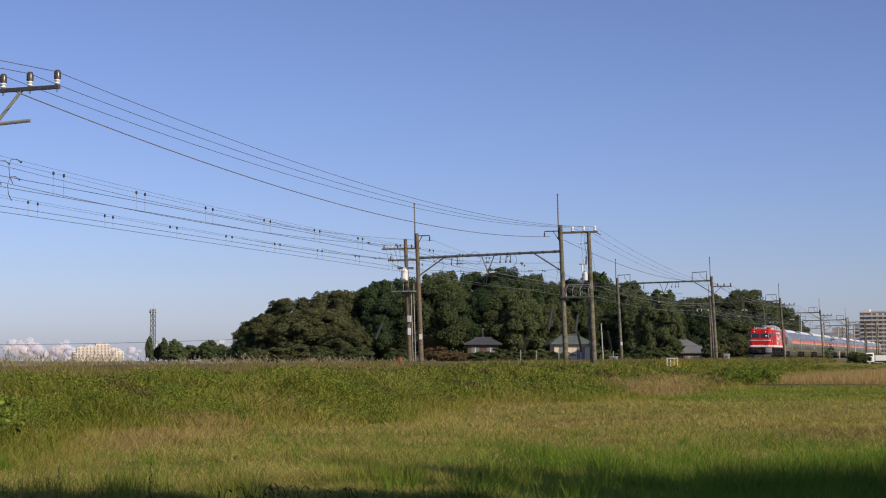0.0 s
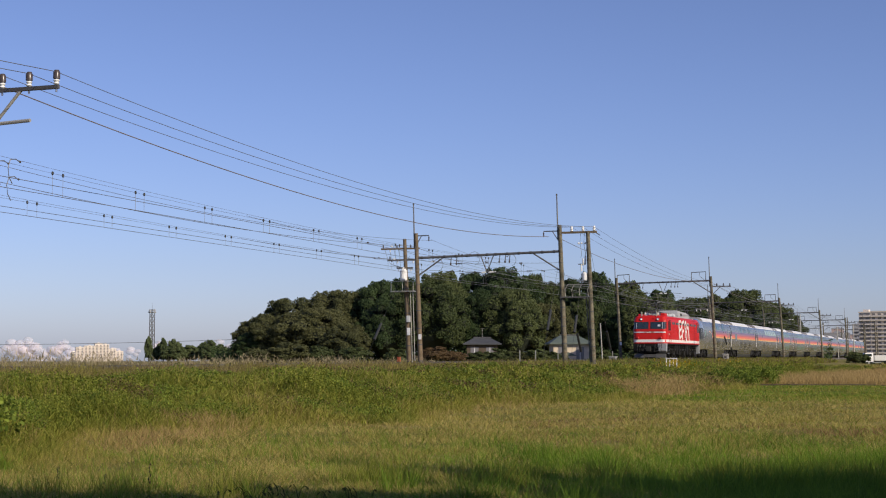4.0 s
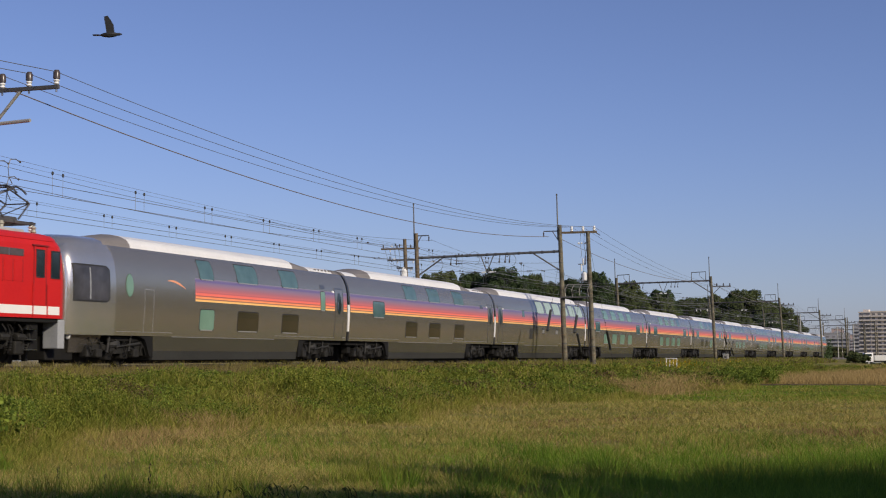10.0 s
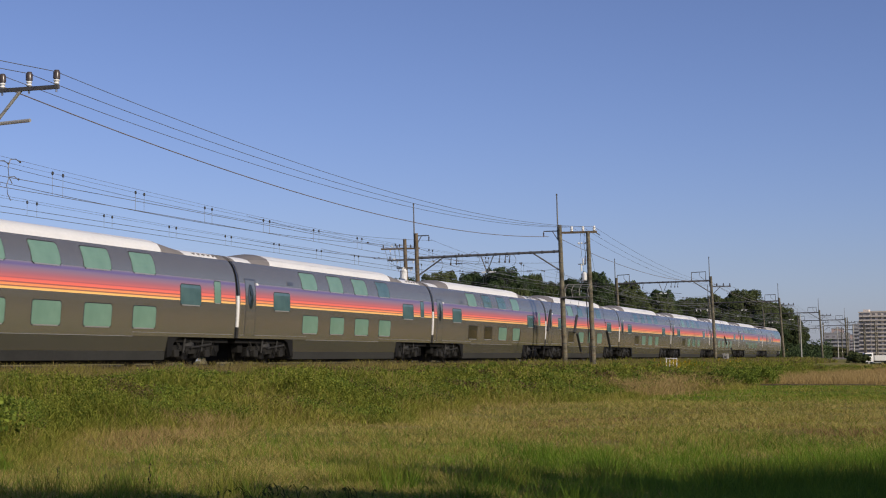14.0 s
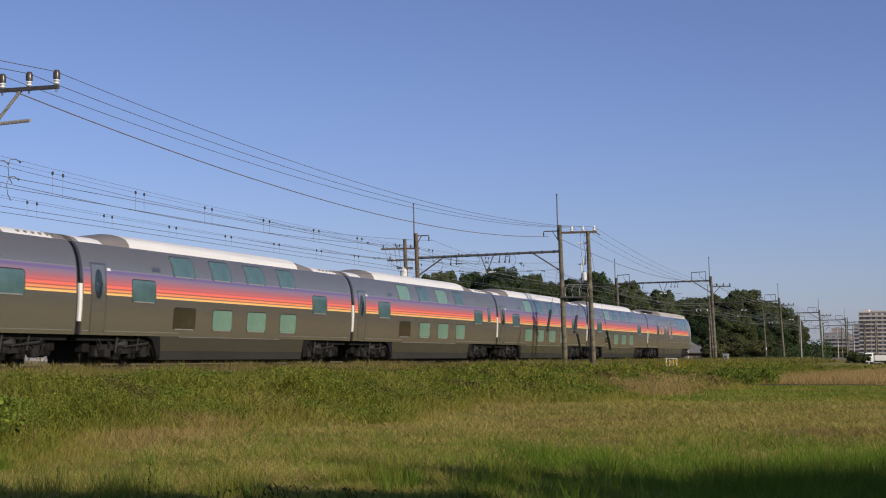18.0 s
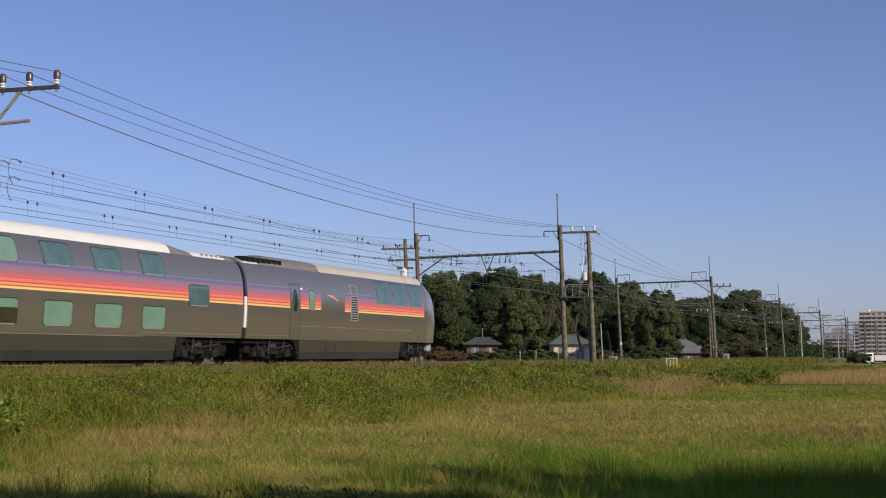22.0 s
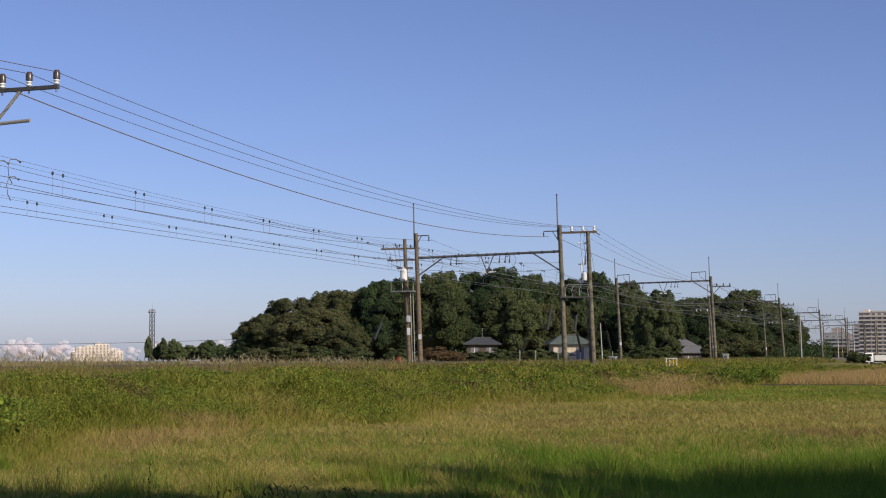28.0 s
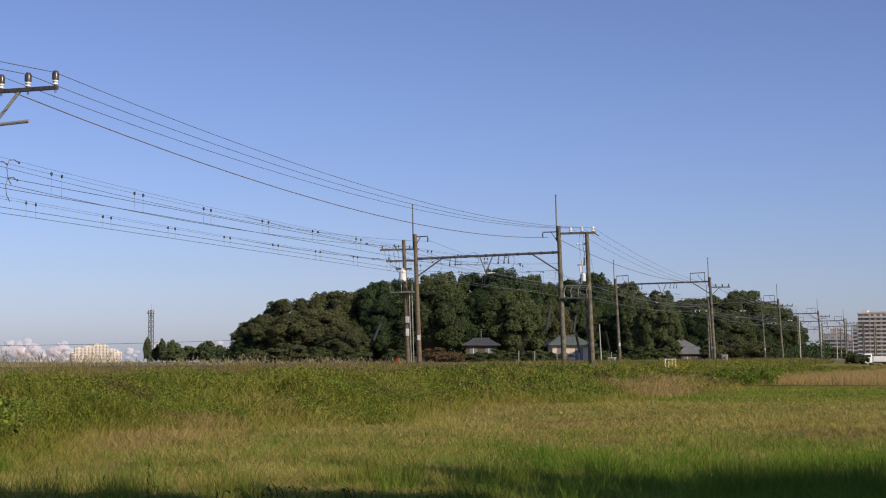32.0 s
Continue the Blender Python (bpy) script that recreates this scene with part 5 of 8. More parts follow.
def draw_curtains(coach_, plan):
    """Gives each window of a sleeping coach the curtain that it shows."""
    upper, lower, slim = plan.split()
    for ob in list(coach_.children):
        if not ob.name.startswith("window"):
            continue
        u = ob.location.x + 10.25
        z = ob.data.vertices[0].co.z
        at = min(range(4), key=lambda i: abs(u - (6.2, 8.87, 11.5, 14.17)[i]))
        if u > 18.5:
            code = slim
        elif 5 < u < 15:
            code = upper[at] if z > 2.5 else lower[at]
        else:
            continue
        if code == "-":
            for o in (*ob.children_recursive, ob):
                bpy.data.objects.remove(o)
            continue
        key = (round(ob.dimensions.x, 2), round(z, 2), ob.data.vertices[0].co.y < 0, code)
        if key not in RECURTAINED:
            RECURTAINED[key] = ob.data.copy()
            RECURTAINED[key].materials.clear()
            RECURTAINED[key].materials.append(M[GLASS[code]])
        ob.data = RECURTAINED[key]


def make_train():
    """The locomotive and twelve coaches, with the joint before which each one stands."""
    made, cars = [(locomotive(), 0, -8.7)], []
    first = coach("sleeper")
    kinds = ["front", "second", "dining"] + ["sleeper"] * 8 + ["end"]
    for k, kind in enumerate(kinds, 1):
        if kind == "sleeper":
            c = first if k == 4 else copy_thing(first, Matrix())
            cars.append((c, k))
        else:
            c = coach(kind)
        made.append((c, k, -10.25))
    for c, k in cars:
        draw_curtains(c, CURTAINS[k])
    return made


TRAIN = make_train()


def joint_x(k, t):
    """Where the joint behind vehicle k stands at t seconds."""
    d = t - 13.0
    return 44.87 + 20.5 * (k - 3) - 17.883 * d + 0.0015 * d * d


# ---- poles, beams and wires ----
PORTALS = [30.2, 84.9, 140.3, 195.5, 249.5, 302.0, 355.0, 408.0]
LEANS = [0.2, 0.30, 0.40, 0.55, 0.45, 0.3, 0.2, 0.2]


def insulator(parent, at, h=0.26, r=0.07, material="porcelain", axis="z", cap=None):
    rows = [(r * 0.5, 0), (r, h * 0.12), (r * 0.6, h * 0.28), (r, h * 0.42), (r * 0.6, h * 0.58), (r * 0.9, h * 0.72), (r * 0.45, h)]
    ob = part("insulator", lathe(B(), rows, at, axis, 10), M[material], parent, "porcelain insulator", True)
    if cap:
        part("cap", lathe(B(), [(r * 0.5, h * 0.55), (r * 1.12, h * 0.62), (r * 1.12, h * 1.2), (r * 0.7, h * 1.45)], at, "z", 10), M[cap], ob, "dark cap", True)
    return ob


def pole(name, base, top, r0, r1, material, label, bands=True, group=""):
    """A tapered pole with iron bands."""
    t = new(name)
    t.location = base
    b, e = Vector((0, 0, 0)), Vector(top) - Vector(base)
    part("shaft", rod(B(), b, e, r0, r1, 14), M[material], t, "", True)
    if bands:
        for f_ in (0.06, 0.12, 0.18, 0.24, 0.30, 0.36, 0.43, 0.50, 0.56, 0.62, 0.68, 0.74, 0.8, 0.87, 0.93):
            c = b.lerp(e, f_)
            rr = r0 + (r1 - r0) * f_ + 0.008
            w_ = 0.018 + 0.014 * ((f_ * 50) % 3 < 1)
            part("band", rod(B(), c - e.normalized() * w_, c + e.normalized() * w_, rr, rr, 12), M["pole_brown"] if (f_ * 100) % 4 < 2 else M["dark_steel"], t)
    return tagged(t, label, "pole", group)


def fixed(name, at, bm, material, thing, label=""):
    """A part fixed to a pole or beam at a place of the world."""
    ob = part(name, bm, material, thing, label)
    ob.location = Vector(at) - thing.location
    return ob


M["pole_brown"] = mat("brown_weathered_pole", (0.06, 0.046, 0.026), (0.24, 0.175, 0.105), 0.85, 0, 1.6, 18, 0.25)
NEAR_POLES = []


def portal(i):
    """Two poles and the beam across both tracks, with rods, braces and brackets."""
    x, lean = PORTALS[i], LEANS[i]
    hi = 8.95
    bz_n, bz_f = (7.65, 7.45) if i < 2 else (8.55, 8.38)
    off = lambda z: Vector((-0.33 * lean * z / 8.4, 0.94 * lean * z / 8.4, 0))
    near, far = Vector((x, -3.6, 0.72)), Vector((x, 5.4, 0.72))
    steps = []
    for base, wood in ((near, False), (far, True)):
        top = base + off(hi - 0.7) + Vector((0, 0, hi - 0.72 + (0.25 if not wood and i < 2 else 0)))
        p = pole("catenary_pole", base, top, 0.162, 0.118, "concrete" if not wood or i > 1 else "pole_brown",
                 "weathered %s catenary pole with iron bands" % ("grey concrete" if not wood else "brown"), i < 4, "catenary poles")
        rt = top - base
        part("rod", rod(B(), rt + Vector((0, 0.1, -0.9)), rt + Vector((-0.02, 0.16, 1.75)), 0.045, 0.035, 8), M["beam"], p, "slim steel rod above the pole")
        part("rod_tip", lathe(B(), [(0.03, 0), (0.06, 0.03), (0.03, 0.1)], rt + Vector((-0.02, 0.16, 1.75)), "z", 8), M["dark_steel"], p)
        if wood:
            part("plate", block(B(), -0.20, -0.165, -0.10, 0.08, 1.80, 2.12), M["white_panel"], p, "small white plate")
        steps.append(p)
    NEAR_POLES.append(steps[0])
    a = near + off(bz_n) + Vector((0, 0, bz_n - 0.72))
    b = far + off(bz_f) + Vector((0, 0, bz_f - 0.72))
    t = new("portal_beam")
    t.location = a
    d = b - a
    part("beam", rod(B(), (0, 0, 0), d, 0.075, None, 10), M["dark_steel"] if i > 1 else M["beam"], t)
    for f_ in (0.04, 0.12, 0.2, 0.28, 0.36, 0.44, 0.5, 0.56, 0.64, 0.72, 0.8, 0.88, 0.96):
        part("collar", rod(B(), d * f_ - d.normalized() * 0.06, d * f_ + d.normalized() * 0.06, 0.092, None, 10), M["dark_steel"], t)
    part("brace", rod(B(), d * 0.19, Vector((0, 0, -1.15)) - off(1.1), 0.045, None, 8), M["beam"], t, "sloping steel brace")
    part("brace", rod(B(), d * 0.80, d + Vector((0, 0, -1.15)), 0.045, None, 8), M["beam"], t, "sloping steel brace")
    # hangers of the contact wires
    v = d * 0.5
    for s_ in (-0.42, 0.42):
        part("hanger", rod(B(), v + Vector((0, s_, 0)), v + Vector((0, 0, -1.05)), 0.03, None, 6), M["dark_steel"], t)
    for f_ in (0.34, 0.37, 0.41, 0.71, 0.75):
        part("hanger", rod(B(), d * f_, d * f_ + Vector((0, 0.05, -0.42)), 0.025, None, 6), M["dark_steel"], t)
        part("clamp", lathe(B(), [(0.03, 0), (0.06, -0.05), (0.03, -0.14)], d * f_ + Vector((0, 0.05, -0.40)), "z", 8), M["brown_cap"], t)
    for s_ in (-1, 1):
        e = v + Vector((0, 0, -1.05))
        insulator(t, e + Vector((0, 0.08 * s_, 0)), 0.30 * s_, 0.06, "porcelain", "y")
        part("steady_arm", tube(B(), [e + Vector((0, 0.4 * s_, 0)), e + Vector((0, 1.0 * s_, 0.02)), e + Vector((0, 1.75 * s_, -0.05))], 0.018, 5), M["dark_steel"], t)
    tagged(t, "grey steel portal beam spanning the tracks on two poles", "beam", "portal beams")
    # brackets on the pole tops
    if i < 2:
        for base, y, zz in ((near, 0.95, hi - 0.1), (far, -0.85, hi - 0.15)):
            k = base + off(zz) + Vector((0, 0, zz - 0.72))
            br = fixed("feeder_bracket", k, block(B(), -0.03, 0.03, *sorted((0, y)), -0.03, 0.03), M["dark_steel"], steps[0 if base is near else 1], "dark steel bracket carrying a feeder wire")
            part("strut", rod(B(), (0, y * 0.45, 0), (0, 0.0, -0.65), 0.025, None, 6), M["dark_steel"], br)
            insulator(br, (0, y, -0.34), 0.3, 0.05, "brown_cap")
    else:
        for f_, w in ((0.05, 0.15), (0.86, 0.13)):
            w = d.length * w
            br = fixed("feeder_frame", a + d * f_, tube(B(), [(0, 0, 0), (0, 0, 0.85), (0, w, 0.80), (0, w, 0)], 0.045, 6), M["dark_steel"], t, "dark steel frame holding a feeder wire")
            part("hook", tube(B(), [(0, 0.05, 0.02), (0, w * 0.3, 0.3), (0, w * 0.45, 0.5), (0, w * 0.45, 0.78)], 0.02, 5), M["dark_steel"], br)
        # cross-arm of the power line
        z = 8.0
        k = near + off(z) + Vector((0, 0, z - 0.72))
        ca = fixed("cross_arm", k, block(B(), -0.05, 0.05, -1.85, 0.1, -0.05, 0.05), M["beam"], steps[0], "steel cross-arm with three dark insulators")
        part("strut", rod(B(), (0, -0.9, 0), (0, 0, -0.9), 0.03, None, 6), M["beam"], ca)
        for y in (-0.55, -1.15, -1.75):
            insulator(ca, (0, y, 0.05), 0.24, 0.075, "brown_cap")
        ca = fixed("lower_arm", near + off(5.6) + Vector((0, 0, 5.2)), block(B(), -0.04, 0.04, -0.1, 1.6, -0.04, 0.04), M["beam"], steps[0])
        part("strut", rod(B(), (0, 1.1, 0), (0, 0, 0.55), 0.03, None, 6), M["beam"], ca)
        for y in (0.5, 1.1, 1.5):
            insulator(ca, (0, y, -0.24), 0.22, 0.05)


M["guard"] = mat("black_guy_guard", (0.012, 0.013, 0.013), (0.028, 0.03, 0.03), 0.55, 0, 2, 20, 0.05)
for i in range(len(PORTALS)):
    portal(i)


def h_pole(x):
    """The second pole beside the portal with the power line's cross-arm, fuses and a platform."""
    top = Vector((x - 0.1, -5.02, 8.75))
    p = pole("power_pole", (x, -5.3, 0.6), top, 0.16, 0.115, "concrete", "grey concrete power pole with iron bands beside the portal", True, "power poles")
    part("conduit", rod(B(), (0.05, 0.20, 0), (-0.05, 0.42, 4.6), 0.03, None, 6), M["beam"], p, "thin grey conduit")
    ca = fixed("cross_arm", (x - 0.1, -3.3, 8.74), block(B(), -0.06, 0.06, -2.25, 0.1, -0.06, 0.06), M["pole_brown"], p, "weathered timber arm with three white insulators")
    for y in (-0.75, -1.43, -2.1):
        ins = insulator(ca, (0, y, 0.06), 0.30, 0.10, "porcelain")
    part("strut", rod(B(), (0, -2.1, 0.02), (0, -2.45, -0.2), 0.03, None, 6), M["dark_steel"], ca)
    bm = lathe(B(), [(0.13, 0), (0.17, 0.04), (0.17, 0.42), (0.10, 0.50)], (0, 0.02, 0), "z", 12)
    f_ = fixed("switch_can", (x - 0.05, -4.83, 5.9), bm, M["porcelain"], p, "white switch can with fuses")
    for y, z in ((0.12, 0.9), (-0.02, 1.0), (0.22, 0.55)):
        part("fuse", lathe(B(), [(0.03, 0), (0.05, 0.03), (0.05, 0.4), (0.03, 0.43)], (0, y, z), "z", 8), M["porcelain"], f_)
    part("fuse_bar", block(B(), -0.03, 0.03, -0.05, 0.4, 0.95, 1.0), M["dark_steel"], f_)
    for y in (0.02, 0.25):
        part("lead", tube(B(), [(0, y, 2.8), (0.0, y + 0.05, 2.2), (0, y - 0.05, 1.6), (0, y, 1.35)], 0.012, 4), M["wire"], f_)
    for y in (-0.02, 0.2, 0.38):
        part("post_insulator", lathe(B(), [(0.04, 0), (0.07, 0.05), (0.04, 0.1)], (0, y, 2.15), "z", 8), M["porcelain"], f_)
    g = fixed("platform", (x, -4.2, 4.95), block(B(), -0.3, 0.3, -0.95, 0.85, -0.03, 0.03), M["beam"], p, "small steel working platform")
    for y in (-0.85, -0.35, 0.1, 0.5):
        part("rail_post", tube(B(), [(-0.2, y, 0.0), (-0.18, y + 0.05, 0.45), (-0.2, y - 0.12, 0.75)], 0.022, 5), M["galv"], g)
    part("rail", tube(B(), [(-0.2, -0.95, 0.72), (-0.2, 0.4, 0.74)], 0.02, 5), M["galv"], g)


h_pole(84.9)


def guy(top, foot, g0, g1, r=0.075):
    """A stay wire with a dark guard over a part of its length."""
    t = new("guy_wire")
    t.location = foot
    a, b = Vector((0, 0, 0)), Vector(top) - Vector(foot)
    part("wire", rod(B(), a, b, 0.007, None, 5), M["guard"], t)
    part("guard", rod(B(), b * g0, b * g1, r, None, 8), M["guard"], t, "black guard tube")
    part("clamp", lathe(B(), [(0.02, 0), (0.045, 0.05), (0.02, 0.1)], b * min(g1 + 0.06, 0.95), "z", 8), M["brown_cap"], t)
    return tagged(t, "thin steel guy wire with a black guard tube", "guy wire", "guy wires")


for top, foot, g0, g1 in (((84.75, -3.35, 7.5), (79.6, -3.6, 0.75), 0.327, 0.50), ((84.75, -3.35, 7.5), (89.0, -3.75, 0.7), 0.16, 0.317),
                          ((84.7, -5.05, 8.4), (80.7, -4.9, 0.7), 0.277, 0.404), ((84.7, -5.05, 8.4), (90.8, -5.2, 0.6), 0.17, 0.31),
                          ((140.1, -3.3, 7.6), (149.7, -3.7, 0.75), 0.28, 0.38), ((140.1, -3.3, 7.6), (152.3, -3.75, 0.75), 0.124, 0.225),
                          ((85.1, 6.2, 7.6), (79.2, 6.9, 0.75), 0.25, 0.39)):
    guy(top, foot, g0, g1)


def transformer_pole(x, y):
    """The timber pole beyond the far track: three cross-arms, a transformer and a platform."""
    p = pole("transformer_pole", (x, y, 0.7), (x - 0.1, y + 0.3, 8.75), 0.155, 0.11, "wood", "brown timber pole with three cross-arms and a white transformer", True, "power poles")
    Z = lambda z: Vector((-0.1 * z / 8, 0.3 * z / 8, z - 0.7))
    for z, y0, y1 in ((8.15, -1.0, 1.55), (7.45, -0.7, 1.15), (6.95, -0.5, 0.55)):
        c = Z(z)
        arm = part("cross_arm", block(B(), c.x - 0.06, c.x + 0.06, c.y + y0, c.y + y1, c.z - 0.05, c.z + 0.05), M["wood"] if z > 8 else M["beam"], p)
        k = 6 if z > 8 else (4 if z > 7.2 else 3)
        for j in range(k):
            yy = y0 + (y1 - y0) * (j + 0.3) / (k - 0.4)
            insulator(arm, (c.x, c.y + yy, c.z + (0.05 if j % 2 else -0.2)), 0.2, 0.05, "porcelain" if j % 2 == 0 else "brown_cap")
    c = Z(6.15)
    part("transformer", lathe(B(), [(0.17, 0), (0.22, 0.05), (0.22, 0.62), (0.15, 0.70), (0.06, 0.82)], c + Vector((-0.25, 0.05, 0)), "z", 14), M["porcelain"], p, "white transformer can")
    for k in range(4):
        part("lead", tube(B(), [c + Vector((-0.2, 0.1, 0.8)), c + Vector((-0.1, 0.3 + 0.22 * k, 0.75 + 0.1 * k)), c + Vector((0, 0.4 + 0.28 * k, 1.5)), c + Vector((0, 0.5 + 0.3 * k, 2.0))], 0.012, 4), M["wire"], p)
    c = Z(5.5)
    deck = part("platform", block(B(), c.x - 0.4, c.x + 0.3, c.y - 0.65, c.y + 0.9, c.z - 0.03, c.z + 0.03), M["galv"], p, "steel working platform")
    for yy in (-0.6, 0.1, 0.85):
        part("rail_post", rod(B(), c + Vector((-0.38, yy, 0)), c + Vector((-0.38, yy, 0.65)), 0.02, None, 5), M["galv"], deck)
    part("hand_rail", tube(B(), [c + Vector((-0.38, 0.85, 0.62)), c + Vector((-0.38, -0.5, 0.62)), c + Vector((-0.38, -0.62, 0.5))], 0.02, 5), M["galv"], deck)
    for yy in (-0.35, -0.52):
        part("downpipe", rod(B(), (0, yy + 0.15, 0), c + Vector((-0.2, yy, 0)), 0.025, None, 6), M["galv"], p, "thin pale downpipe")
    part("plate", block(B(), -0.21, -0.17, -0.1, 0.1, 2.1, 2.55), M["white_panel"], p)
    part("box", block(B(), -0.26, -0.17, -0.12, 0.12, 2.9, 3.3, 0.02), M["pale_grey"], p)


transformer_pole(86.36, 6.67)


def wire(a, b, sag, r=0.010, material="wire", name="overhead_wire", label="thin weathered overhead wire", n=24, group="overhead wires", hang=None):
    """A hanging wire between two points. hang: (spacing, height of the lower wire) adds a contact wire on droppers."""
    a, b = Vector(a), Vector(b)
    t = new(name)
    t.location = a
    pts = [(a.lerp(b, k / n) - Vector((0, 0, sag * 4 * (k / n) * (1 - k / n)))) - a for k in range(n + 1)]
    part("strand" if not hang else "messenger", tube(B(), pts, r if not hang else r * 0.55, 4), M[material], t)
    if hang:
        gap, low, start = hang
        c0, c1 = Vector((0, 0, low - a.z)), Vector((b.x - a.x, b.y - a.y, low - a.z))
        part("contact_wire", tube(B(), [c0, c1], r * 1.1, 4), M[material], t)
        # droppers in pairs
        k = 0
        while gap and start + gap * k < b.x - 1.5:
            for dx in (0.0, 0.55):
                f_ = (start + gap * k + dx - a.x) / (b.x - a.x)
                top = (a.lerp(b, f_) - Vector((0, 0, sag * 4 * f_ * (1 - f_)))) - a
                dp = part("dropper", rod(B(), top, c0.lerp(c1, f_), 0.0065, None, 4), M[material], t)
                part("dropper_clip", lathe(B(), [(0.018, -0.05), (0.036, -0.03), (0.036, 0.04), (0.018, 0.06)], top, "z", 7), M["rubber"], dp, "black clip")
            k += 1
    return tagged(t, label, "wire", group)


STOPS = [PORTALS[0] - 55] + PORTALS
NEAR_ARM_Y = (-5.37, -4.60, -3.84)
for i in range(len(STOPS) - 2):
    x0, x1 = STOPS[i], STOPS[i + 1]
    far_off = i > 4
    r = 0.0085 if i < 3 else 0.013
    for y, zc, zm, sg, gap, shift in ((0.0, RAIL + 5.14, RAIL + 6.02, 0.42, 4.75, 3.2), (-0.75, RAIL + 5.30, RAIL + 5.98, 0.45, 0, 0), (3.8, RAIL + 5.02, RAIL + 5.64, 0.24, 4.72, 2.7), (3.35, RAIL + 5.14, RAIL + 5.66, 0.28, 0, 0))[::1 if i < 2 else 2]:
        wire((x0, y, zm), (x1, y, zm), sg, r, name="catenary_wire", label="contact wire hung on droppers from a messenger wire" if gap else "contact wire under a messenger wire", n=16, group="catenary wires",
             hang=(gap * (1 if not far_off else 2.5), zc, x0 + shift))
    # three power-line wires, feeders
    for k, y in enumerate((-5.36, -4.68, -4.02)):
        za = 8.32 if i <= 1 else (9.06 if i == 2 else 7.9)
        zb = 8.32 if i < 1 else (9.06 if i == 1 else 7.9)
        y0 = NEAR_ARM_Y[k] if i <= 1 else y
        wire((x0 + (0.13 if i == 1 else 0), y0, za), (x1, y if i else y0, zb), 0.95 if i < 2 else 0.75, 0.009 if i < 3 else 0.014, label="thin dark power-line wire")
    if i < 1:
        za, zb = 8.3, 8.34
    elif i == 1:
        za, zb = 8.34, 8.55
    else:
        za, zb = 8.5, 8.5
    wire((x0, -3.15, za), (x1, -2.65, zb), 1.07 if i == 1 else 0.72, 0.016 if i < 3 else 0.016, "wire_brown", label="thick brown feeder cable")
    wire((x0, 4.75, 8.55), (x1, 4.7, 8.5), 0.9, 0.0085 if i < 3 else 0.014, label="thin far-side feeder wire")
    for y, z in ((6.0, 8.2),) if i < 2 else ((6.0, 8.2), (7.4, 8.2)):
        wire((x0, y, z), (x1, y, z), 0.8, 0.011 if i < 3 else 0.014, label="thin wire of the far-side pole line")
    if i > 1:
        for y, z in ((-2.6, 5.9), (-3.0, 6.5)):
            wire((x0, y, z), (x1, y, z), 0.7, 0.012, label="thin sagging signal wire")


def jumper(x, y, z):
    """A looped jumper cable between messenger and contact wire."""
    t = new("jumper_cable")
    t.location = (x, y, z)
    pts = [(0.55, 0, 0.02), (0.35, 0, 0.09), (0.1, 0, 0.05), (0.0, 0, -0.2), (0.05, 0, -0.45), (0.2, 0, -0.62)]
    part("cable", tube(B(), pts, 0.014, 5), M["wire"], t)
    part("clamp", lathe(B(), [(0.02, 0), (0.035, 0.03), (0.02, 0.06)], (0.55, 0, 0.0), "z", 7), M["brown_cap"], t)
    tagged(t, "looped dark jumper cable", "cable", "jumper cables")


jumper(35.4, 0.0, 7.0)
jumper(34.9, -0.75, 6.95)
jumper(35.9, 0.0, 6.6)


def near_arm():
    """The end of a cross-arm with three insulators on the next power pole."""
    p = NEAR_POLES[0]
    ca = fixed("cross_arm", (30.3, -5.37, 7.96), block(B(), -0.045, 0.045, -0.06, 1.95, -0.045, 0.045), M["dark_steel"], p, "dark steel cross-arm with three capped insulators")
    for y in (0.0, 0.77, 1.53):
        insulator(ca, (0, y, 0.045), 0.25, 0.078, "porcelain", "z", "brown_cap")
        part("bolt", rod(B(), (0, y, -0.12), (0, y, 0.05), 0.025, None, 6), M["steel"], ca)
    part("strut", rod(B(), (0, 1.0, -0.03), (0, 1.72, -0.8), 0.04, None, 8), M["galv"], ca, "grey sloping strut")
    fixed("lower_arm", (30.2, -4.72, 7.17), rod(B(), (0, 0, 0), (0.0, 1.2, -0.05), 0.045, None, 8), M["galv"], p, "grey galvanised bracket arm")


near_arm()
for x, y, h_, m_ in ((206.0, 7.5, 7.6, "concrete"), (148.0, 9.0, 4.6, "galv"), (330.0, -7.5, 8.5, "concrete"), (380.0, -9.5, 8.5, "galv"), (350.0, 12.0, 8.0, "concrete"), (372.0, -2.9, 8.0, "concrete"), (280.0, 14.0, 5.0, "wood")):
    pole("plain_pole", (x, y, 0.2), (x - 0.1, y + 0.2, 0.2 + h_), 0.15 if h_ > 5 else 0.07, 0.10 if h_ > 5 else 0.05, m_, "plain slim pole beyond the tracks", False, "plain poles")


def pull_off(a, b, beads, sag=0.15, white=()):
    """A cross wire between poles and overhead lines, with strain insulators strung on it."""
    a, b = Vector(a), Vector(b)
    t = new("span_wire")
    t.location = a
    at = lambda f_: (b - a) * f_ - Vector((0, 0, sag * 4 * f_ * (1 - f_)))
    part("strand", tube(B(), [at(k / 10) for k in range(11)], 0.009, 4), M["wire"], t)
    d = (b - a).normalized()
    for f_ in beads:
        c = at(f_)
        for k in range(3):
            part("strain_insulator", rod(B(), c + d * (0.10 * k - 0.03), c + d * (0.10 * k + 0.03), 0.038, None, 8), M["porcelain"] if f_ in white else M["brown_cap"], t)
    tagged(t, "thin span wire with strain insulators by the portal", "wire", "span wires")


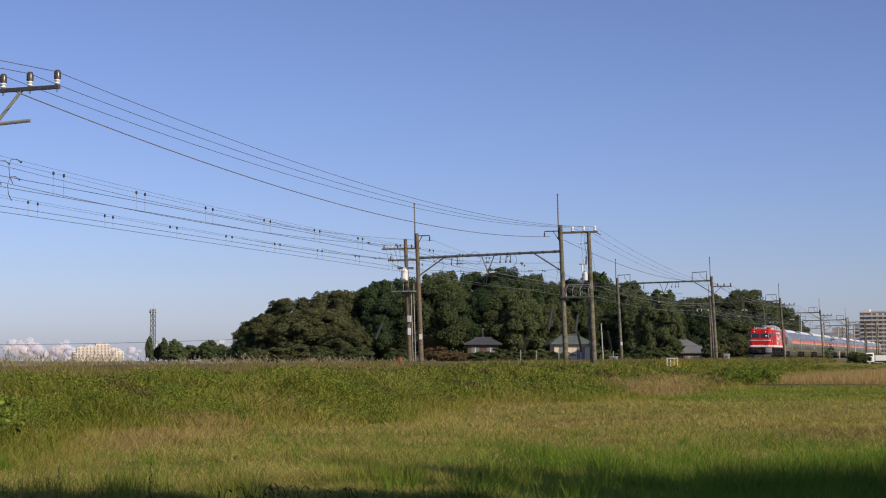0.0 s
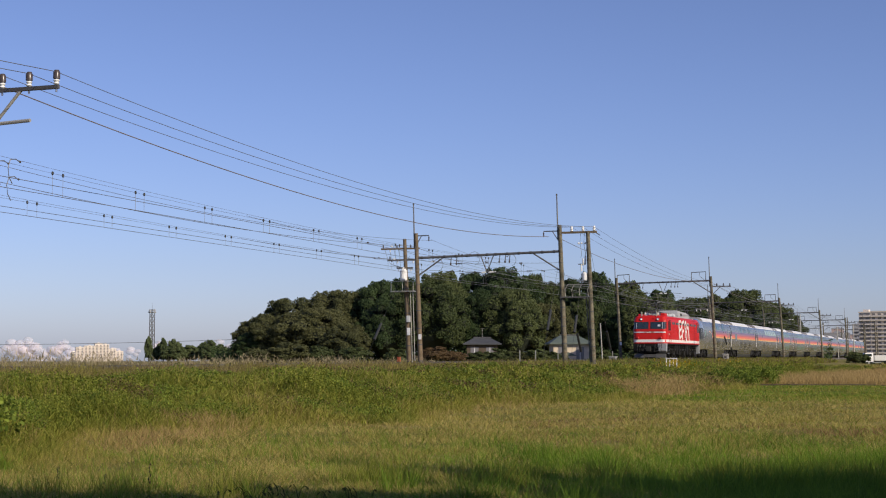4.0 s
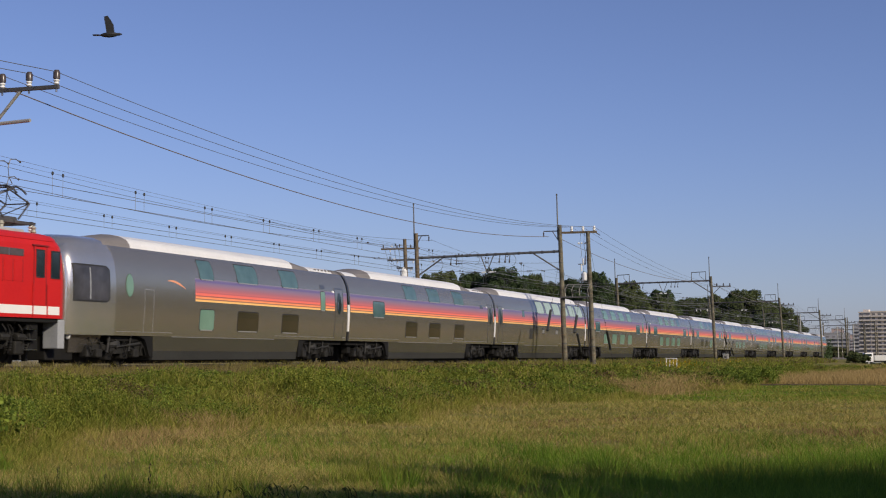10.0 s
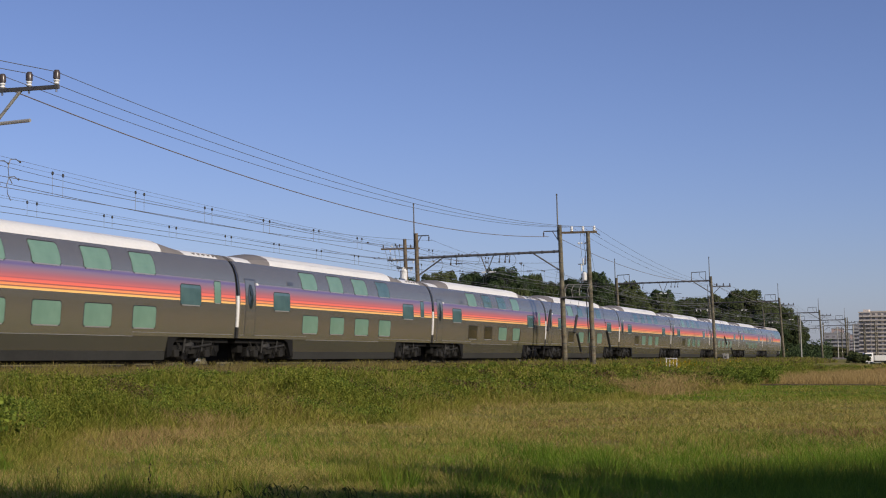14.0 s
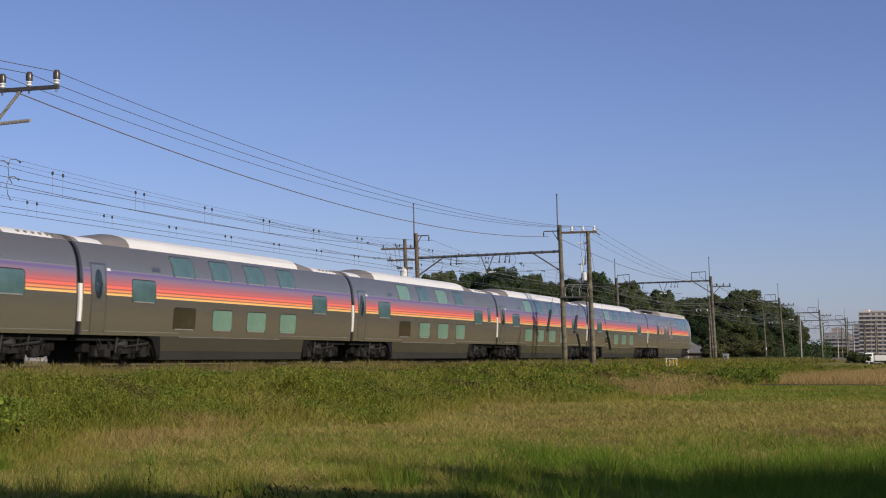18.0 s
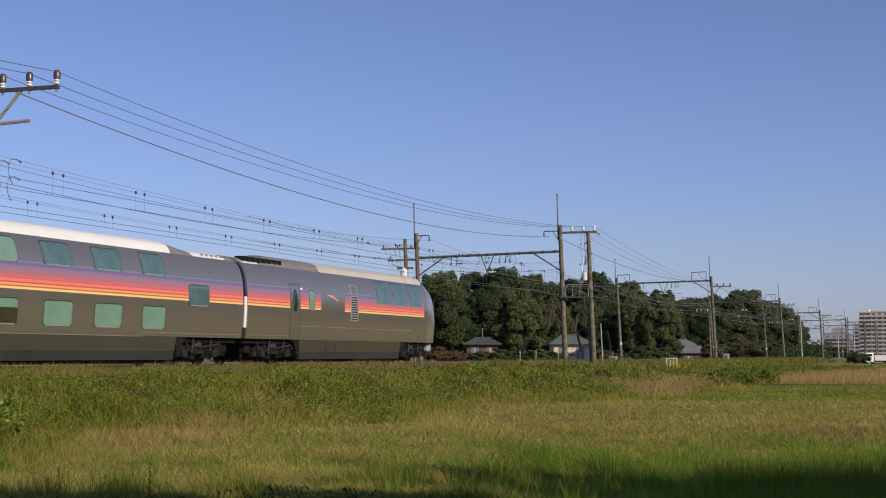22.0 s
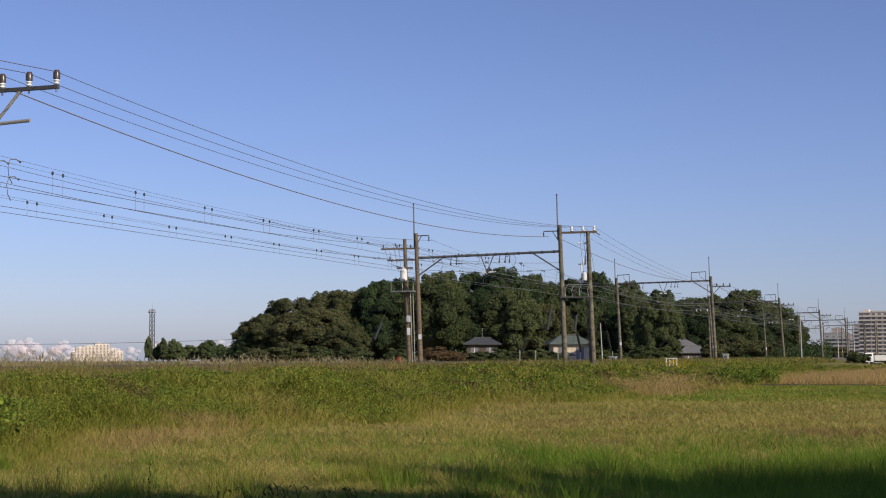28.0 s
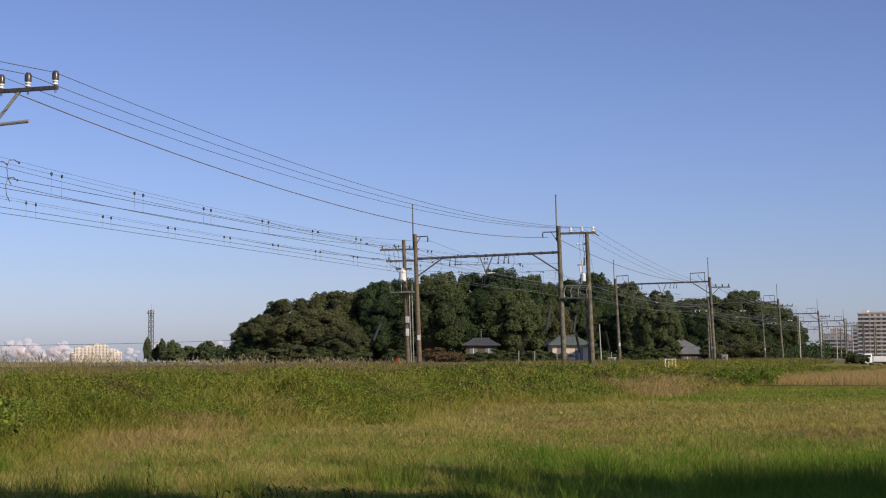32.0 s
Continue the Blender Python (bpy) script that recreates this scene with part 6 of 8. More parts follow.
for a, b, beads, white in (((84.9, -3.3, 6.6), (84.9, 5.5, 6.75), (0.2, 0.45, 0.75), (0.45,)), ((84.9, -3.3, 7.0), (70.0, 0.1, 6.5), (0.3, 0.55), ()), ((85.0, 5.6, 7.3), (66.0, 3.6, 6.7), (0.25, 0.5), ()),
                           ((84.9, 5.5, 6.4), (104.0, 3.5, 6.3), (0.3, 0.6), ()), ((85.4, 6.5, 7.5), (85.0, 1.0, 7.05), (0.3, 0.62), (0.3,)), ((85.4, 6.5, 8.1), (60.0, 4.6, 7.8), (0.12, 0.3), (0.12,)),
                           ((85.4, 6.5, 7.4), (58.0, 3.8, 6.6), (0.1, 0.22), (0.1,)), ((84.9, -3.4, 6.1), (96.0, 0.2, 6.3), (0.35, 0.7), ()), ((140.2, -3.2, 6.7), (140.2, 5.6, 6.8), (0.25, 0.55, 0.8), (0.55,)),
                           ((140.2, -3.2, 7.2), (128.0, 0.1, 6.6), (0.4,), ()), ((195.4, -3.2, 6.7), (195.4, 5.6, 6.8), (0.3, 0.6), (0.6,))):
    pull_off(a, b, beads, 0.15, white)
for x, y, z, r in ((84.6, 1.9, 7.35, 0.33), (84.6, -0.4, 7.2, 0.28), (84.6, 4.2, 7.0, 0.3)):
    t = new("jumper_cable")
    t.location = (x, y, z)
    part("cable", tube(B(), [(0.02 * k, r * math.cos(0.5 + 0.6 * k), r * 1.2 * math.sin(0.5 + 0.6 * k)) for k in range(8)], 0.013, 5), M["wire"], t)
    part("clamp", lathe(B(), [(0.02, 0), (0.045, 0.03), (0.02, 0.08)], (0, r * math.cos(0.5), r * 1.2 * math.sin(0.5)), "z", 7), M["brown_cap"], t)
    tagged(t, "looped dark jumper cable", "cable", "jumper cables")
for x, y, h_, m_ in ((309.0, -1.4, 7.2, "galv"), (310.0, -3.3, 9.0, "concrete"), (310.5, -4.4, 7.6, "galv"), (311.0, -6.6, 8.0, "dark_steel"), (262.0, 1.0, 8.4, "galv")):
    pole("plain_pole", (x, y, 0.2), (x - 0.1, y + 0.2, 0.2 + h_), 0.12, 0.09, m_, "slim pole beside the far end of the line", False, "far poles")


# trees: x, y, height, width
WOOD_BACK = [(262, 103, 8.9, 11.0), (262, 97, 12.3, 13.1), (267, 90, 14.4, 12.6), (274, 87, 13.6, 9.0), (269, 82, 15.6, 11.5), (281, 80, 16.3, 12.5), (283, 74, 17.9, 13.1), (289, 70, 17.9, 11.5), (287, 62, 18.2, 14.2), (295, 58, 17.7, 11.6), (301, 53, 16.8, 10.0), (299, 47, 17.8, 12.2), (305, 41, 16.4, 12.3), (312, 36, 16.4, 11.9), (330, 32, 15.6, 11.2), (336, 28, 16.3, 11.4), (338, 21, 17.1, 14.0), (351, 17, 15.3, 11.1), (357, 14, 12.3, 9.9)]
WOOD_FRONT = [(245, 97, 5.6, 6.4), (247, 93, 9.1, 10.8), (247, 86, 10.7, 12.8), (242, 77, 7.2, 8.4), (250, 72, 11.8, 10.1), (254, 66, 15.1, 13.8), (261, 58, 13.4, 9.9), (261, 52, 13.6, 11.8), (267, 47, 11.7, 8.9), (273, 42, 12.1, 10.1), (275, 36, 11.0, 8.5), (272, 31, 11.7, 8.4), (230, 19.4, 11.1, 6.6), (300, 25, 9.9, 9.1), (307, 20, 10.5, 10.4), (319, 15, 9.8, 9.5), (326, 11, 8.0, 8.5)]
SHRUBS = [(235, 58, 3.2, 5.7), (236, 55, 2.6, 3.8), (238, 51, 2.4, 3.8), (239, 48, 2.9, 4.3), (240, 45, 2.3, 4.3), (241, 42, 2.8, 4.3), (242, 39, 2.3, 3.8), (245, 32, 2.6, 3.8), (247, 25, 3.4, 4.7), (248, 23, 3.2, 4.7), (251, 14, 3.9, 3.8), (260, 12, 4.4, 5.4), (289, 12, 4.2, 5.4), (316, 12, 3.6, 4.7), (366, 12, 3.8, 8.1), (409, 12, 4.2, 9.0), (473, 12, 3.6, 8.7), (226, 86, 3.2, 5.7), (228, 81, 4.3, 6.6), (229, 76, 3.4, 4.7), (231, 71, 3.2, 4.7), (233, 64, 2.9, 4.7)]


# ---- trees, shrubs, grass ----
M["bark"] = mat("grey_brown_bark", (0.05, 0.04, 0.03), (0.13, 0.10, 0.075), 0.9, 0, 2, 20, 0.4)
# both greens lifted and slightly blued, for the haze before the wood
M["leaf_dark"] = leaf_mat("dark_evergreen_leaves", (0.025, 0.042, 0.018), (0.068, 0.100, 0.038), 0.15, 0.55, None, 0.3, 5.0, 0.3)
M["leaf_mid"] = leaf_mat("green_leaves", (0.044, 0.062, 0.025), (0.115, 0.136, 0.052), 0.18, 0.55, None, 0.3, 5.0, 0.3)
M["leaf_brown"] = leaf_mat("olive_brown_leaves", (0.068, 0.078, 0.034), (0.132, 0.132, 0.057), 0.2, 0.6, None, 0.3, 5.0, 0.3)
# haze over the distance is mixed into this leaf colour
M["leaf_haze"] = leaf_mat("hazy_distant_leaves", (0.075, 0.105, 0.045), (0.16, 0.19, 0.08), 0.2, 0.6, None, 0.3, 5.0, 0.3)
M["leaf_rust"] = leaf_mat("rusty_dry_leaves", (0.085, 0.058, 0.030), (0.185, 0.125, 0.065), 0.2, 0.7)
M["leaf_yellow"] = leaf_mat("yellow_flowers", (0.30, 0.20, 0.01), (0.55, 0.38, 0.02), 0.2, 0.7)
# near-black, standing in for the shade deep inside the crowns
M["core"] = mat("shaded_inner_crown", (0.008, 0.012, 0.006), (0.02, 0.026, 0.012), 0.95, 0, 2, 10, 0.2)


def leaf_cards(rng, centres, radii, n, size, squash=0.85, flat=0.5):
    """n small leaf sprays spread over lobes, facing outwards at random tilts."""
    w = radii ** 2
    pick = rng.choice(len(centres), n, p=w / w.sum())
    d = rng.normal(size=(n, 3))
    d /= np.linalg.norm(d, axis=1)[:, None]
    d[:, 2] = np.where(d[:, 2] < -0.35, -d[:, 2], d[:, 2])
    r = radii[pick] * rng.uniform(0.72, 1.08, n)
    c = centres[pick] + d * r[:, None] * np.array([1, 1, squash])
    nrm = d + rng.normal(size=(n, 3)) * flat
    nrm /= np.linalg.norm(nrm, axis=1)[:, None]
    t = np.cross(nrm, rng.normal(size=(n, 3)))
    t /= np.linalg.norm(t, axis=1)[:, None]
    b = np.cross(nrm, t)
    s = size * rng.uniform(0.6, 1.35, n)
    a = (rng.uniform(0.5, 1.0, (n, 4)) * s[:, None])[:, :, None]
    return np.stack([c + t * a[:, 0] * 1.1, c + b * a[:, 1] * 0.7, c - t * a[:, 2] * 1.1, c - b * a[:, 3] * 0.7], 1)


def tree_model(seed, leaves, n=5200, size=0.034, lobes=30, kind="tree"):
    """A broad-leaved tree one unit high and one unit wide: trunk with limbs, and a domed crown of billows that carry leaf sprays."""
    rng = np.random.default_rng(seed)
    # billows over the dome, spread evenly by the golden angle, each with smaller ones on it
    k = np.arange(lobes)
    up = 1.0 - 1.45 * (k + 0.5) / lobes + rng.normal(0, 0.05, lobes)
    up = np.clip(up, -0.5, 1.0)
    u = k * 2.39996 + rng.normal(0, 0.25, lobes)
    flat_ = np.sqrt(1 - up ** 2)
    swell = rng.uniform(0.84, 1.08, lobes) if kind == "tree" else rng.uniform(0.55, 1.12, lobes)
    C1 = np.stack([np.cos(u) * flat_ * 0.375 * swell, np.sin(u) * flat_ * 0.375 * swell, 0.46 + up * np.where(up > 0, 0.435, 0.62) * swell], 1)
    r1 = rng.uniform(0.085, 0.135, lobes)
    sub = 5
    d = rng.normal(size=(lobes * sub, 3))
    d /= np.linalg.norm(d, axis=1)[:, None]
    out = np.repeat(C1 - np.array([0, 0, 0.42]), sub, 0)
    out /= np.linalg.norm(out, axis=1)[:, None]
    d = d + 0.9 * out
    d /= np.linalg.norm(d, axis=1)[:, None]
    C2 = np.repeat(C1, sub, 0) + d * np.repeat(r1, sub)[:, None] * 0.85
    C2[:, 2] = np.minimum(C2[:, 2], 0.965)
    r2 = np.repeat(r1, sub) * rng.uniform(0.30, 0.52, lobes * sub)
    C, rad = np.concatenate([C1, C2, [[0, 0, 0.44]]]), np.concatenate([r1, r2, [0.345]])
    t = new(kind)
    bm = B()
    rod(bm, (0, 0, -0.01), (0.01, 0.0, 0.30), 0.030, 0.020, 8)
    for i in range(0, lobes, 4):
        rod(bm, (0.005, 0, 0.16 + 0.02 * (i % 5)), C1[i], 0.013, 0.004, 5)
    part("trunk", bm, M["bark"], t, "grey-brown trunk with limbs")
    # dark core fills the gaps; the inner shade is put into its colour
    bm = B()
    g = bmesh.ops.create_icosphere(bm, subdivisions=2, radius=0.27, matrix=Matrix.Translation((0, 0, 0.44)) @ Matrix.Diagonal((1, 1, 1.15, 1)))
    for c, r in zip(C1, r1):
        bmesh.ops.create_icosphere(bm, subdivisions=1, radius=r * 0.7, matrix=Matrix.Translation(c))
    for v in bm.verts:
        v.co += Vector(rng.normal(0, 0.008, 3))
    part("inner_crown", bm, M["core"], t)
    part("crown", sheet_mesh("crown", leaf_cards(rng, C, rad, n, size, 1.0, 0.5)), M[leaves], t)
    return t


WOOD_LABEL = {"leaf_dark": "dense dark evergreen tree in a wood behind the railway", "leaf_mid": "green broad-leaved tree with a rounded crown in the wood",
              "leaf_brown": "olive-brown broad-leaved tree at the edge of the wood"}
MODELS = {}


def plant(x, y, h, w, leaves, v, kind="tree", label="", category="tree", group="trees of the wood"):
    key = (leaves, v, kind)
    turn = (x * 37 + y * 91) % 360
    m = pose(x, y, float(ground_z(x, y)) - 0.05, 0, 0, turn) @ Matrix.Diagonal((w * 1.12, w * 1.12, h, 1))
    if key not in MODELS:
        ob = tree_model(11 + 7 * v + len(leaves), leaves, n=44000 if kind == "tree" else 6500, size=0.0125 if kind == "tree" else 0.033, lobes=(46, 38, 54)[v % 3] if kind == "tree" else 18, kind=kind)
        ob.matrix_basis = m
        MODELS[key] = ob
    else:
        o = MODELS[key]
        made = copy_thing(o, Matrix())
        made.matrix_basis = m
        ob = made
    return tagged(ob, label or WOOD_LABEL.get(leaves, "leafy tree"), category, group)


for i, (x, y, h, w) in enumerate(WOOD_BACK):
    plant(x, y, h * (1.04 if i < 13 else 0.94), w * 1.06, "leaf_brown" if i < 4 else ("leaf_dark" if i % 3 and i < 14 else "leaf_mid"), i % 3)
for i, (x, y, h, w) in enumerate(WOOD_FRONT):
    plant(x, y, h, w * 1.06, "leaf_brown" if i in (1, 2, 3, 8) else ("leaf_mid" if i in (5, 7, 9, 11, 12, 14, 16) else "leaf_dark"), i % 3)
# a distant grove of slim upright trees, along a line across the view
grove_rng = random.Random(8)
for k in range(22):
    across = -134.5 + 1.75 * k
    ca, sa = math.cos(radians(90 + HEADING)), math.sin(radians(90 + HEADING))
    d = 690.0 + grove_rng.uniform(-12, 12)
    tall = (10.6, 11.0, 9.8, 8.4, 9.4, 10.6, 8.0, 6.4)[int(k * 8 / 22)] * grove_rng.uniform(0.62, 1.1)
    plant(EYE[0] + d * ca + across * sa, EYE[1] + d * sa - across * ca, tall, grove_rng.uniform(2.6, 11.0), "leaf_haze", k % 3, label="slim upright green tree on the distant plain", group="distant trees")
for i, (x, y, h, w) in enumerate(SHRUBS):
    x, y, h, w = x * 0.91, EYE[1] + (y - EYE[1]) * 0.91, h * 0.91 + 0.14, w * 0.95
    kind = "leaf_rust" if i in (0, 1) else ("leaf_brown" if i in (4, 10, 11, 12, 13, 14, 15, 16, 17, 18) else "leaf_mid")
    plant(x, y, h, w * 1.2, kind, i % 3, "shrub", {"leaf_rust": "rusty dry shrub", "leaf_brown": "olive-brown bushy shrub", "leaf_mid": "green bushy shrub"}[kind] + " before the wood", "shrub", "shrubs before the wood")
plant(306, 9.6, 2.6, 5.0, "leaf_yellow", 0, "shrub", "yellow-flowering bush beside the track", "shrub", "flowering bushes")
for x, y, h, w in ((44.6, 11.1, 1.2, 0.8), (238, -9.2, 1.9, 2.6), (244, -10.2, 1.8, 2.4), (236, -9.6, 1.6, 3.0)):
    plant(x, y, h, w, "leaf_mid", 1, "shrub", "green bush at the edge of the field", "shrub", "bushes by the field")


def field_axes(x, y):
    """Distance before the observer and to the right of the line of view, along the plots of the field."""
    a = radians(90 + HEADING)
    dx, dy = x - EYE[0], y - EYE[1]
    return dx * math.cos(a) + dy * math.sin(a), dx * math.sin(a) - dy * math.cos(a)


def far_at(right, d):
    """A place d metres before the observer and to the right of the line of view."""
    a = radians(90 + HEADING)
    return EYE[0] + d * math.cos(a) + right * math.sin(a), EYE[1] + d * math.sin(a) - right * math.cos(a)


# a row of slim trees added unseen behind the observer, shading the near grass
for i, (across, reach, h, w) in enumerate(((-0.75, 20.6, 11.0, 1.7), (1.1, 18.7, 10.4, 2.0), (2.35, 18.2, 11.2, 1.6), (3.6, 18.9, 11.6, 1.1), (4.3, 17.2, 10.5, 1.8), (5.6, 18.1, 11.4, 1.7), (7.3, 18.3, 12.0, 2.6),
                                           (-1.9, 17.2, 10.2, 1.9), (-3.0, 16.5, 10.0, 2.1), (-4.4, 16.4, 10.4, 2.1), (-5.8, 16.4, 10.6, 2.4), (0.2, 17.6, 10.0, 1.6))):
    x, y = far_at(across, reach)
    plant(x + sun_way.x / sun_way.z * h * 0.95, y + sun_way.y / sun_way.z * h * 0.95, h, w, "leaf_dark", i % 3, label="slim dark evergreen tree added out of view to shade the grass", group="trees at the field's edge")


# a belt of unseen trees across the field behind the observer, away from the line
# added to darken what the coach sides reflect
belt_rng = random.Random(5)
for k in range(30):
    x = 14.0 + 13.0 * k * (1 + 0.012 * k)
    plant(x, -64.0 - 0.03 * x + belt_rng.uniform(-3, 3), belt_rng.uniform(10.5, 14.5) * (1 + 0.012 * k), belt_rng.uniform(13, 18), "leaf_dark" if k % 3 else "leaf_mid", k % 3, label="broad green tree added out of view for the coaches to reflect", group="belt of trees across the field")


def hum(x, y, s, k=0.0):
    """Smooth patchiness between 0 and 1."""
    v = np.sin(x * s + k + 1.7 * np.sin(y * s * 0.8 + k)) + np.sin(y * s * 1.3 + 2.1 * k + 1.3 * np.sin(x * s * 0.7)) + 0.6 * np.sin((x + y) * s * 2.3 + k)
    return np.clip(0.5 + v / 4.0, 0, 1)


def scatter(rng, n, near, far, spread=24.0, power=1.0):
    """Places on the ground round the line of view, thinning with distance."""
    d = near * (far / near) ** (rng.uniform(0, 1, n) ** power)
    a = radians(90 + HEADING) + np.radians(rng.uniform(-spread, spread, n))
    return EYE[0] + d * np.cos(a), EYE[1] + d * np.sin(a), d


def blades(rng, x, y, h, w, lean=0.35, z=None):
    """Grass blades as narrow tapering strips."""
    n = len(x)
    z = ground_z(x, y) if z is None else z
    a = rng.uniform(0, math.tau, n)
    side = np.stack([np.cos(a), np.sin(a), np.zeros(n)], 1) * (w / 2)[:, None]
    b = rng.uniform(0, math.tau, n)
    tip = np.stack([np.cos(b), np.sin(b), np.zeros(n)], 1) * (h * lean * rng.uniform(0.1, 1.3, n))[:, None]
    tip[:, 2] += h
    base = np.stack([x, y, z - 0.02], 1)
    return np.stack([base - side, base + side, base + tip + side * 0.25, base + tip - side * 0.25], 1)


def stuff(name, corners, material, label, category):
    ob = part(name, sheet_mesh(name, corners), M[material])
    return tagged(ob, label, category, kind="stuff")


M["blade_dry"] = leaf_mat("dry_grass", (0.24, 0.195, 0.06), (0.58, 0.475, 0.16), 0.32, 0.7, (0.66, 0.58, 0.26), 0.55, 0.35)
M["red_grass"] = leaf_mat("withered_reddish_grass", (0.17, 0.095, 0.045), (0.36, 0.22, 0.11), 0.3, 0.7, None, 0.5, 0.5)
M["blade_olive"] = leaf_mat("half_dry_grass", (0.17, 0.165, 0.03), (0.40, 0.36, 0.085), 0.3, 0.65, None, 0.45, 0.4)
M["blade_green"] = leaf_mat("green_grass", (0.07, 0.14, 0.014), (0.24, 0.35, 0.042), 0.4, 0.55, (0.34, 0.40, 0.07))
M["weed_blade"] = leaf_mat("rank_green_grass", (0.10, 0.13, 0.02), (0.34, 0.35, 0.058), 0.4, 0.55, (0.44, 0.42, 0.11), 0.5, 0.8)
M["weed_leaf"] = leaf_mat("weed_leaves", (0.062, 0.095, 0.013), (0.31, 0.33, 0.052), 0.35, 0.5, (0.39, 0.39, 0.10), 0.62, 1.0)
M["weed_dark"] = leaf_mat("dark_weed_leaves", (0.050, 0.085, 0.014), (0.24, 0.30, 0.045), 0.3, 0.5, None, 0.6, 1.0)
M["straw"] = leaf_mat("tan_straw", (0.25, 0.175, 0.07), (0.55, 0.40, 0.175), 0.25, 0.75)
M["plume"] = leaf_mat("pale_reed_plumes", (0.22, 0.185, 0.10), (0.44, 0.37, 0.23), 0.3, 0.8)
M["rank_dark_leaf"] = leaf_mat("dark_seed_grass", (0.035, 0.045, 0.012), (0.11, 0.12, 0.035), 0.25, 0.7)
M["rank"] = leaf_mat("brown_rank_weeds", (0.085, 0.070, 0.028), (0.27, 0.215, 0.105), 0.25, 0.8)


def weed_edge(x):
    """y of the edge between the mown field and the weeds of the bank."""
    return -11.6 - 0.065 * (x - 20.0) - 1.1 * np.clip((24.0 - x) / 4.0, 0, 1) + 0.7 * np.sin(x * 0.35) + 0.35 * np.sin(x * 0.9 + 1)


def clumps(rng, cx, cy, per, spread):
    """Places gathered round the clump centres cx, cy."""
    n = np.asarray(per)
    x, y = np.repeat(cx, n), np.repeat(cy, n)
    return x + rng.normal(0, 1, len(x)) * np.repeat(spread, n), y + rng.normal(0, 1, len(x)) * np.repeat(spread, n)


def weed_top(x, y):
    """Height of the weeds over the ground: hummocks a metre or two across, lower towards the track and the field."""
    e0 = weed_edge(x)
    fr = np.clip((y - e0) / (-3.9 - e0), 0, 1)
    body = 0.22 + 0.42 * hum(x, y, 1.3, 1) ** 2 + 0.40 * hum(x, y, 0.55, 4) ** 2 + 0.16 * hum(x, y, 4.1, 2)
    return body * np.interp(fr, [0, 0.05, 0.3, 0.6, 1.0], [0.45, 0.8, 0.95, 0.72, 0.5])


def grow():
    rng = np.random.default_rng(21)
    # the field: dry, half-dry and green grass in patches
    x, y, d = scatter(rng, 600000, 12.5, 80.0, 20.0)
    keep = (y < weed_edge(x) + 0.4) & (d > 12)
    x, y, d = x[keep], y[keep], d[keep]
    fw, rt = field_axes(x, y)
    lush = np.clip((rt - 0.6 + 4.0 * (hum(x, y, 0.5) - 0.5)) / 3.0, 0, 1) * np.clip((26.0 - fw + 6.0 * (hum(x, y, 0.8, 3) - 0.5)) / 5.0, 0, 1)
    lush = np.maximum(lush, np.clip((17.0 - fw) / 2.5, 0, 1) * 0.5)
    strip = ((fw > 50.5 + 9 * (hum(x, y, 0.13, 2) - 0.5) + rng.normal(0, 1.2, len(x))) & (fw < 77.5)).astype(float)
    bare = (np.abs(fw - 50.0) < 0.3)
    lush = np.maximum(lush, strip)
    g = rng.uniform(0, 1, len(x))
    green = g < lush * 0.8 + 0.06 + 0.16 * hum(x, y, 1.7, 8) ** 2
    red = ~green & (rng.uniform(0, 1, len(x)) < 0.65 * np.clip((hum(x, y, 0.75, 9) - 0.62) * 5, 0, 1) * np.clip((rt - 1.0) / 2, 0, 1) * np.clip((fw - 23.0) / 3, 0, 1) * np.clip((42.0 - fw) / 8, 0, 1))
    half = ~green & ~red & (rng.uniform(0, 1, len(x)) < 0.20 + 0.50 * hum(x, y, 0.35, 5) * hum(x, y, 2.2, 1))
    dry = ~green & ~half & ~red
    tall = 0.55 + 0.6 * hum(x, y, 1.1, 3) + 0.9 * hum(x, y, 3.7, 6) ** 2
    wide = np.maximum(0.006, d * 0.00036) * rng.uniform(0.6, 1.5, len(x))
    hgt = rng.uniform(0.025, 0.105, len(x)) * tall * np.where(green & (fw < 30), 1.45, 1.0) * np.where(strip > 0, 0.42, 1.0) * np.where(bare, 0.6, 1)
    for nm, sel, m_, lb in (("green_grass", green, "blade_green", "lush green grass blades in the field"), ("half_dry_grass", half, "blade_olive", "half-dry olive grass in the field"),
                            ("dry_grass", dry, "blade_dry", "dry straw-coloured grass in the field"), ("withered_grass", red, "red_grass", "withered reddish-brown plants in the field")):
        stuff(nm, blades(rng, x[sel], y[sel], hgt[sel], wide[sel] * np.where(strip[sel] > 0, 1.4, 1.15), 1.7), m_, lb, "grass")
    gx, gy, gd = scatter(rng, 120000, 50.0, 79.0, 18)
    fw, rt = field_axes(gx, gy)
    ok = (fw > 50.5 + 9 * (hum(gx, gy, 0.13, 2) - 0.5) + rng.normal(0, 1.2, len(gx))) & (fw < 77.3) & (gy < weed_edge(gx) + 0.4)
    sb = blades(rng, gx[ok], gy[ok], rng.uniform(0.03, 0.10, ok.sum()), gd[ok] * 0.0006, 1.0)
    worn = rng.uniform(0, 1, len(sb)) < 0.25 + 0.45 * hum(gx[ok], gy[ok], 0.5, 4)
    stuff("worn_strip_grass", sb[worn], "blade_olive", "half-dry short grass of the green plot", "grass")
    stuff("strip_grass", sb[~worn], "blade_green", "bright short grass of the green plot", "grass")
    # taller tufts near the observer, thicker to the south
    cx, cy, cd = scatter(rng, 900, 14.5, 27.0, 19)
    f_, r_ = field_axes(cx, cy)
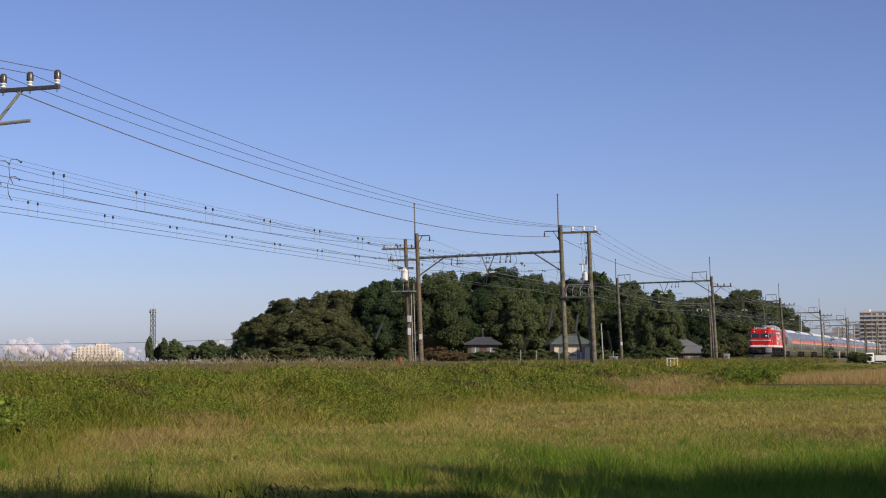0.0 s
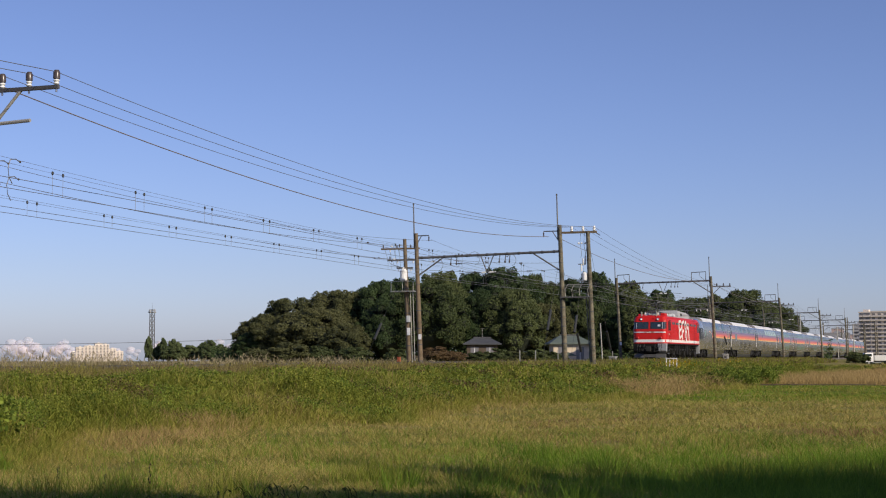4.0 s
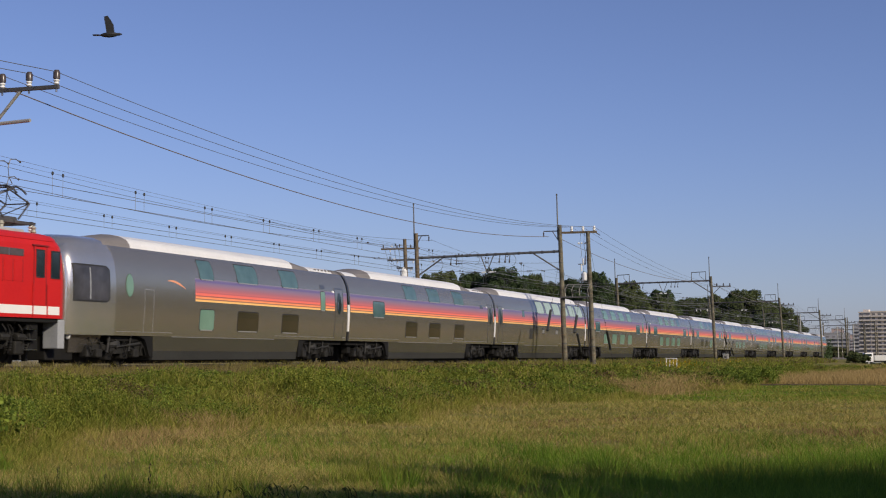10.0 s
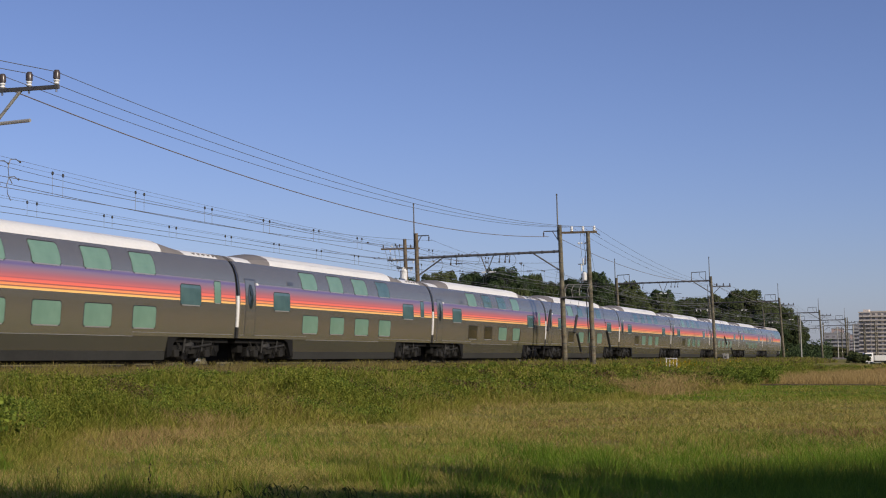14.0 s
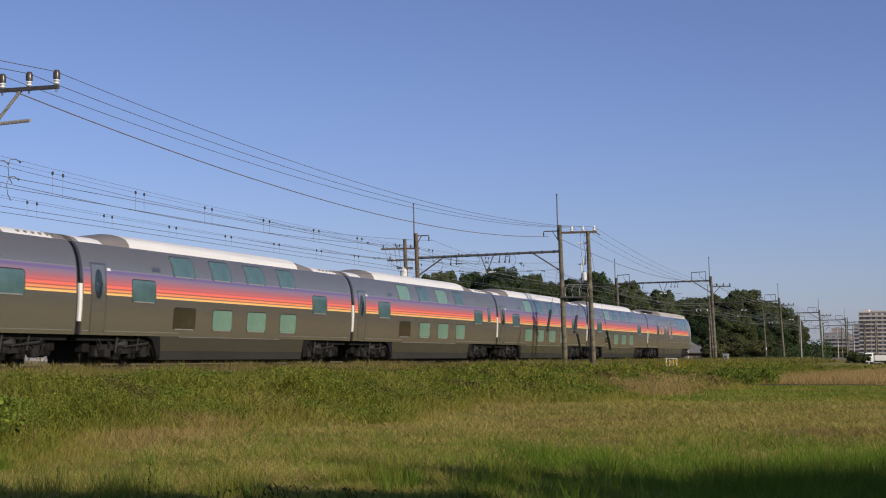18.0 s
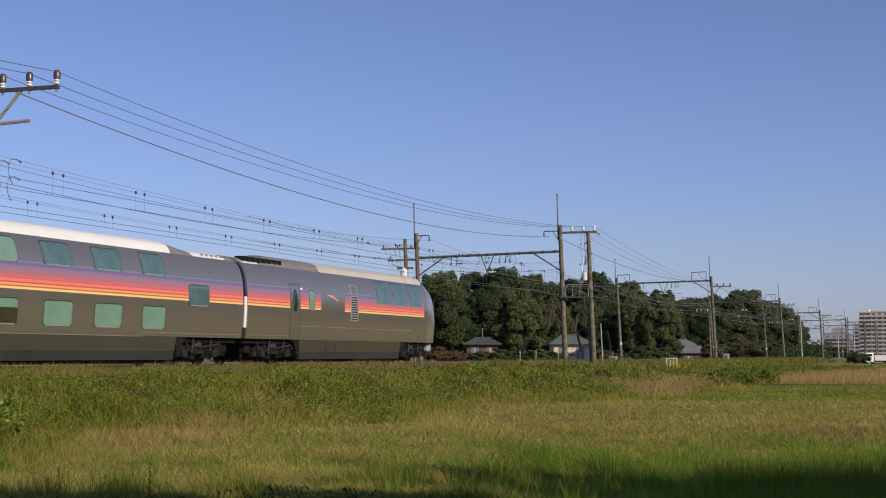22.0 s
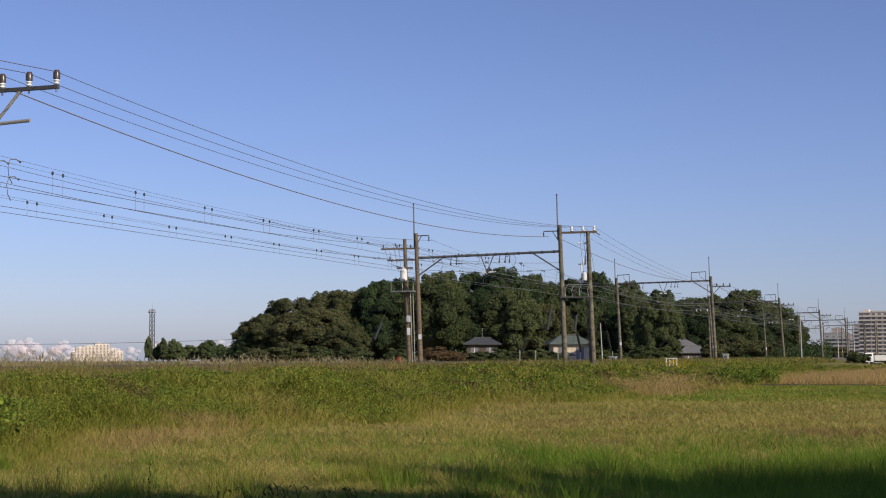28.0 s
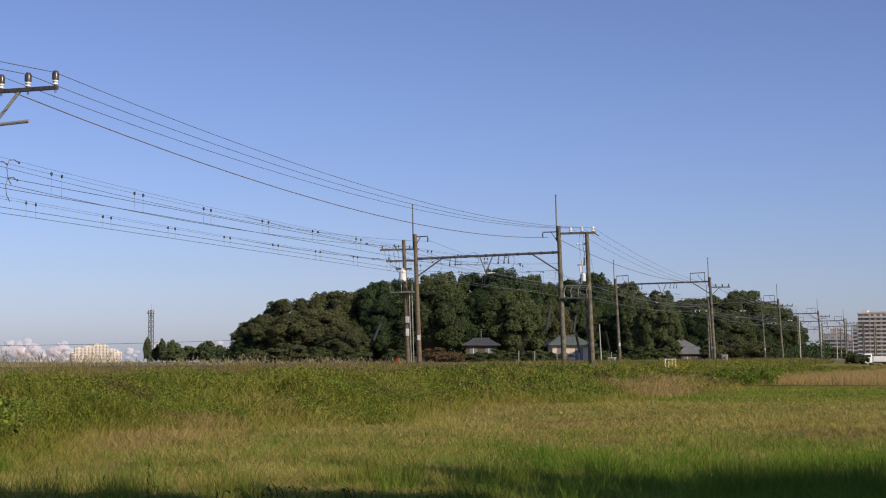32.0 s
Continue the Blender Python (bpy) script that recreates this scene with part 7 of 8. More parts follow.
    ok = rng.uniform(0, 1, 900) < np.clip(0.16 + 0.20 * r_, 0.10, 0.9) * np.clip((27.5 - f_) / 7.0, 0, 1)
    cx, cy, cd = cx[ok], cy[ok], cd[ok]
    tx, ty = clumps(rng, cx, cy, rng.integers(25, 90, len(cx)), rng.uniform(0.06, 0.20, len(cx)))
    ok = ty < weed_edge(tx)
    tx, ty = tx[ok], ty[ok]
    stuff("tall_tufts", blades(rng, tx, ty, rng.uniform(0.10, 0.34, len(tx)) * (0.6 + 0.7 * hum(tx, ty, 1.5, 2)), np.full(len(tx), 0.008), 0.75), "blade_green", "taller tufts of green grass", "grass")
    # rank grass standing at the edge of the shade
    cx, cy = np.array([far_at(r, d) for r, d in ((-1.0, 18.2), (-0.75, 18.0), (-0.55, 18.4), (0.35, 17.6), (0.75, 17.8), (1.9, 17.9), (3.3, 18.0), (3.55, 18.5), (3.8, 17.7), (4.6, 18.6), (4.9, 18.2), (5.3, 18.0), (-3.6, 16.7), (-2.4, 16.8), (-4.4, 16.7))]).T
    tx, ty = clumps(rng, cx, cy, np.full(len(cx), 260), np.full(len(cx), 0.20))
    stuff("rank_tufts", blades(rng, tx, ty, rng.uniform(0.14, 0.42, len(tx)), np.full(len(tx), 0.008), 0.6), "weed_blade", "tall rank grass at the edge of the shade", "grass")
    # the bank: rank grass all over, its tips at the height of the hummocks
    n = 360000
    wx = 9.0 * (150 / 9.0) ** rng.uniform(0, 1, n)
    e0 = weed_edge(wx)
    wy = e0 - 0.3 + (-3.9 - e0) * rng.uniform(0, 1, n)
    dd = np.hypot(wx - EYE[0], wy - EYE[1])
    top = weed_top(wx, wy)
    lng = np.minimum(rng.uniform(0.06, 0.22, n), top * 0.9 + 0.05)
    wz = ground_z(wx, wy) + np.clip(top * (1 - 0.75 * rng.uniform(0, 1, n) ** 1.8) - lng, -0.01, None)
    C = blades(rng, wx, wy, lng, np.maximum(0.009, dd * 0.00050) * rng.uniform(0.6, 1.5, n), 1.5, wz)
    tone = 0.6 * hum(wx, wy, 0.45, 7) + 0.4 * hum(wx, wy, 2.1, 2) + rng.normal(0, 0.17, n)
    stuff("bank_grass", C[(tone >= 0.40) & (tone < 0.74)], "weed_blade", "rank green grass covering the railway bank", "grass")
    stuff("bank_grass_dark", C[tone < 0.40], "weed_leaf", "deep green grass on the railway bank", "grass")
    stuff("bank_grass_dry", C[tone >= 0.74], "blade_olive", "yellowing grass on the railway bank", "grass")
    # leafy plants in drifts
    k = 14000
    cx = 10.0 * (140 / 10.0) ** rng.uniform(0, 1, k)
    e0 = weed_edge(cx)
    cf = rng.uniform(0.02, 0.95, k)
    cy = e0 + (-3.9 - e0) * cf
    drift = 0.6 * hum(cx, cy, 0.7, 3) + 0.4 * hum(cx, cy, 1.9, 6) + 0.22 * np.clip((21 - cx) / 4, 0, 1)
    ok = drift > 0.36
    cx, cy, drift = cx[ok], cy[ok], drift[ok]
    cr = rng.uniform(0.10, 0.26, len(cx)) * (0.7 + 0.7 * hum(cx, cy, 0.6, 4))
    cz = ground_z(cx, cy) + np.maximum(weed_top(cx, cy) * 0.95 - cr * 0.7, 0.06)
    P_ = leaf_cards(rng, np.stack([cx, cy, cz], 1), cr, 520000, 0.026, 1.0, 0.9)
    mid = P_.mean(1)
    by = np.clip(np.hypot(mid[:, 0], mid[:, 1] - EYE[1]) / 34.0, 0.8, 1.9)
    P_ = mid[:, None, :] + (P_ - mid[:, None, :]) * by[:, None, None]
    tone = hum(mid[:, 0], mid[:, 1], 0.9, 3) + 0.5 * (hum(mid[:, 0], mid[:, 1], 3.0, 5) - 0.5) + rng.normal(0, 0.12, len(mid))
    brown = rng.uniform(0, 1, len(mid)) < 0.55 * np.clip((hum(mid[:, 0], mid[:, 1], 1.4, 8) - 0.66) * 5, 0, 1)
    stuff("withered_weeds", P_[brown], "leaf_rust", "withered brown leaves among the weeds", "weeds")
    stuff("bank_weeds_dark", P_[~brown & (tone < 0.52)], "weed_dark", "dark green leafy weeds on the railway bank", "weeds")
    stuff("bank_weeds", P_[~brown & (tone >= 0.52)], "weed_leaf", "light green leafy weeds on the railway bank", "weeds")
    # big-leaved climbers over the weeds where the bank comes nearest
    cx = rng.uniform(17.5, 21.5, 60)
    cy = weed_edge(cx) + rng.uniform(0.3, 3.2, 60)
    cr = rng.uniform(0.12, 0.30, 60)
    stuff("broad_leaves", leaf_cards(rng, np.stack([cx, cy, ground_z(cx, cy) + weed_top(cx, cy) * 0.9], 1), cr, 1500, 0.048, 0.8, 0.8), "weed_dark", "broad green leaves of a climber over the weeds", "weeds")
    # dry stems leaning among the weeds, and tall grass along their foot
    k = 16000
    sx = 12.0 * (120 / 12.0) ** rng.uniform(0, 1, k)
    sy = weed_edge(sx) + (-4.0 - weed_edge(sx)) * rng.uniform(0, 1, k) ** 1.3
    ok = hum(sx, sy, 0.9, 5) > 0.5
    sx, sy = sx[ok], sy[ok]
    st = weed_top(sx, sy)
    stuff("dry_stems", blades(rng, sx, sy, st * rng.uniform(0.8, 1.35, len(sx)), np.maximum(0.006, 0.00030 * np.hypot(sx, sy - EYE[1])), 0.55), "straw", "dry tan stems among the weeds", "weeds")
    k = 16000
    sx = 14.0 * (75 / 14.0) ** rng.uniform(0, 1, k)
    sy = weed_edge(sx) + rng.normal(-0.15, 0.5, k)
    keep = hum(sx, sy, 0.8, 6) > 0.30
    sx, sy = sx[keep], sy[keep]
    stuff("edge_grass", blades(rng, sx, sy, rng.uniform(0.08, 0.32, len(sx)), np.maximum(0.006, 0.00030 * np.hypot(sx, sy - EYE[1])), 0.9), "blade_olive", "tall dry grass at the foot of the weeds", "grass")
    # a bushy dark mound where the weeds end at the standing grass
    cx, cy = rng.uniform(76.5, 84.0, 70), rng.uniform(-16.2, -13.4, 70)
    cr = rng.uniform(0.15, 0.34, 70)
    stuff("mound_weeds", leaf_cards(rng, np.stack([cx, cy, ground_z(cx, cy) + rng.uniform(0.1, 0.75, 70)], 1), cr, 9000, 0.055, 1.0, 0.9), "weed_dark", "bushy dark weeds at the corner of the plots", "weeds")
    # green growth that hides the ballast edge further along the line
    k = 70000
    sx = 52.0 * (230 / 52.0) ** rng.uniform(0, 1, k)
    sy = rng.uniform(-7.5, -3.0, k)
    sd = np.hypot(sx, sy - EYE[1])
    sh = rng.uniform(0.15, 0.62, k) * (0.55 + 0.6 * hum(sx, sy, 0.8, 2)) * np.clip((sx - 48.0) / 25.0, 0.3, 1.0)
    low = rng.uniform(0, 1, k) < 0.5
    sb = blades(rng, sx, sy, sh, np.maximum(0.014, sd * 0.00050), 0.8)
    stuff("lineside_weeds", sb[low], "weed_blade", "green weeds beside the track", "weeds")
    stuff("lineside_weeds_dry", sb[~low], "rank", "half-dry weeds beside the track", "weeds")
    # straw tufts along the edge of the weeds
    parts_ = []
    for cx, cy, sxx, syy, n, h in ((23.2, -12.5, 0.9, 0.40, 2400, 0.26), (21.4, -12.9, 0.7, 0.35, 1000, 0.20), (25.6, -12.0, 0.6, 0.4, 1100, 0.40), (60, -13.4, 2.2, 0.9, 3400, 0.72), (66, -13.6, 1.6, 0.9, 2200, 0.8), (72, -13.8, 1.6, 0.7, 900, 0.6),
                                   (35, -12.7, 3, 0.4, 700, 0.25), (44, -13.2, 3, 0.5, 700, 0.3)):
        px_, py_ = cx + rng.normal(0, sxx, n), cy + rng.normal(0, syy, n)
        parts_.append(blades(rng, px_, py_, rng.uniform(0.15, 1.0, n) ** 1.3 * h, np.full(n, 0.006 + 0.00016 * cx), 1.5))
    stuff("straw_tufts", np.concatenate(parts_), "straw", "bleached straw tufts at the edge of the weeds", "grass")
    # tan standing grass beyond the green plot, and its earth edge
    k = 330000
    gx = 76 * (210 / 76) ** rng.uniform(0, 1, k)
    gy = rng.uniform(-48, -12.5, k)
    fw, rt = field_axes(gx, gy)
    ok = (fw > 78.5) & (gy < -12.8 - 0.02 * (gx - 80))
    gx, gy = gx[ok], gy[ok]
    gh = rng.uniform(0.2, 0.62, len(gx)) * (0.7 + 0.5 * hum(gx, gy, 0.5, 1))
    stuff("standing_straw", blades(rng, gx, gy, gh, np.full(len(gx), 0.020), 0.9), "straw", "field of standing tan grass", "grass")
    # rank brown growth and plumed reeds beyond the far track
    k = 60000
    rx, ry = 26 * (150 / 26) ** rng.uniform(0, 1, k), rng.uniform(7.2, 11.5, k)
    rh = rng.uniform(0.08, 0.42, k) * (0.5 + 0.8 * hum(rx, ry, 1.1, 4))
    stuff("rank_growth", blades(rng, rx, ry, rh, np.maximum(0.016, rx * 0.0004), 0.5), "rank", "rank brown growth beyond the far track", "weeds")
    k = 9000
    rx, ry = 30 * (95 / 30) ** rng.uniform(0, 1, k), rng.uniform(7.4, 11.5, k)
    rh = rng.uniform(0.30, 0.80, k) * (0.45 + 0.75 * hum(rx, ry, 0.7, 2)) * np.interp(rx, [30, 46, 55, 95], [1.7, 1.45, 0.95, 0.8])
    top = blades(rng, rx, ry, rng.uniform(0.08, 0.2, k), np.full(k, 0.042), 1.1, ground_z(rx, ry) + rh)
    stuff("reed_plumes", np.concatenate([blades(rng, rx, ry, rh * 1.05, np.full(k, 0.010), 0.2), top]), "plume", "thin feathery reeds beyond the far track", "reeds")
    # brown growth over the near ballast edge
    k = 210000
    rx, ry = 12 * (190 / 12) ** rng.uniform(0, 1, k), rng.uniform(-5.0, -2.3, k)
    sh = np.where(rx < 60, 1.15, 1.0) * rng.uniform(0.10, 0.50, k) * (0.62 + 0.5 * hum(rx, ry, 1.7, 4))
    mix_ = rng.uniform(0, 1, k) + 0.5 * (hum(rx, ry, 0.6, 1) - 0.5) < 0.62
    bl = blades(rng, rx, ry, sh, np.maximum(0.012, rx * 0.0004), 0.9)
    stuff("shoulder_growth", bl[mix_], "rank", "low brown growth on the ballast shoulder", "weeds")
    stuff("shoulder_grass", bl[~mix_], "blade_olive", "half-dry grass on the ballast shoulder", "grass")
    # arching dark seed grass close to the observer
    n = 420
    ax, ay, ad = scatter(rng, n, 13.3, 15.6, 18)
    f_, r_ = field_axes(ax, ay)
    ok = (r_ < -0.6) & (rng.uniform(0, 1, n) < 0.7)
    ax, ay = ax[ok], ay[ok]
    n = len(ax)
    hgt, dirn = rng.uniform(0.10, 0.26, n), rng.uniform(0, math.tau, n)
    arc = []
    path = [(0.0, 0.0), (0.06, 0.5), (0.16, 0.85), (0.30, 1.0), (0.42, 0.96), (0.50, 0.86)]
    for (u0, z0), (u1, z1), wd in zip(path, path[1:], (0.005, 0.005, 0.005, 0.009, 0.010)):
        p0 = np.stack([ax + np.cos(dirn) * u0 * hgt, ay + np.sin(dirn) * u0 * hgt, ground_z(ax, ay) + z0 * hgt], 1)
        p1 = np.stack([ax + np.cos(dirn) * u1 * hgt, ay + np.sin(dirn) * u1 * hgt, ground_z(ax, ay) + z1 * hgt], 1)
        wv = np.array([math.sin(radians(90 + HEADING)), -math.cos(radians(90 + HEADING)), 0.25]) * wd
        arc.append(np.stack([p0 - wv, p0 + wv, p1 + wv, p1 - wv], 1))
    stuff("arching_grass", np.concatenate(arc), "rank_dark_leaf", "dark arching seed heads of grass", "grass")
    # undergrowth closing the wood near the ground
    k = 60000
    dd = rng.uniform(268, 300, k)
    aa = rng.uniform(-0.155, 0.26, k)
    ca, sa = math.cos(radians(90 + HEADING)), math.sin(radians(90 + HEADING))
    ux, uy = EYE[0] + dd * (ca + aa * sa), EYE[1] + dd * (sa - aa * ca)
    c = np.stack([ux, uy, ground_z(ux, uy) + 3.2 * rng.uniform(0, 1, k) ** 1.5 * (0.5 + 0.7 * hum(ux, uy, 0.35, 1))], 1)
    P_ = leaf_cards(rng, c, np.full(k, 0.2), k, 0.24, 1.0, 0.6)
    stuff("undergrowth", P_, "leaf_dark", "dark leafy undergrowth at the foot of the wood", "undergrowth")
    # goldenrod
    fl = []
    for cx, cy, n in ((88, -9.6, 90), (90, -9.0, 30), (112, -9, 14), (128, -8, 12), (72, -10.5, 8)):
        px_, py_ = cx + rng.normal(0, 1.2, n), cy + rng.normal(0, 0.6, n)
        pz = ground_z(px_, py_) + rng.uniform(0.45, 0.9, n)
        fl.append(blades(rng, px_, py_, rng.uniform(0.08, 0.2, n), np.full(n, 0.05), 0.8, pz))
    stuff("goldenrod", np.concatenate(fl), "leaf_yellow", "yellow goldenrod flowers on the bank", "flowers")


grow()


def dark_stalk(x, y, h):
    """A tall seeding weed standing over the grass."""
    t = new("seeding_weed")
    t.location = (x, y, float(ground_z(x, y)))
    part("stem", tube(B(), [(0, 0, 0), (0.01, 0.01, h * 0.5), (-0.005, 0.0, h)], 0.0022, 5), M["rank_dark"], t)
    for k in range(6):
        z = h * (0.45 + 0.1 * k)
        a = k * 2.4
        part("seed_head", lathe(B(), [(0.002, -0.016), (0.007, 0.0), (0.005, 0.010), (0.0015, 0.02)], (0.012 * math.cos(a), 0.012 * math.sin(a), z), "z", 6), M["rank_dark"], t)
    return tagged(t, "dark dry weed stalk with seed heads in the grass", "weed", "seeding weeds")


M["rank_dark"] = mat("dark_dry_weed", (0.02, 0.022, 0.010), (0.05, 0.05, 0.022), 0.8, 0, 9, 60, 0.1)
dark_stalk(14.5, -17.3, 0.40)
dark_stalk(15.6, -15.4, 0.24)
dark_stalk(15.2, -16.3, 0.22)


# ---- houses, distant buildings, small things ----
M["wall_cream"] = mat("cream_render_wall", (0.52, 0.43, 0.32), (0.62, 0.52, 0.40), 0.85, 0, 0.8, 14, 0.08)
M["roof_tile"] = mat("grey_roof_tiles", (0.035, 0.037, 0.04), (0.085, 0.087, 0.09), 0.7, 0, 1.0, 20, 0.3)
M["roof_slate"] = mat("weathered_grey_tiles", (0.10, 0.10, 0.105), (0.19, 0.19, 0.195), 0.7, 0, 1.0, 20, 0.3)
M["roof_green"] = mat("green_grey_roof", (0.07, 0.09, 0.075), (0.12, 0.145, 0.12), 0.6, 0, 1.0, 20, 0.3)
M["timber"] = mat("weathered_timber_wall", (0.06, 0.045, 0.03), (0.13, 0.095, 0.065), 0.85, 0, 1.0, 20, 0.2)
M["flat_wall"] = mat("pale_apartment_wall", (0.60, 0.53, 0.455), (0.73, 0.65, 0.565), 0.85, 0, 0.05, 0.5, 0.0)
M["flat_wall_grey"] = mat("grey_apartment_wall", (0.23, 0.23, 0.245), (0.32, 0.32, 0.335), 0.85, 0, 0.05, 0.5, 0.0)
M["flat_pink"] = mat("pinkish_apartment_wall", (0.36, 0.27, 0.25), (0.48, 0.37, 0.34), 0.85, 0, 0.05, 0.5, 0.0)
# lightened so that the panes carry the haze of the distance
M["far_glass"] = mat("distant_window_glass", (0.13, 0.125, 0.13), (0.21, 0.20, 0.205), 0.3, 0, 0.1, 1, 0.0)


def house(x, y, turn, w, d, eave, top, wall, roof, label, over=0.7, ridge=0.6):
    """A low hipped house with a veranda front. ridge: half its length."""
    t = new("house")
    t.matrix_basis = pose(x, y, float(ground_z(x, y)), 0, 0, turn)
    part("wall", block(B(), -w / 2, w / 2, -d / 2, d / 2, 0, eave), M[wall], t)
    bm = B()
    W, D, R = w / 2 + over, d / 2 + over, ridge
    loft(bm, [[(-W, -D, eave - 0.05), (W, -D, eave - 0.05), (W, D, eave - 0.05), (-W, D, eave - 0.05)], [(-W, -D, eave + 0.12), (W, -D, eave + 0.12), (W, D, eave + 0.12), (-W, D, eave + 0.12)],
              [(-R, -0.15, top), (R, -0.15, top), (R, 0.15, top), (-R, 0.15, top)]])
    rf = part("roof", bm, M[roof], t)
    part("ridge", block(B(), -R - 0.1, R + 0.1, -0.2, 0.2, top - 0.05, top + 0.18, 0.04), M["roof_tile"], rf)
    n = max(int(w // 2.2), 2)
    for i in range(n):
        cx = -w / 2 + w * (i + 0.5) / n
        win = part("window", block(B(), cx - 0.65, cx + 0.65, -d / 2 - 0.03, -d / 2 + 0.05, 0.9, eave - 0.45), M["far_glass"], t)
        part("window_frame", block(B(), cx - 0.04, cx + 0.04, -d / 2 - 0.05, -d / 2, 0.9, eave - 0.45), M["white_panel"], win)
        part("sill", block(B(), cx - 0.75, cx + 0.75, -d / 2 - 0.1, -d / 2, 0.8, 0.9), M["white_panel"], win)
    return tagged(t, label, "house")


house(233.3, 49.2, -72, 5.0, 4.0, 3.35, 4.4, "timber", "roof_tile", "low dark timber house with a grey tiled roof", 0.65, 1.35)
h2 = house(238.0, 35.8, -66, 5.8, 4.4, 3.4, 4.8, "wall_cream", "roof_green", "cream-walled house with a green-grey hip roof", 0.7, 1.5)
part("porch", block(B(), -2.4, 0.6, -3.6, -2.5, 0, 1.5, 0.05), M["wall_cream"], h2, "low cream porch wall")
part("porch_roof", prism(B(), [(-2.6, 1.5), (-0.9, 2.15), (0.8, 1.5)], -3.7, -2.3), M["roof_green"], h2, "small gabled porch roof")
house(239.9, 18.7, -70, 5.0, 4.2, 3.1, 4.75, "timber", "roof_slate", "old house with a grey tiled hip roof before the trees", 0.6, 0.7)
house(238.4, 15.6, -70, 3.8, 2.6, 1.95, 3.05, "timber", "roof_slate", "low wing with a sloping grey roof beside the old house", 0.5, 1.2)


def aerial(x, y, z):
    t = new("aerial")
    t.location = (x, y, z)
    part("mast", rod(B(), (0, 0, 0), (0, 0, 1.5), 0.03, None, 6), M["galv"], t)
    part("boom", rod(B(), (-0.4, 0, 1.45), (0.4, 0, 1.45), 0.02, None, 5), M["galv"], t)
    for dx in (-0.3, 0.0, 0.3):
        part("rib", rod(B(), (dx, -0.3, 1.45), (dx, 0.3, 1.45), 0.012, None, 4), M["galv"], t)
    return tagged(t, "thin grey roof-top television aerial", "aerial")


aerial(233.3, 49.2, 4.5)


def apartment(x, y, turn, blocks, floors_h, wall, label, bays=4.2):
    """Distant flats: blocks of (x0, x1, depth, height), each storey with balconies and windows."""
    t = new("apartment_building")
    low = float(ground_z(x, y))
    t.matrix_basis = pose(x, y, low, 0, 0, turn)
    for x0, x1, dep, hgt, side in blocks:
        hgt -= low
        bl = part("wall", block(B(), x0, x1, 0, dep, 0, hgt), M[side], t)
        part("parapet", block(B(), x0 - 0.3, x1 + 0.3, -0.3, dep + 0.3, hgt, hgt + 0.9), M[wall], bl)
        fl = int(hgt // floors_h)
        n = max(int((x1 - x0) / bays), 1)
        for f_ in range(1, fl):
            z = f_ * floors_h
            part("balcony", block(B(), x0 + 0.2, x1 - 0.2, -1.4, -0.02, z, z + 1.15), M[wall], bl)
            for k in range(n):
                cx = x0 + (x1 - x0) * (k + 0.5) / n
                part("window", block(B(), cx - bays * 0.29, cx + bays * 0.29, -0.08, 0.05, z + 1.15, z + floors_h - 0.3), M["far_glass"], bl)
        part("roof_tank", block(B(), (x0 + x1) / 2 - 2, (x0 + x1) / 2 + 2, dep * 0.3, dep * 0.7, hgt, hgt + 2.6), M[wall], bl)
    return tagged(t, label, "apartment building")


apartment(2602, 1619, 32 - 90 + 8, [(-51, -43, 12, 8.0, "flat_wall_grey"), (-43, -27, 12, 17.5, "flat_wall"), (-27, -6, 14, 20.5, "flat_wall"), (-6, 9, 14, 25.0, "flat_wall"), (9, 22, 16, 23.0, "flat_wall"), (22, 36, 12, 14.5, "flat_wall"), (36, 50, 12, 9.5, "flat_wall")], 3.0, "flat_wall", "distant stepped block of pale flats on the horizon", 5.5)
apartment(1145, 33, 3 - 90 - 12, [(-17, -8.5, 14, 33.0, "flat_wall_grey"), (-8.5, 26, 16, 33.5, "flat_wall")], 3.0, "flat_wall", "tall block of pale flats with grey end wall")
apartment(1548, 91, -86, [(-12, 0, 12, 28.0, "flat_pink"), (3, 22, 12, 22.0, "flat_pink")], 3.0, "flat_wall_grey", "distant pinkish block of flats beyond the pole line")
apartment(1238, 69, -86, [(-14, 6, 12, 19.0, "flat_wall_grey"), (8, 20, 12, 26.0, "flat_wall_grey")], 3.0, "flat_wall_grey", "grey block of flats beyond the pole line")


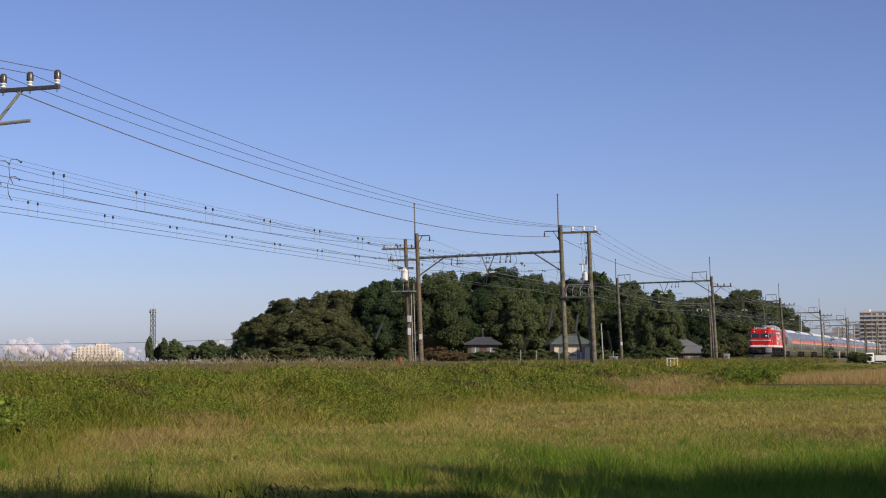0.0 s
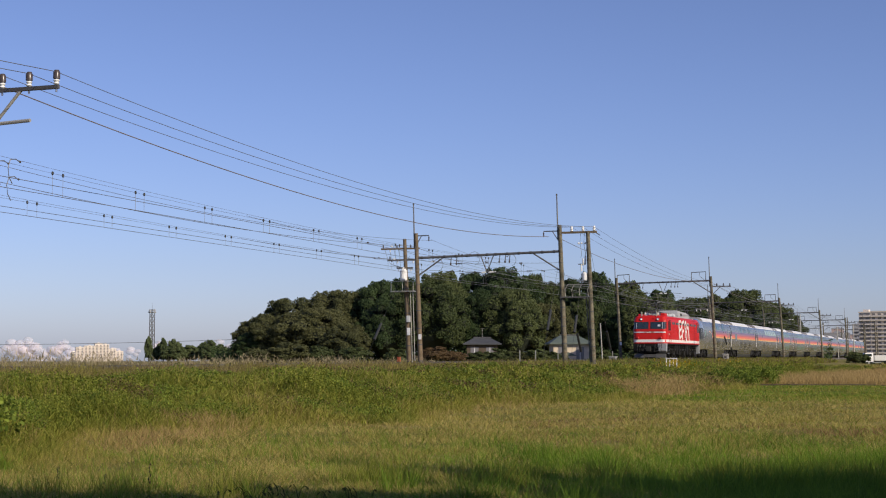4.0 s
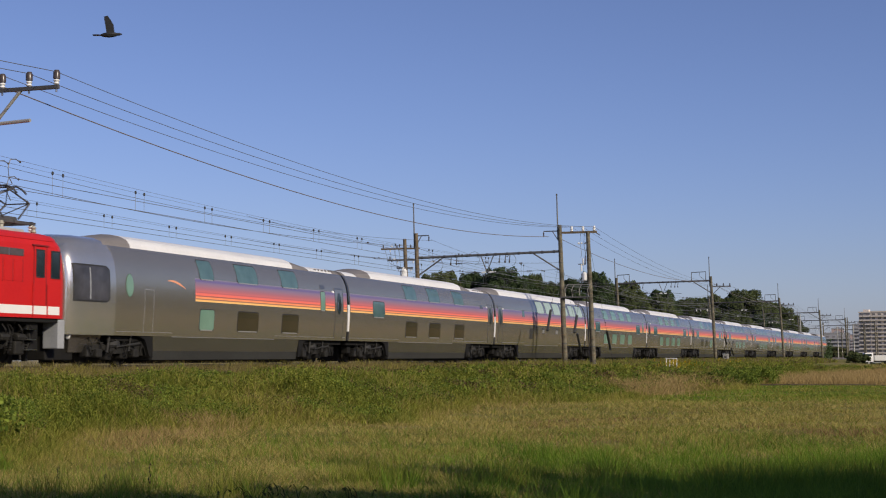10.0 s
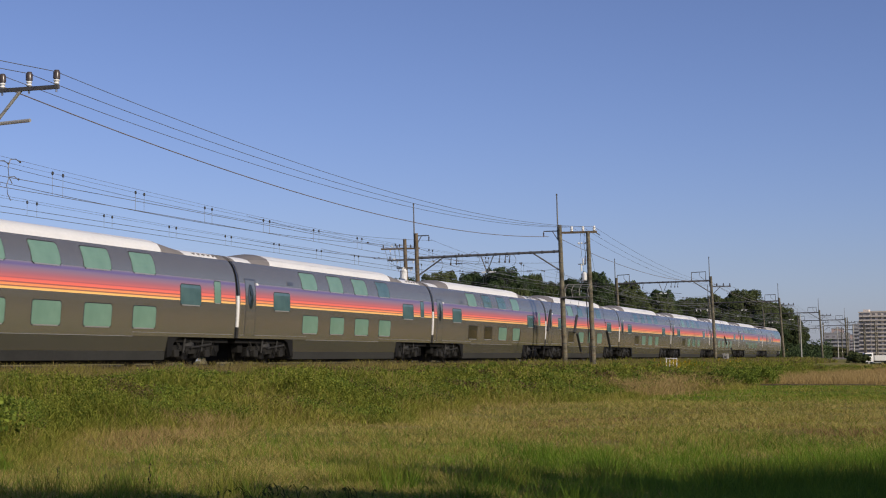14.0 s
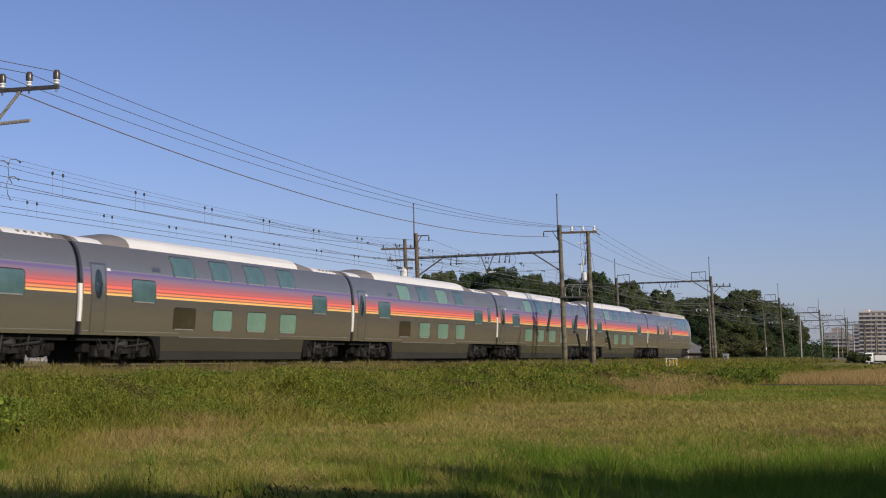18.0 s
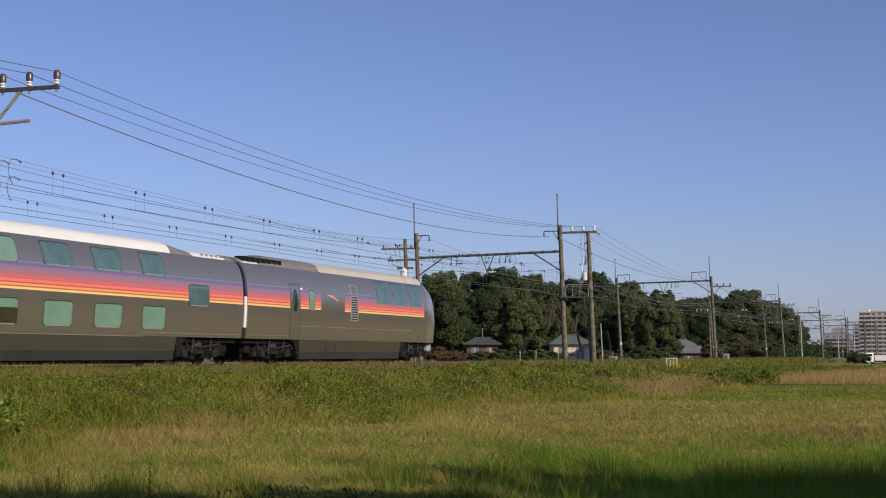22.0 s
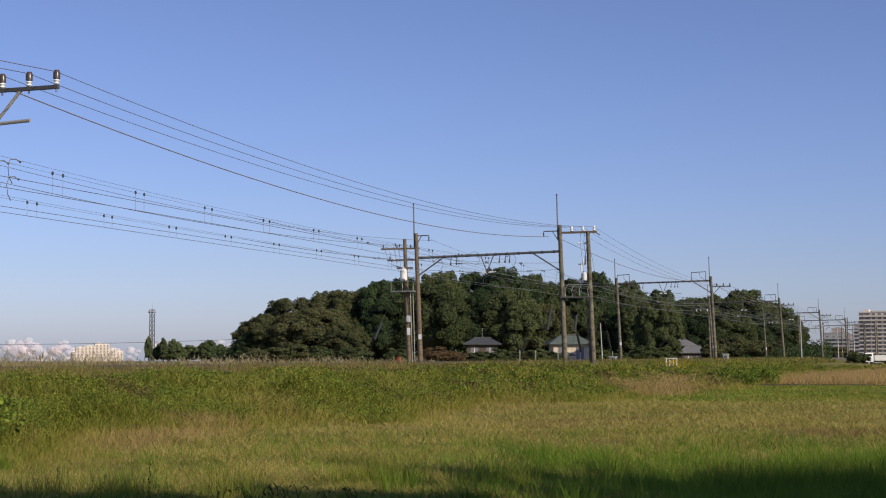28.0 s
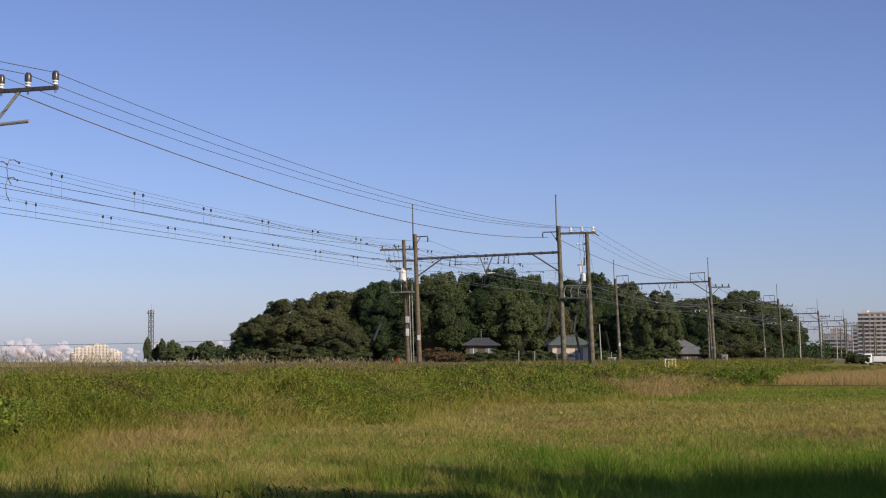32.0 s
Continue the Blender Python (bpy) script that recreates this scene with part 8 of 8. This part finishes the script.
def lattice_tower(x, y, h, w):
    t = new("lattice_tower")
    t.location = (x, y, float(ground_z(x, y)))
    h -= float(ground_z(x, y))
    leg = lambda sx, sy, z: Vector((sx * w / 2 * (1 - 0.15 * z / h), sy * w / 2 * (1 - 0.15 * z / h), z))
    for sx in (-1, 1):
        for sy in (-1, 1):
            part("leg", rod(B(), leg(sx, sy, 0), leg(sx, sy, h), 0.34, 0.26, 6), M["dark_steel"], t)
    n = 11
    for i in range(n):
        z0, z1 = h * i / n, h * (i + 1) / n
        for sx, sy, ex, ey in ((-1, -1, 1, -1), (1, -1, 1, 1), (1, 1, -1, 1), (-1, 1, -1, -1)):
            part("lattice_bar", rod(B(), leg(sx, sy, z0), leg(ex, ey, z1), 0.12, None, 4), M["beam"], t)
            part("lattice_bar", rod(B(), leg(ex, ey, z0), leg(sx, sy, z1), 0.12, None, 4), M["beam"], t)
    part("platform", block(B(), -w * 0.75, w * 0.75, -w * 0.75, w * 0.75, h - 3.2, h - 2.9), M["dark_steel"], t)
    for a in range(6):
        c, s_ = math.cos(a * math.pi / 3), math.sin(a * math.pi / 3)
        part("antenna_panel", block(B(), c * w * 0.8 - 0.25, c * w * 0.8 + 0.25, s_ * w * 0.8 - 0.25, s_ * w * 0.8 + 0.25, h - 3.6, h - 0.6), M["pale_grey"], t)
    part("spike", rod(B(), (0, 0, h - 3), (0, 0, h + 5), 0.12, 0.05, 5), M["dark_steel"], t)
    return tagged(t, "tall grey lattice telecom tower on the plain", "tower")


lattice_tower(1143, 643, 42.0, 3.5)


def cloud_bank(x, y, lumps, seed):
    """A low bank of fair-weather cloud far beyond the plain."""
    rng = np.random.default_rng(seed)
    bm = B()
    for dx, z, r, k in lumps:
        for i in range(k):
            o = rng.normal(0, r * 0.55, 3)
            a = radians(90 + HEADING)
            off = dx + o[0]
            p_ = Vector((x + off * math.sin(a), y - off * math.cos(a), max(z + o[2] * 0.55, z * 0.4) - 10.0 - (18.0 if i % 3 == 0 else 0.0)))
            g = bmesh.ops.create_icosphere(bm, subdivisions=2, radius=r * rng.uniform(0.35, 0.7), matrix=Matrix.Translation(p_) @ Matrix.Diagonal((1, 1, 0.7, 1)))
            for v in g["verts"]:
                v.co += Vector(rng.normal(0, r * 0.025, 3))
    way = Vector((math.cos(radians(90 + HEADING)), math.sin(radians(90 + HEADING)), 0))
    bm.normal_update()
    bmesh.ops.delete(bm, geom=[f_ for f_ in bm.faces if f_.normal.dot(way) > 0.1], context="FACES")
    return tagged(part("cloud", bm, M["cloud"], None, "", True), "pale pinkish fair-weather cloud low on the horizon", "cloud", kind="structure")


def cloud_mat():
    """Hazy cloud: light scatters through it as well as off it, and the sky shows through."""
    m = bpy.data.materials.new("hazy_cloud")
    m.use_nodes = True
    n, l = m.node_tree.nodes, m.node_tree.links
    df, tl, tp, a, b = (n.new("ShaderNode" + k) for k in ("BsdfDiffuse", "BsdfTranslucent", "BsdfTransparent", "MixShader", "MixShader"))
    df.inputs[0].default_value = tl.inputs[0].default_value = (0.92, 0.86, 0.89, 1)
    a.inputs[0].default_value = 0.35
    l.new(df.outputs[0], a.inputs[1])
    l.new(tl.outputs[0], a.inputs[2])
    tex, co, ramp = n.new("ShaderNodeTexNoise"), n.new("ShaderNodeTexCoord"), n.new("ShaderNodeMapRange")
    tex.inputs["Scale"].default_value, tex.inputs["Detail"].default_value = 0.03, 5
    l.new(co.outputs["Object"], tex.inputs["Vector"])
    ramp.inputs[1].default_value, ramp.inputs[2].default_value, ramp.inputs[3].default_value, ramp.inputs[4].default_value = 0.28, 0.68, 0.12, 0.50
    l.new(tex.outputs["Fac"], ramp.inputs[0])
    l.new(ramp.outputs[0], b.inputs[0])
    l.new(tp.outputs[0], b.inputs[1])
    l.new(a.outputs[0], b.inputs[2])
    l.new(b.outputs[0], n["Material Output"].inputs[0])
    return m


M["cloud"] = cloud_mat()
cloud_bank(*far_at(-1316, 4600), [(0, 28, 36, 12), (34, 46, 30, 10), (70, 26, 38, 10), (110, 24, 32, 9), (145, 38, 26, 9), (180, 22, 30, 8)], 3)
cloud_bank(*far_at(-880, 4600), [(0, 48, 15, 6), (-8, 34, 20, 5)], 5)
cloud_bank(*far_at(-715, 4600), [(-20, 34, 22, 6), (18, 40, 24, 7), (50, 30, 22, 6)], 7)
cloud_bank(*far_at(-1020, 4600), [(0, 20, 26, 6), (60, 22, 22, 6)], 9)


def far_line():
    """A distant power line across the plain."""
    p0, p1 = far_at(-400, 900), far_at(-118, 860)
    t = new("distant_power_line")
    t.location = (*p0, 0)
    d = Vector((*p1, 0)) - Vector((*p0, 0))
    part("strand", tube(B(), [d * (k / 12) + Vector((0, 0, 9.0 - 4 * 2.0 * (k / 12) * (1 - k / 12) - 0.0 * k + 0.15 * k)) for k in range(13)], 0.12, 4), M["wire"], t)
    for f_ in (0.0, 1.0):
        part("pylon", rod(B(), d * f_, d * f_ + Vector((0, 0, 10.2 + 1.8 * f_)), 0.3, 0.2, 6), M["beam"], t)
    tagged(t, "distant power line across the plain", "power line")


far_line()


def white_rack(x, y):
    """A small white pipe frame standing on the bank."""
    t = new("pipe_frame")
    t.location = (x, y, float(ground_z(x, y)))
    h = 1.0
    for k in range(4):
        part("post", rod(B(), (0.02 * k, -0.33 + 0.22 * k, -0.05), (0.02 * k, -0.33 + 0.22 * k, h - 0.05 * (k % 2)), 0.03, None, 8), M["white_panel"], t)
    part("rail", rod(B(), (0, -0.36, h - 0.04), (0.06, 0.36, h - 0.04), 0.028, None, 8), M["white_panel"], t)
    part("rail", rod(B(), (0, -0.36, 0.35), (0.06, 0.36, 0.35), 0.02, None, 8), M["white_panel"], t)
    tagged(t, "white painted pipe frame on the railway bank", "frame")


white_rack(92.5, -8.4)


def small_post(x, y, h, r, m_, label, name="marker_post"):
    t = new(name)
    t.location = (x, y, float(ground_z(x, y)))
    part("post", block(B(), -r, r, -r, r, -0.1, h, r * 0.2), M[m_], t)
    part("cap", block(B(), -r * 1.1, r * 1.1, -r * 1.1, r * 1.1, h, h + 0.04), M[m_], t)
    tagged(t, label, "post", "small posts")


M["rust_red"] = mat("rusty_red_paint", (0.28, 0.06, 0.025), (0.42, 0.11, 0.05), 0.7, 0, 4, 30, 0.1)
small_post(86.3, 4.95 + 2.4, 0.62, 0.09, "rust_red", "short rusty red marker post beside the far track")
for x, y in ((150, 9.5), (151.5, 8.8), (118, 8.9), (121, 8.4), (129, 8.6)):
    small_post(x, y, 1.2, 0.035, "galv", "slim grey post beside the far track")


M["cabinet_grey"] = mat("grey_cabinet_paint", (0.24, 0.24, 0.23), (0.34, 0.34, 0.32), 0.6, 0, 3, 20, 0.05)


def relay_box(x, y, w, h):
    t = new("relay_cabinet")
    t.location = (x, y, float(ground_z(x, y)))
    part("body", block(B(), -w / 2, w / 2, -w / 2, w / 2, 0.1, h, 0.03), M["cabinet_grey"], t)
    part("roof", block(B(), -w * 0.56, w * 0.56, -w * 0.56, w * 0.56, h, h + 0.06, 0.02), M["pale_grey"], t)
    part("plinth", block(B(), -w * 0.45, w * 0.45, -w * 0.45, w * 0.45, -0.1, 0.1), M["sleeper"], t)
    part("vent", block(B(), -w / 2 - 0.01, -w / 2 + 0.02, -w * 0.25, w * 0.25, h * 0.6, h * 0.8), M["dark_steel"], t)
    tagged(t, "grey metal relay cabinet beside the track", "cabinet", "relay cabinets")


relay_box(147.0, -3.5, 0.5, 0.85)
relay_box(150.0, 8.4, 0.7, 0.6)


def field_edge():
    """The low earth edge between the green plot and the standing grass."""
    bm = B()
    rings = []
    for k in range(40):
        r = 14.0 + 0.9 * k
        d = 77.6 + 0.25 * math.sin(k * 0.9)
        x, y = far_at(r, d)
        z = float(ground_z(x, y))
        rings.append([(x - 0.25, y, z - 0.05), (x - 0.08, y, z + 0.07 + 0.03 * math.sin(k * 1.7)), (x + 0.15, y, z + 0.07), (x + 0.4, y, z - 0.05)])
    loft(bm, rings)
    tagged(part("earth_edge", bm, M["soil"]), "low bare earth edge between two plots", "earth bank", kind="structure")


M["soil"] = mat("bare_dark_soil", (0.04, 0.034, 0.02), (0.12, 0.095, 0.06), 0.95, 0, 1.5, 14, 0.5, spec=0.0)
field_edge()


def truck(x, y, turn):
    """A small white lorry parked by the road."""
    t = new("truck")
    t.matrix_basis = pose(x, y, 0.05, 0, 0, turn)
    part("chassis", block(B(), -2.4, 2.4, -0.75, 0.75, 0.45, 0.62), M["under"], t)
    bm = B()
    loft(bm, [[(-2.5, -0.82, 0.5), (-0.95, -0.82, 0.5), (-0.95, 0.82, 0.5), (-2.5, 0.82, 0.5)], [(-2.5, -0.82, 1.2), (-0.95, -0.82, 1.2), (-0.95, 0.82, 1.2), (-2.5, 0.82, 1.2)],
              [(-2.2, -0.72, 1.9), (-1.0, -0.72, 1.95), (-1.0, 0.72, 1.95), (-2.2, 0.72, 1.9)]])
    cab = part("cab", bm, M["white_panel"], t, "white lorry cab")
    part("windscreen", loft(B(), [[(-2.53, -0.7, 1.22), (-2.50, -0.7, 1.22), (-2.50, 0.7, 1.22), (-2.53, 0.7, 1.22)], [(-2.26, -0.64, 1.82), (-2.23, -0.64, 1.82), (-2.23, 0.64, 1.82), (-2.26, 0.64, 1.82)]]), M["glass_dark"], cab)
    part("side_window", block(B(), -2.1, -1.2, -0.80, -0.76, 1.25, 1.75), M["glass_dark"], cab)
    for y0 in (-0.6, 0.6):
        part("headlamp", lathe(B(), [(0.1, 0), (0.08, -0.04)], (-2.5, y0, 0.8), "x", 10), M["chrome"], cab)
    for y0, y1, x0, x1 in ((-0.85, -0.80, -0.8, 2.5), (0.80, 0.85, -0.8, 2.5), (-0.8, 0.8, 2.45, 2.5), (-0.8, 0.8, -0.8, -0.75)):
        part("bed_side", block(B(), x0, x1, y0, y1, 0.75, 1.55), M["pale_grey"], t, "grey lorry bed side")
    part("bed", block(B(), -0.8, 2.5, -0.8, 0.8, 0.66, 0.75), M["pale_grey"], t)
    for x0 in (-1.7, 1.5):
        for s_ in (-1, 1):
            w = part("wheel", lathe(B(), [(0.30, -0.1), (0.34, -0.06), (0.34, 0.06), (0.30, 0.1)], (x0, s_ * 0.7, 0.34), "y", 14), M["rubber"], t)
            part("rim", lathe(B(), [(0.18, -0.11), (0.18, 0.11)], (x0, s_ * 0.7, 0.34), "y", 10), M["steel"], w)
    tagged(t, "small white lorry with a grey bed parked by the field road", "truck")


truck(249.6, -12.2, -71)


def car(x, y, turn):
    """A small grey car parked beyond the field."""
    t = new("car")
    t.matrix_basis = pose(x, y, 0.05, 0, 0, turn)
    sec = lambda x0, w, z0, z1: [(x0, -w, z0), (x0, w, z0), (x0, w, z1), (x0, -w, z1)]
    part("body", loft(B(), [sec(-1.9, 0.66, 0.35, 0.70), sec(-1.75, 0.76, 0.25, 0.82), sec(-0.8, 0.78, 0.22, 0.92), sec(1.5, 0.78, 0.22, 0.95), sec(1.8, 0.72, 0.3, 0.85)]), M["grey_paint"], t)
    cab = part("cabin", loft(B(), [sec(-0.9, 0.70, 0.90, 0.94), sec(-0.35, 0.60, 0.92, 1.42), sec(1.1, 0.60, 0.92, 1.45), sec(1.6, 0.68, 0.92, 0.98)]), M["grey_paint"], t)
    for s_ in (-1, 1):
        part("side_window", block(B(), -0.35, 1.15, *sorted((s_ * 0.66, s_ * 0.70)), 0.98, 1.34), M["glass_dark"], cab)
        part("headlamp", block(B(), -1.92, -1.80, s_ * 0.5 - 0.12, s_ * 0.5 + 0.12, 0.58, 0.70, 0.02), M["chrome"], t)
        for x0 in (-1.2, 1.15):
            w = part("wheel", lathe(B(), [(0.26, -0.08), (0.29, -0.05), (0.29, 0.05), (0.26, 0.08)], (x0, s_ * 0.70, 0.29), "y", 14), M["rubber"], t)
            part("rim", lathe(B(), [(0.17, -0.09), (0.17, 0.09)], (x0, s_ * 0.70, 0.29), "y", 10), M["steel"], w)
    part("windscreen", loft(B(), [[(-0.93, -0.62, 0.95), (-0.90, -0.62, 0.95), (-0.90, 0.62, 0.95), (-0.93, 0.62, 0.95)], [(-0.42, -0.54, 1.38), (-0.39, -0.54, 1.38), (-0.39, 0.54, 1.38), (-0.42, 0.54, 1.38)]]), M["glass_dark"], cab)
    tagged(t, "small grey car parked beyond the field", "car")


car(256.0, -11.0, 25)


def bird():
    """A dark bird with its wings spread."""
    t = new("bird")
    bm = B()
    lathe(bm, [(0.01, -0.26), (0.05, -0.16), (0.075, -0.02), (0.06, 0.12), (0.035, 0.19), (0.04, 0.23), (0.012, 0.30)], (0, 0, 0), "x", 8)
    part("body", bm, M["feather"], t, "", True)
    part("tail", prism(B(), [(-0.24, 0.01), (-0.42, 0.02), (-0.42, -0.0), (-0.24, -0.01)], -0.06, 0.06), M["feather"], t)
    for s_ in (-1, 1):
        bm = B()
        loft(bm, [[(0.12, 0, 0.015), (-0.08, 0, 0.012), (-0.08, 0, 0.0), (0.12, 0, 0.0)], [(0.10, 0.24, 0.015), (-0.10, 0.24, 0.012), (-0.10, 0.24, 0.003), (0.10, 0.24, 0.002)], [(-0.02, 0.46, 0.008), (-0.12, 0.44, 0.008), (-0.12, 0.44, 0.004), (-0.02, 0.46, 0.003)]])
        for v in bm.verts:
            v.co.y *= s_
        bmesh.ops.recalc_face_normals(bm, faces=bm.faces[:])
        BIRD_WINGS.append((part("wing", bm, M["feather"], t), s_))
    return tagged(t, "black crow-like bird in flight", "bird")


M["feather"] = mat("black_feathers", (0.006, 0.006, 0.007), (0.016, 0.016, 0.018), 0.6, 0, 10, 60, 0.1)
BIRD_WINGS = []
BIRD = bird()


# ---- what moves ----
BIRD_PATH = [(0.0, 16.11, 40.44, 11.08), (8.6, 29.87, 0.88, 9.79), (9.6, 31.47, -3.72, 9.64), (9.8, 31.79, -4.64, 9.61), (10.0, 32.15, -5.66, 9.58), (10.2, 32.56, -6.82, 9.64), (10.4, 33.0, -8.08, 9.8), (10.6, 33.46, -9.4, 9.94), (10.8, 33.97, -10.85, 10.15), (11.0, 34.49, -12.33, 10.32), (12.0, 37.07, -19.65, 11.27), (32.0, 88.57, -166.15, 30.27)]
WING_BEAT = [(0.0, 20), (9.4, 35), (9.6, -8), (9.8, 60), (10.0, 82), (10.2, 72), (10.4, 66), (10.6, 68), (10.8, 76), (11.0, 50), (11.4, -10), (12.0, 30), (32.0, 20)]


def motions():
    for thing, k, off in TRAIN:
        walk(thing, [(t, pose(joint_x(k, t) + off, 0, RAIL)) for t in range(0, 33, 2)])
    walk(BIRD, [(t, pose(x, y, z, 0, -4, HEADING + 6)) for t, x, y, z in BIRD_PATH])
    for wing, side in BIRD_WINGS:
        walk(wing, [(t, pose(0, 0, 0.02, side * a, 0, 0)) for t, a in WING_BEAT])


motions()
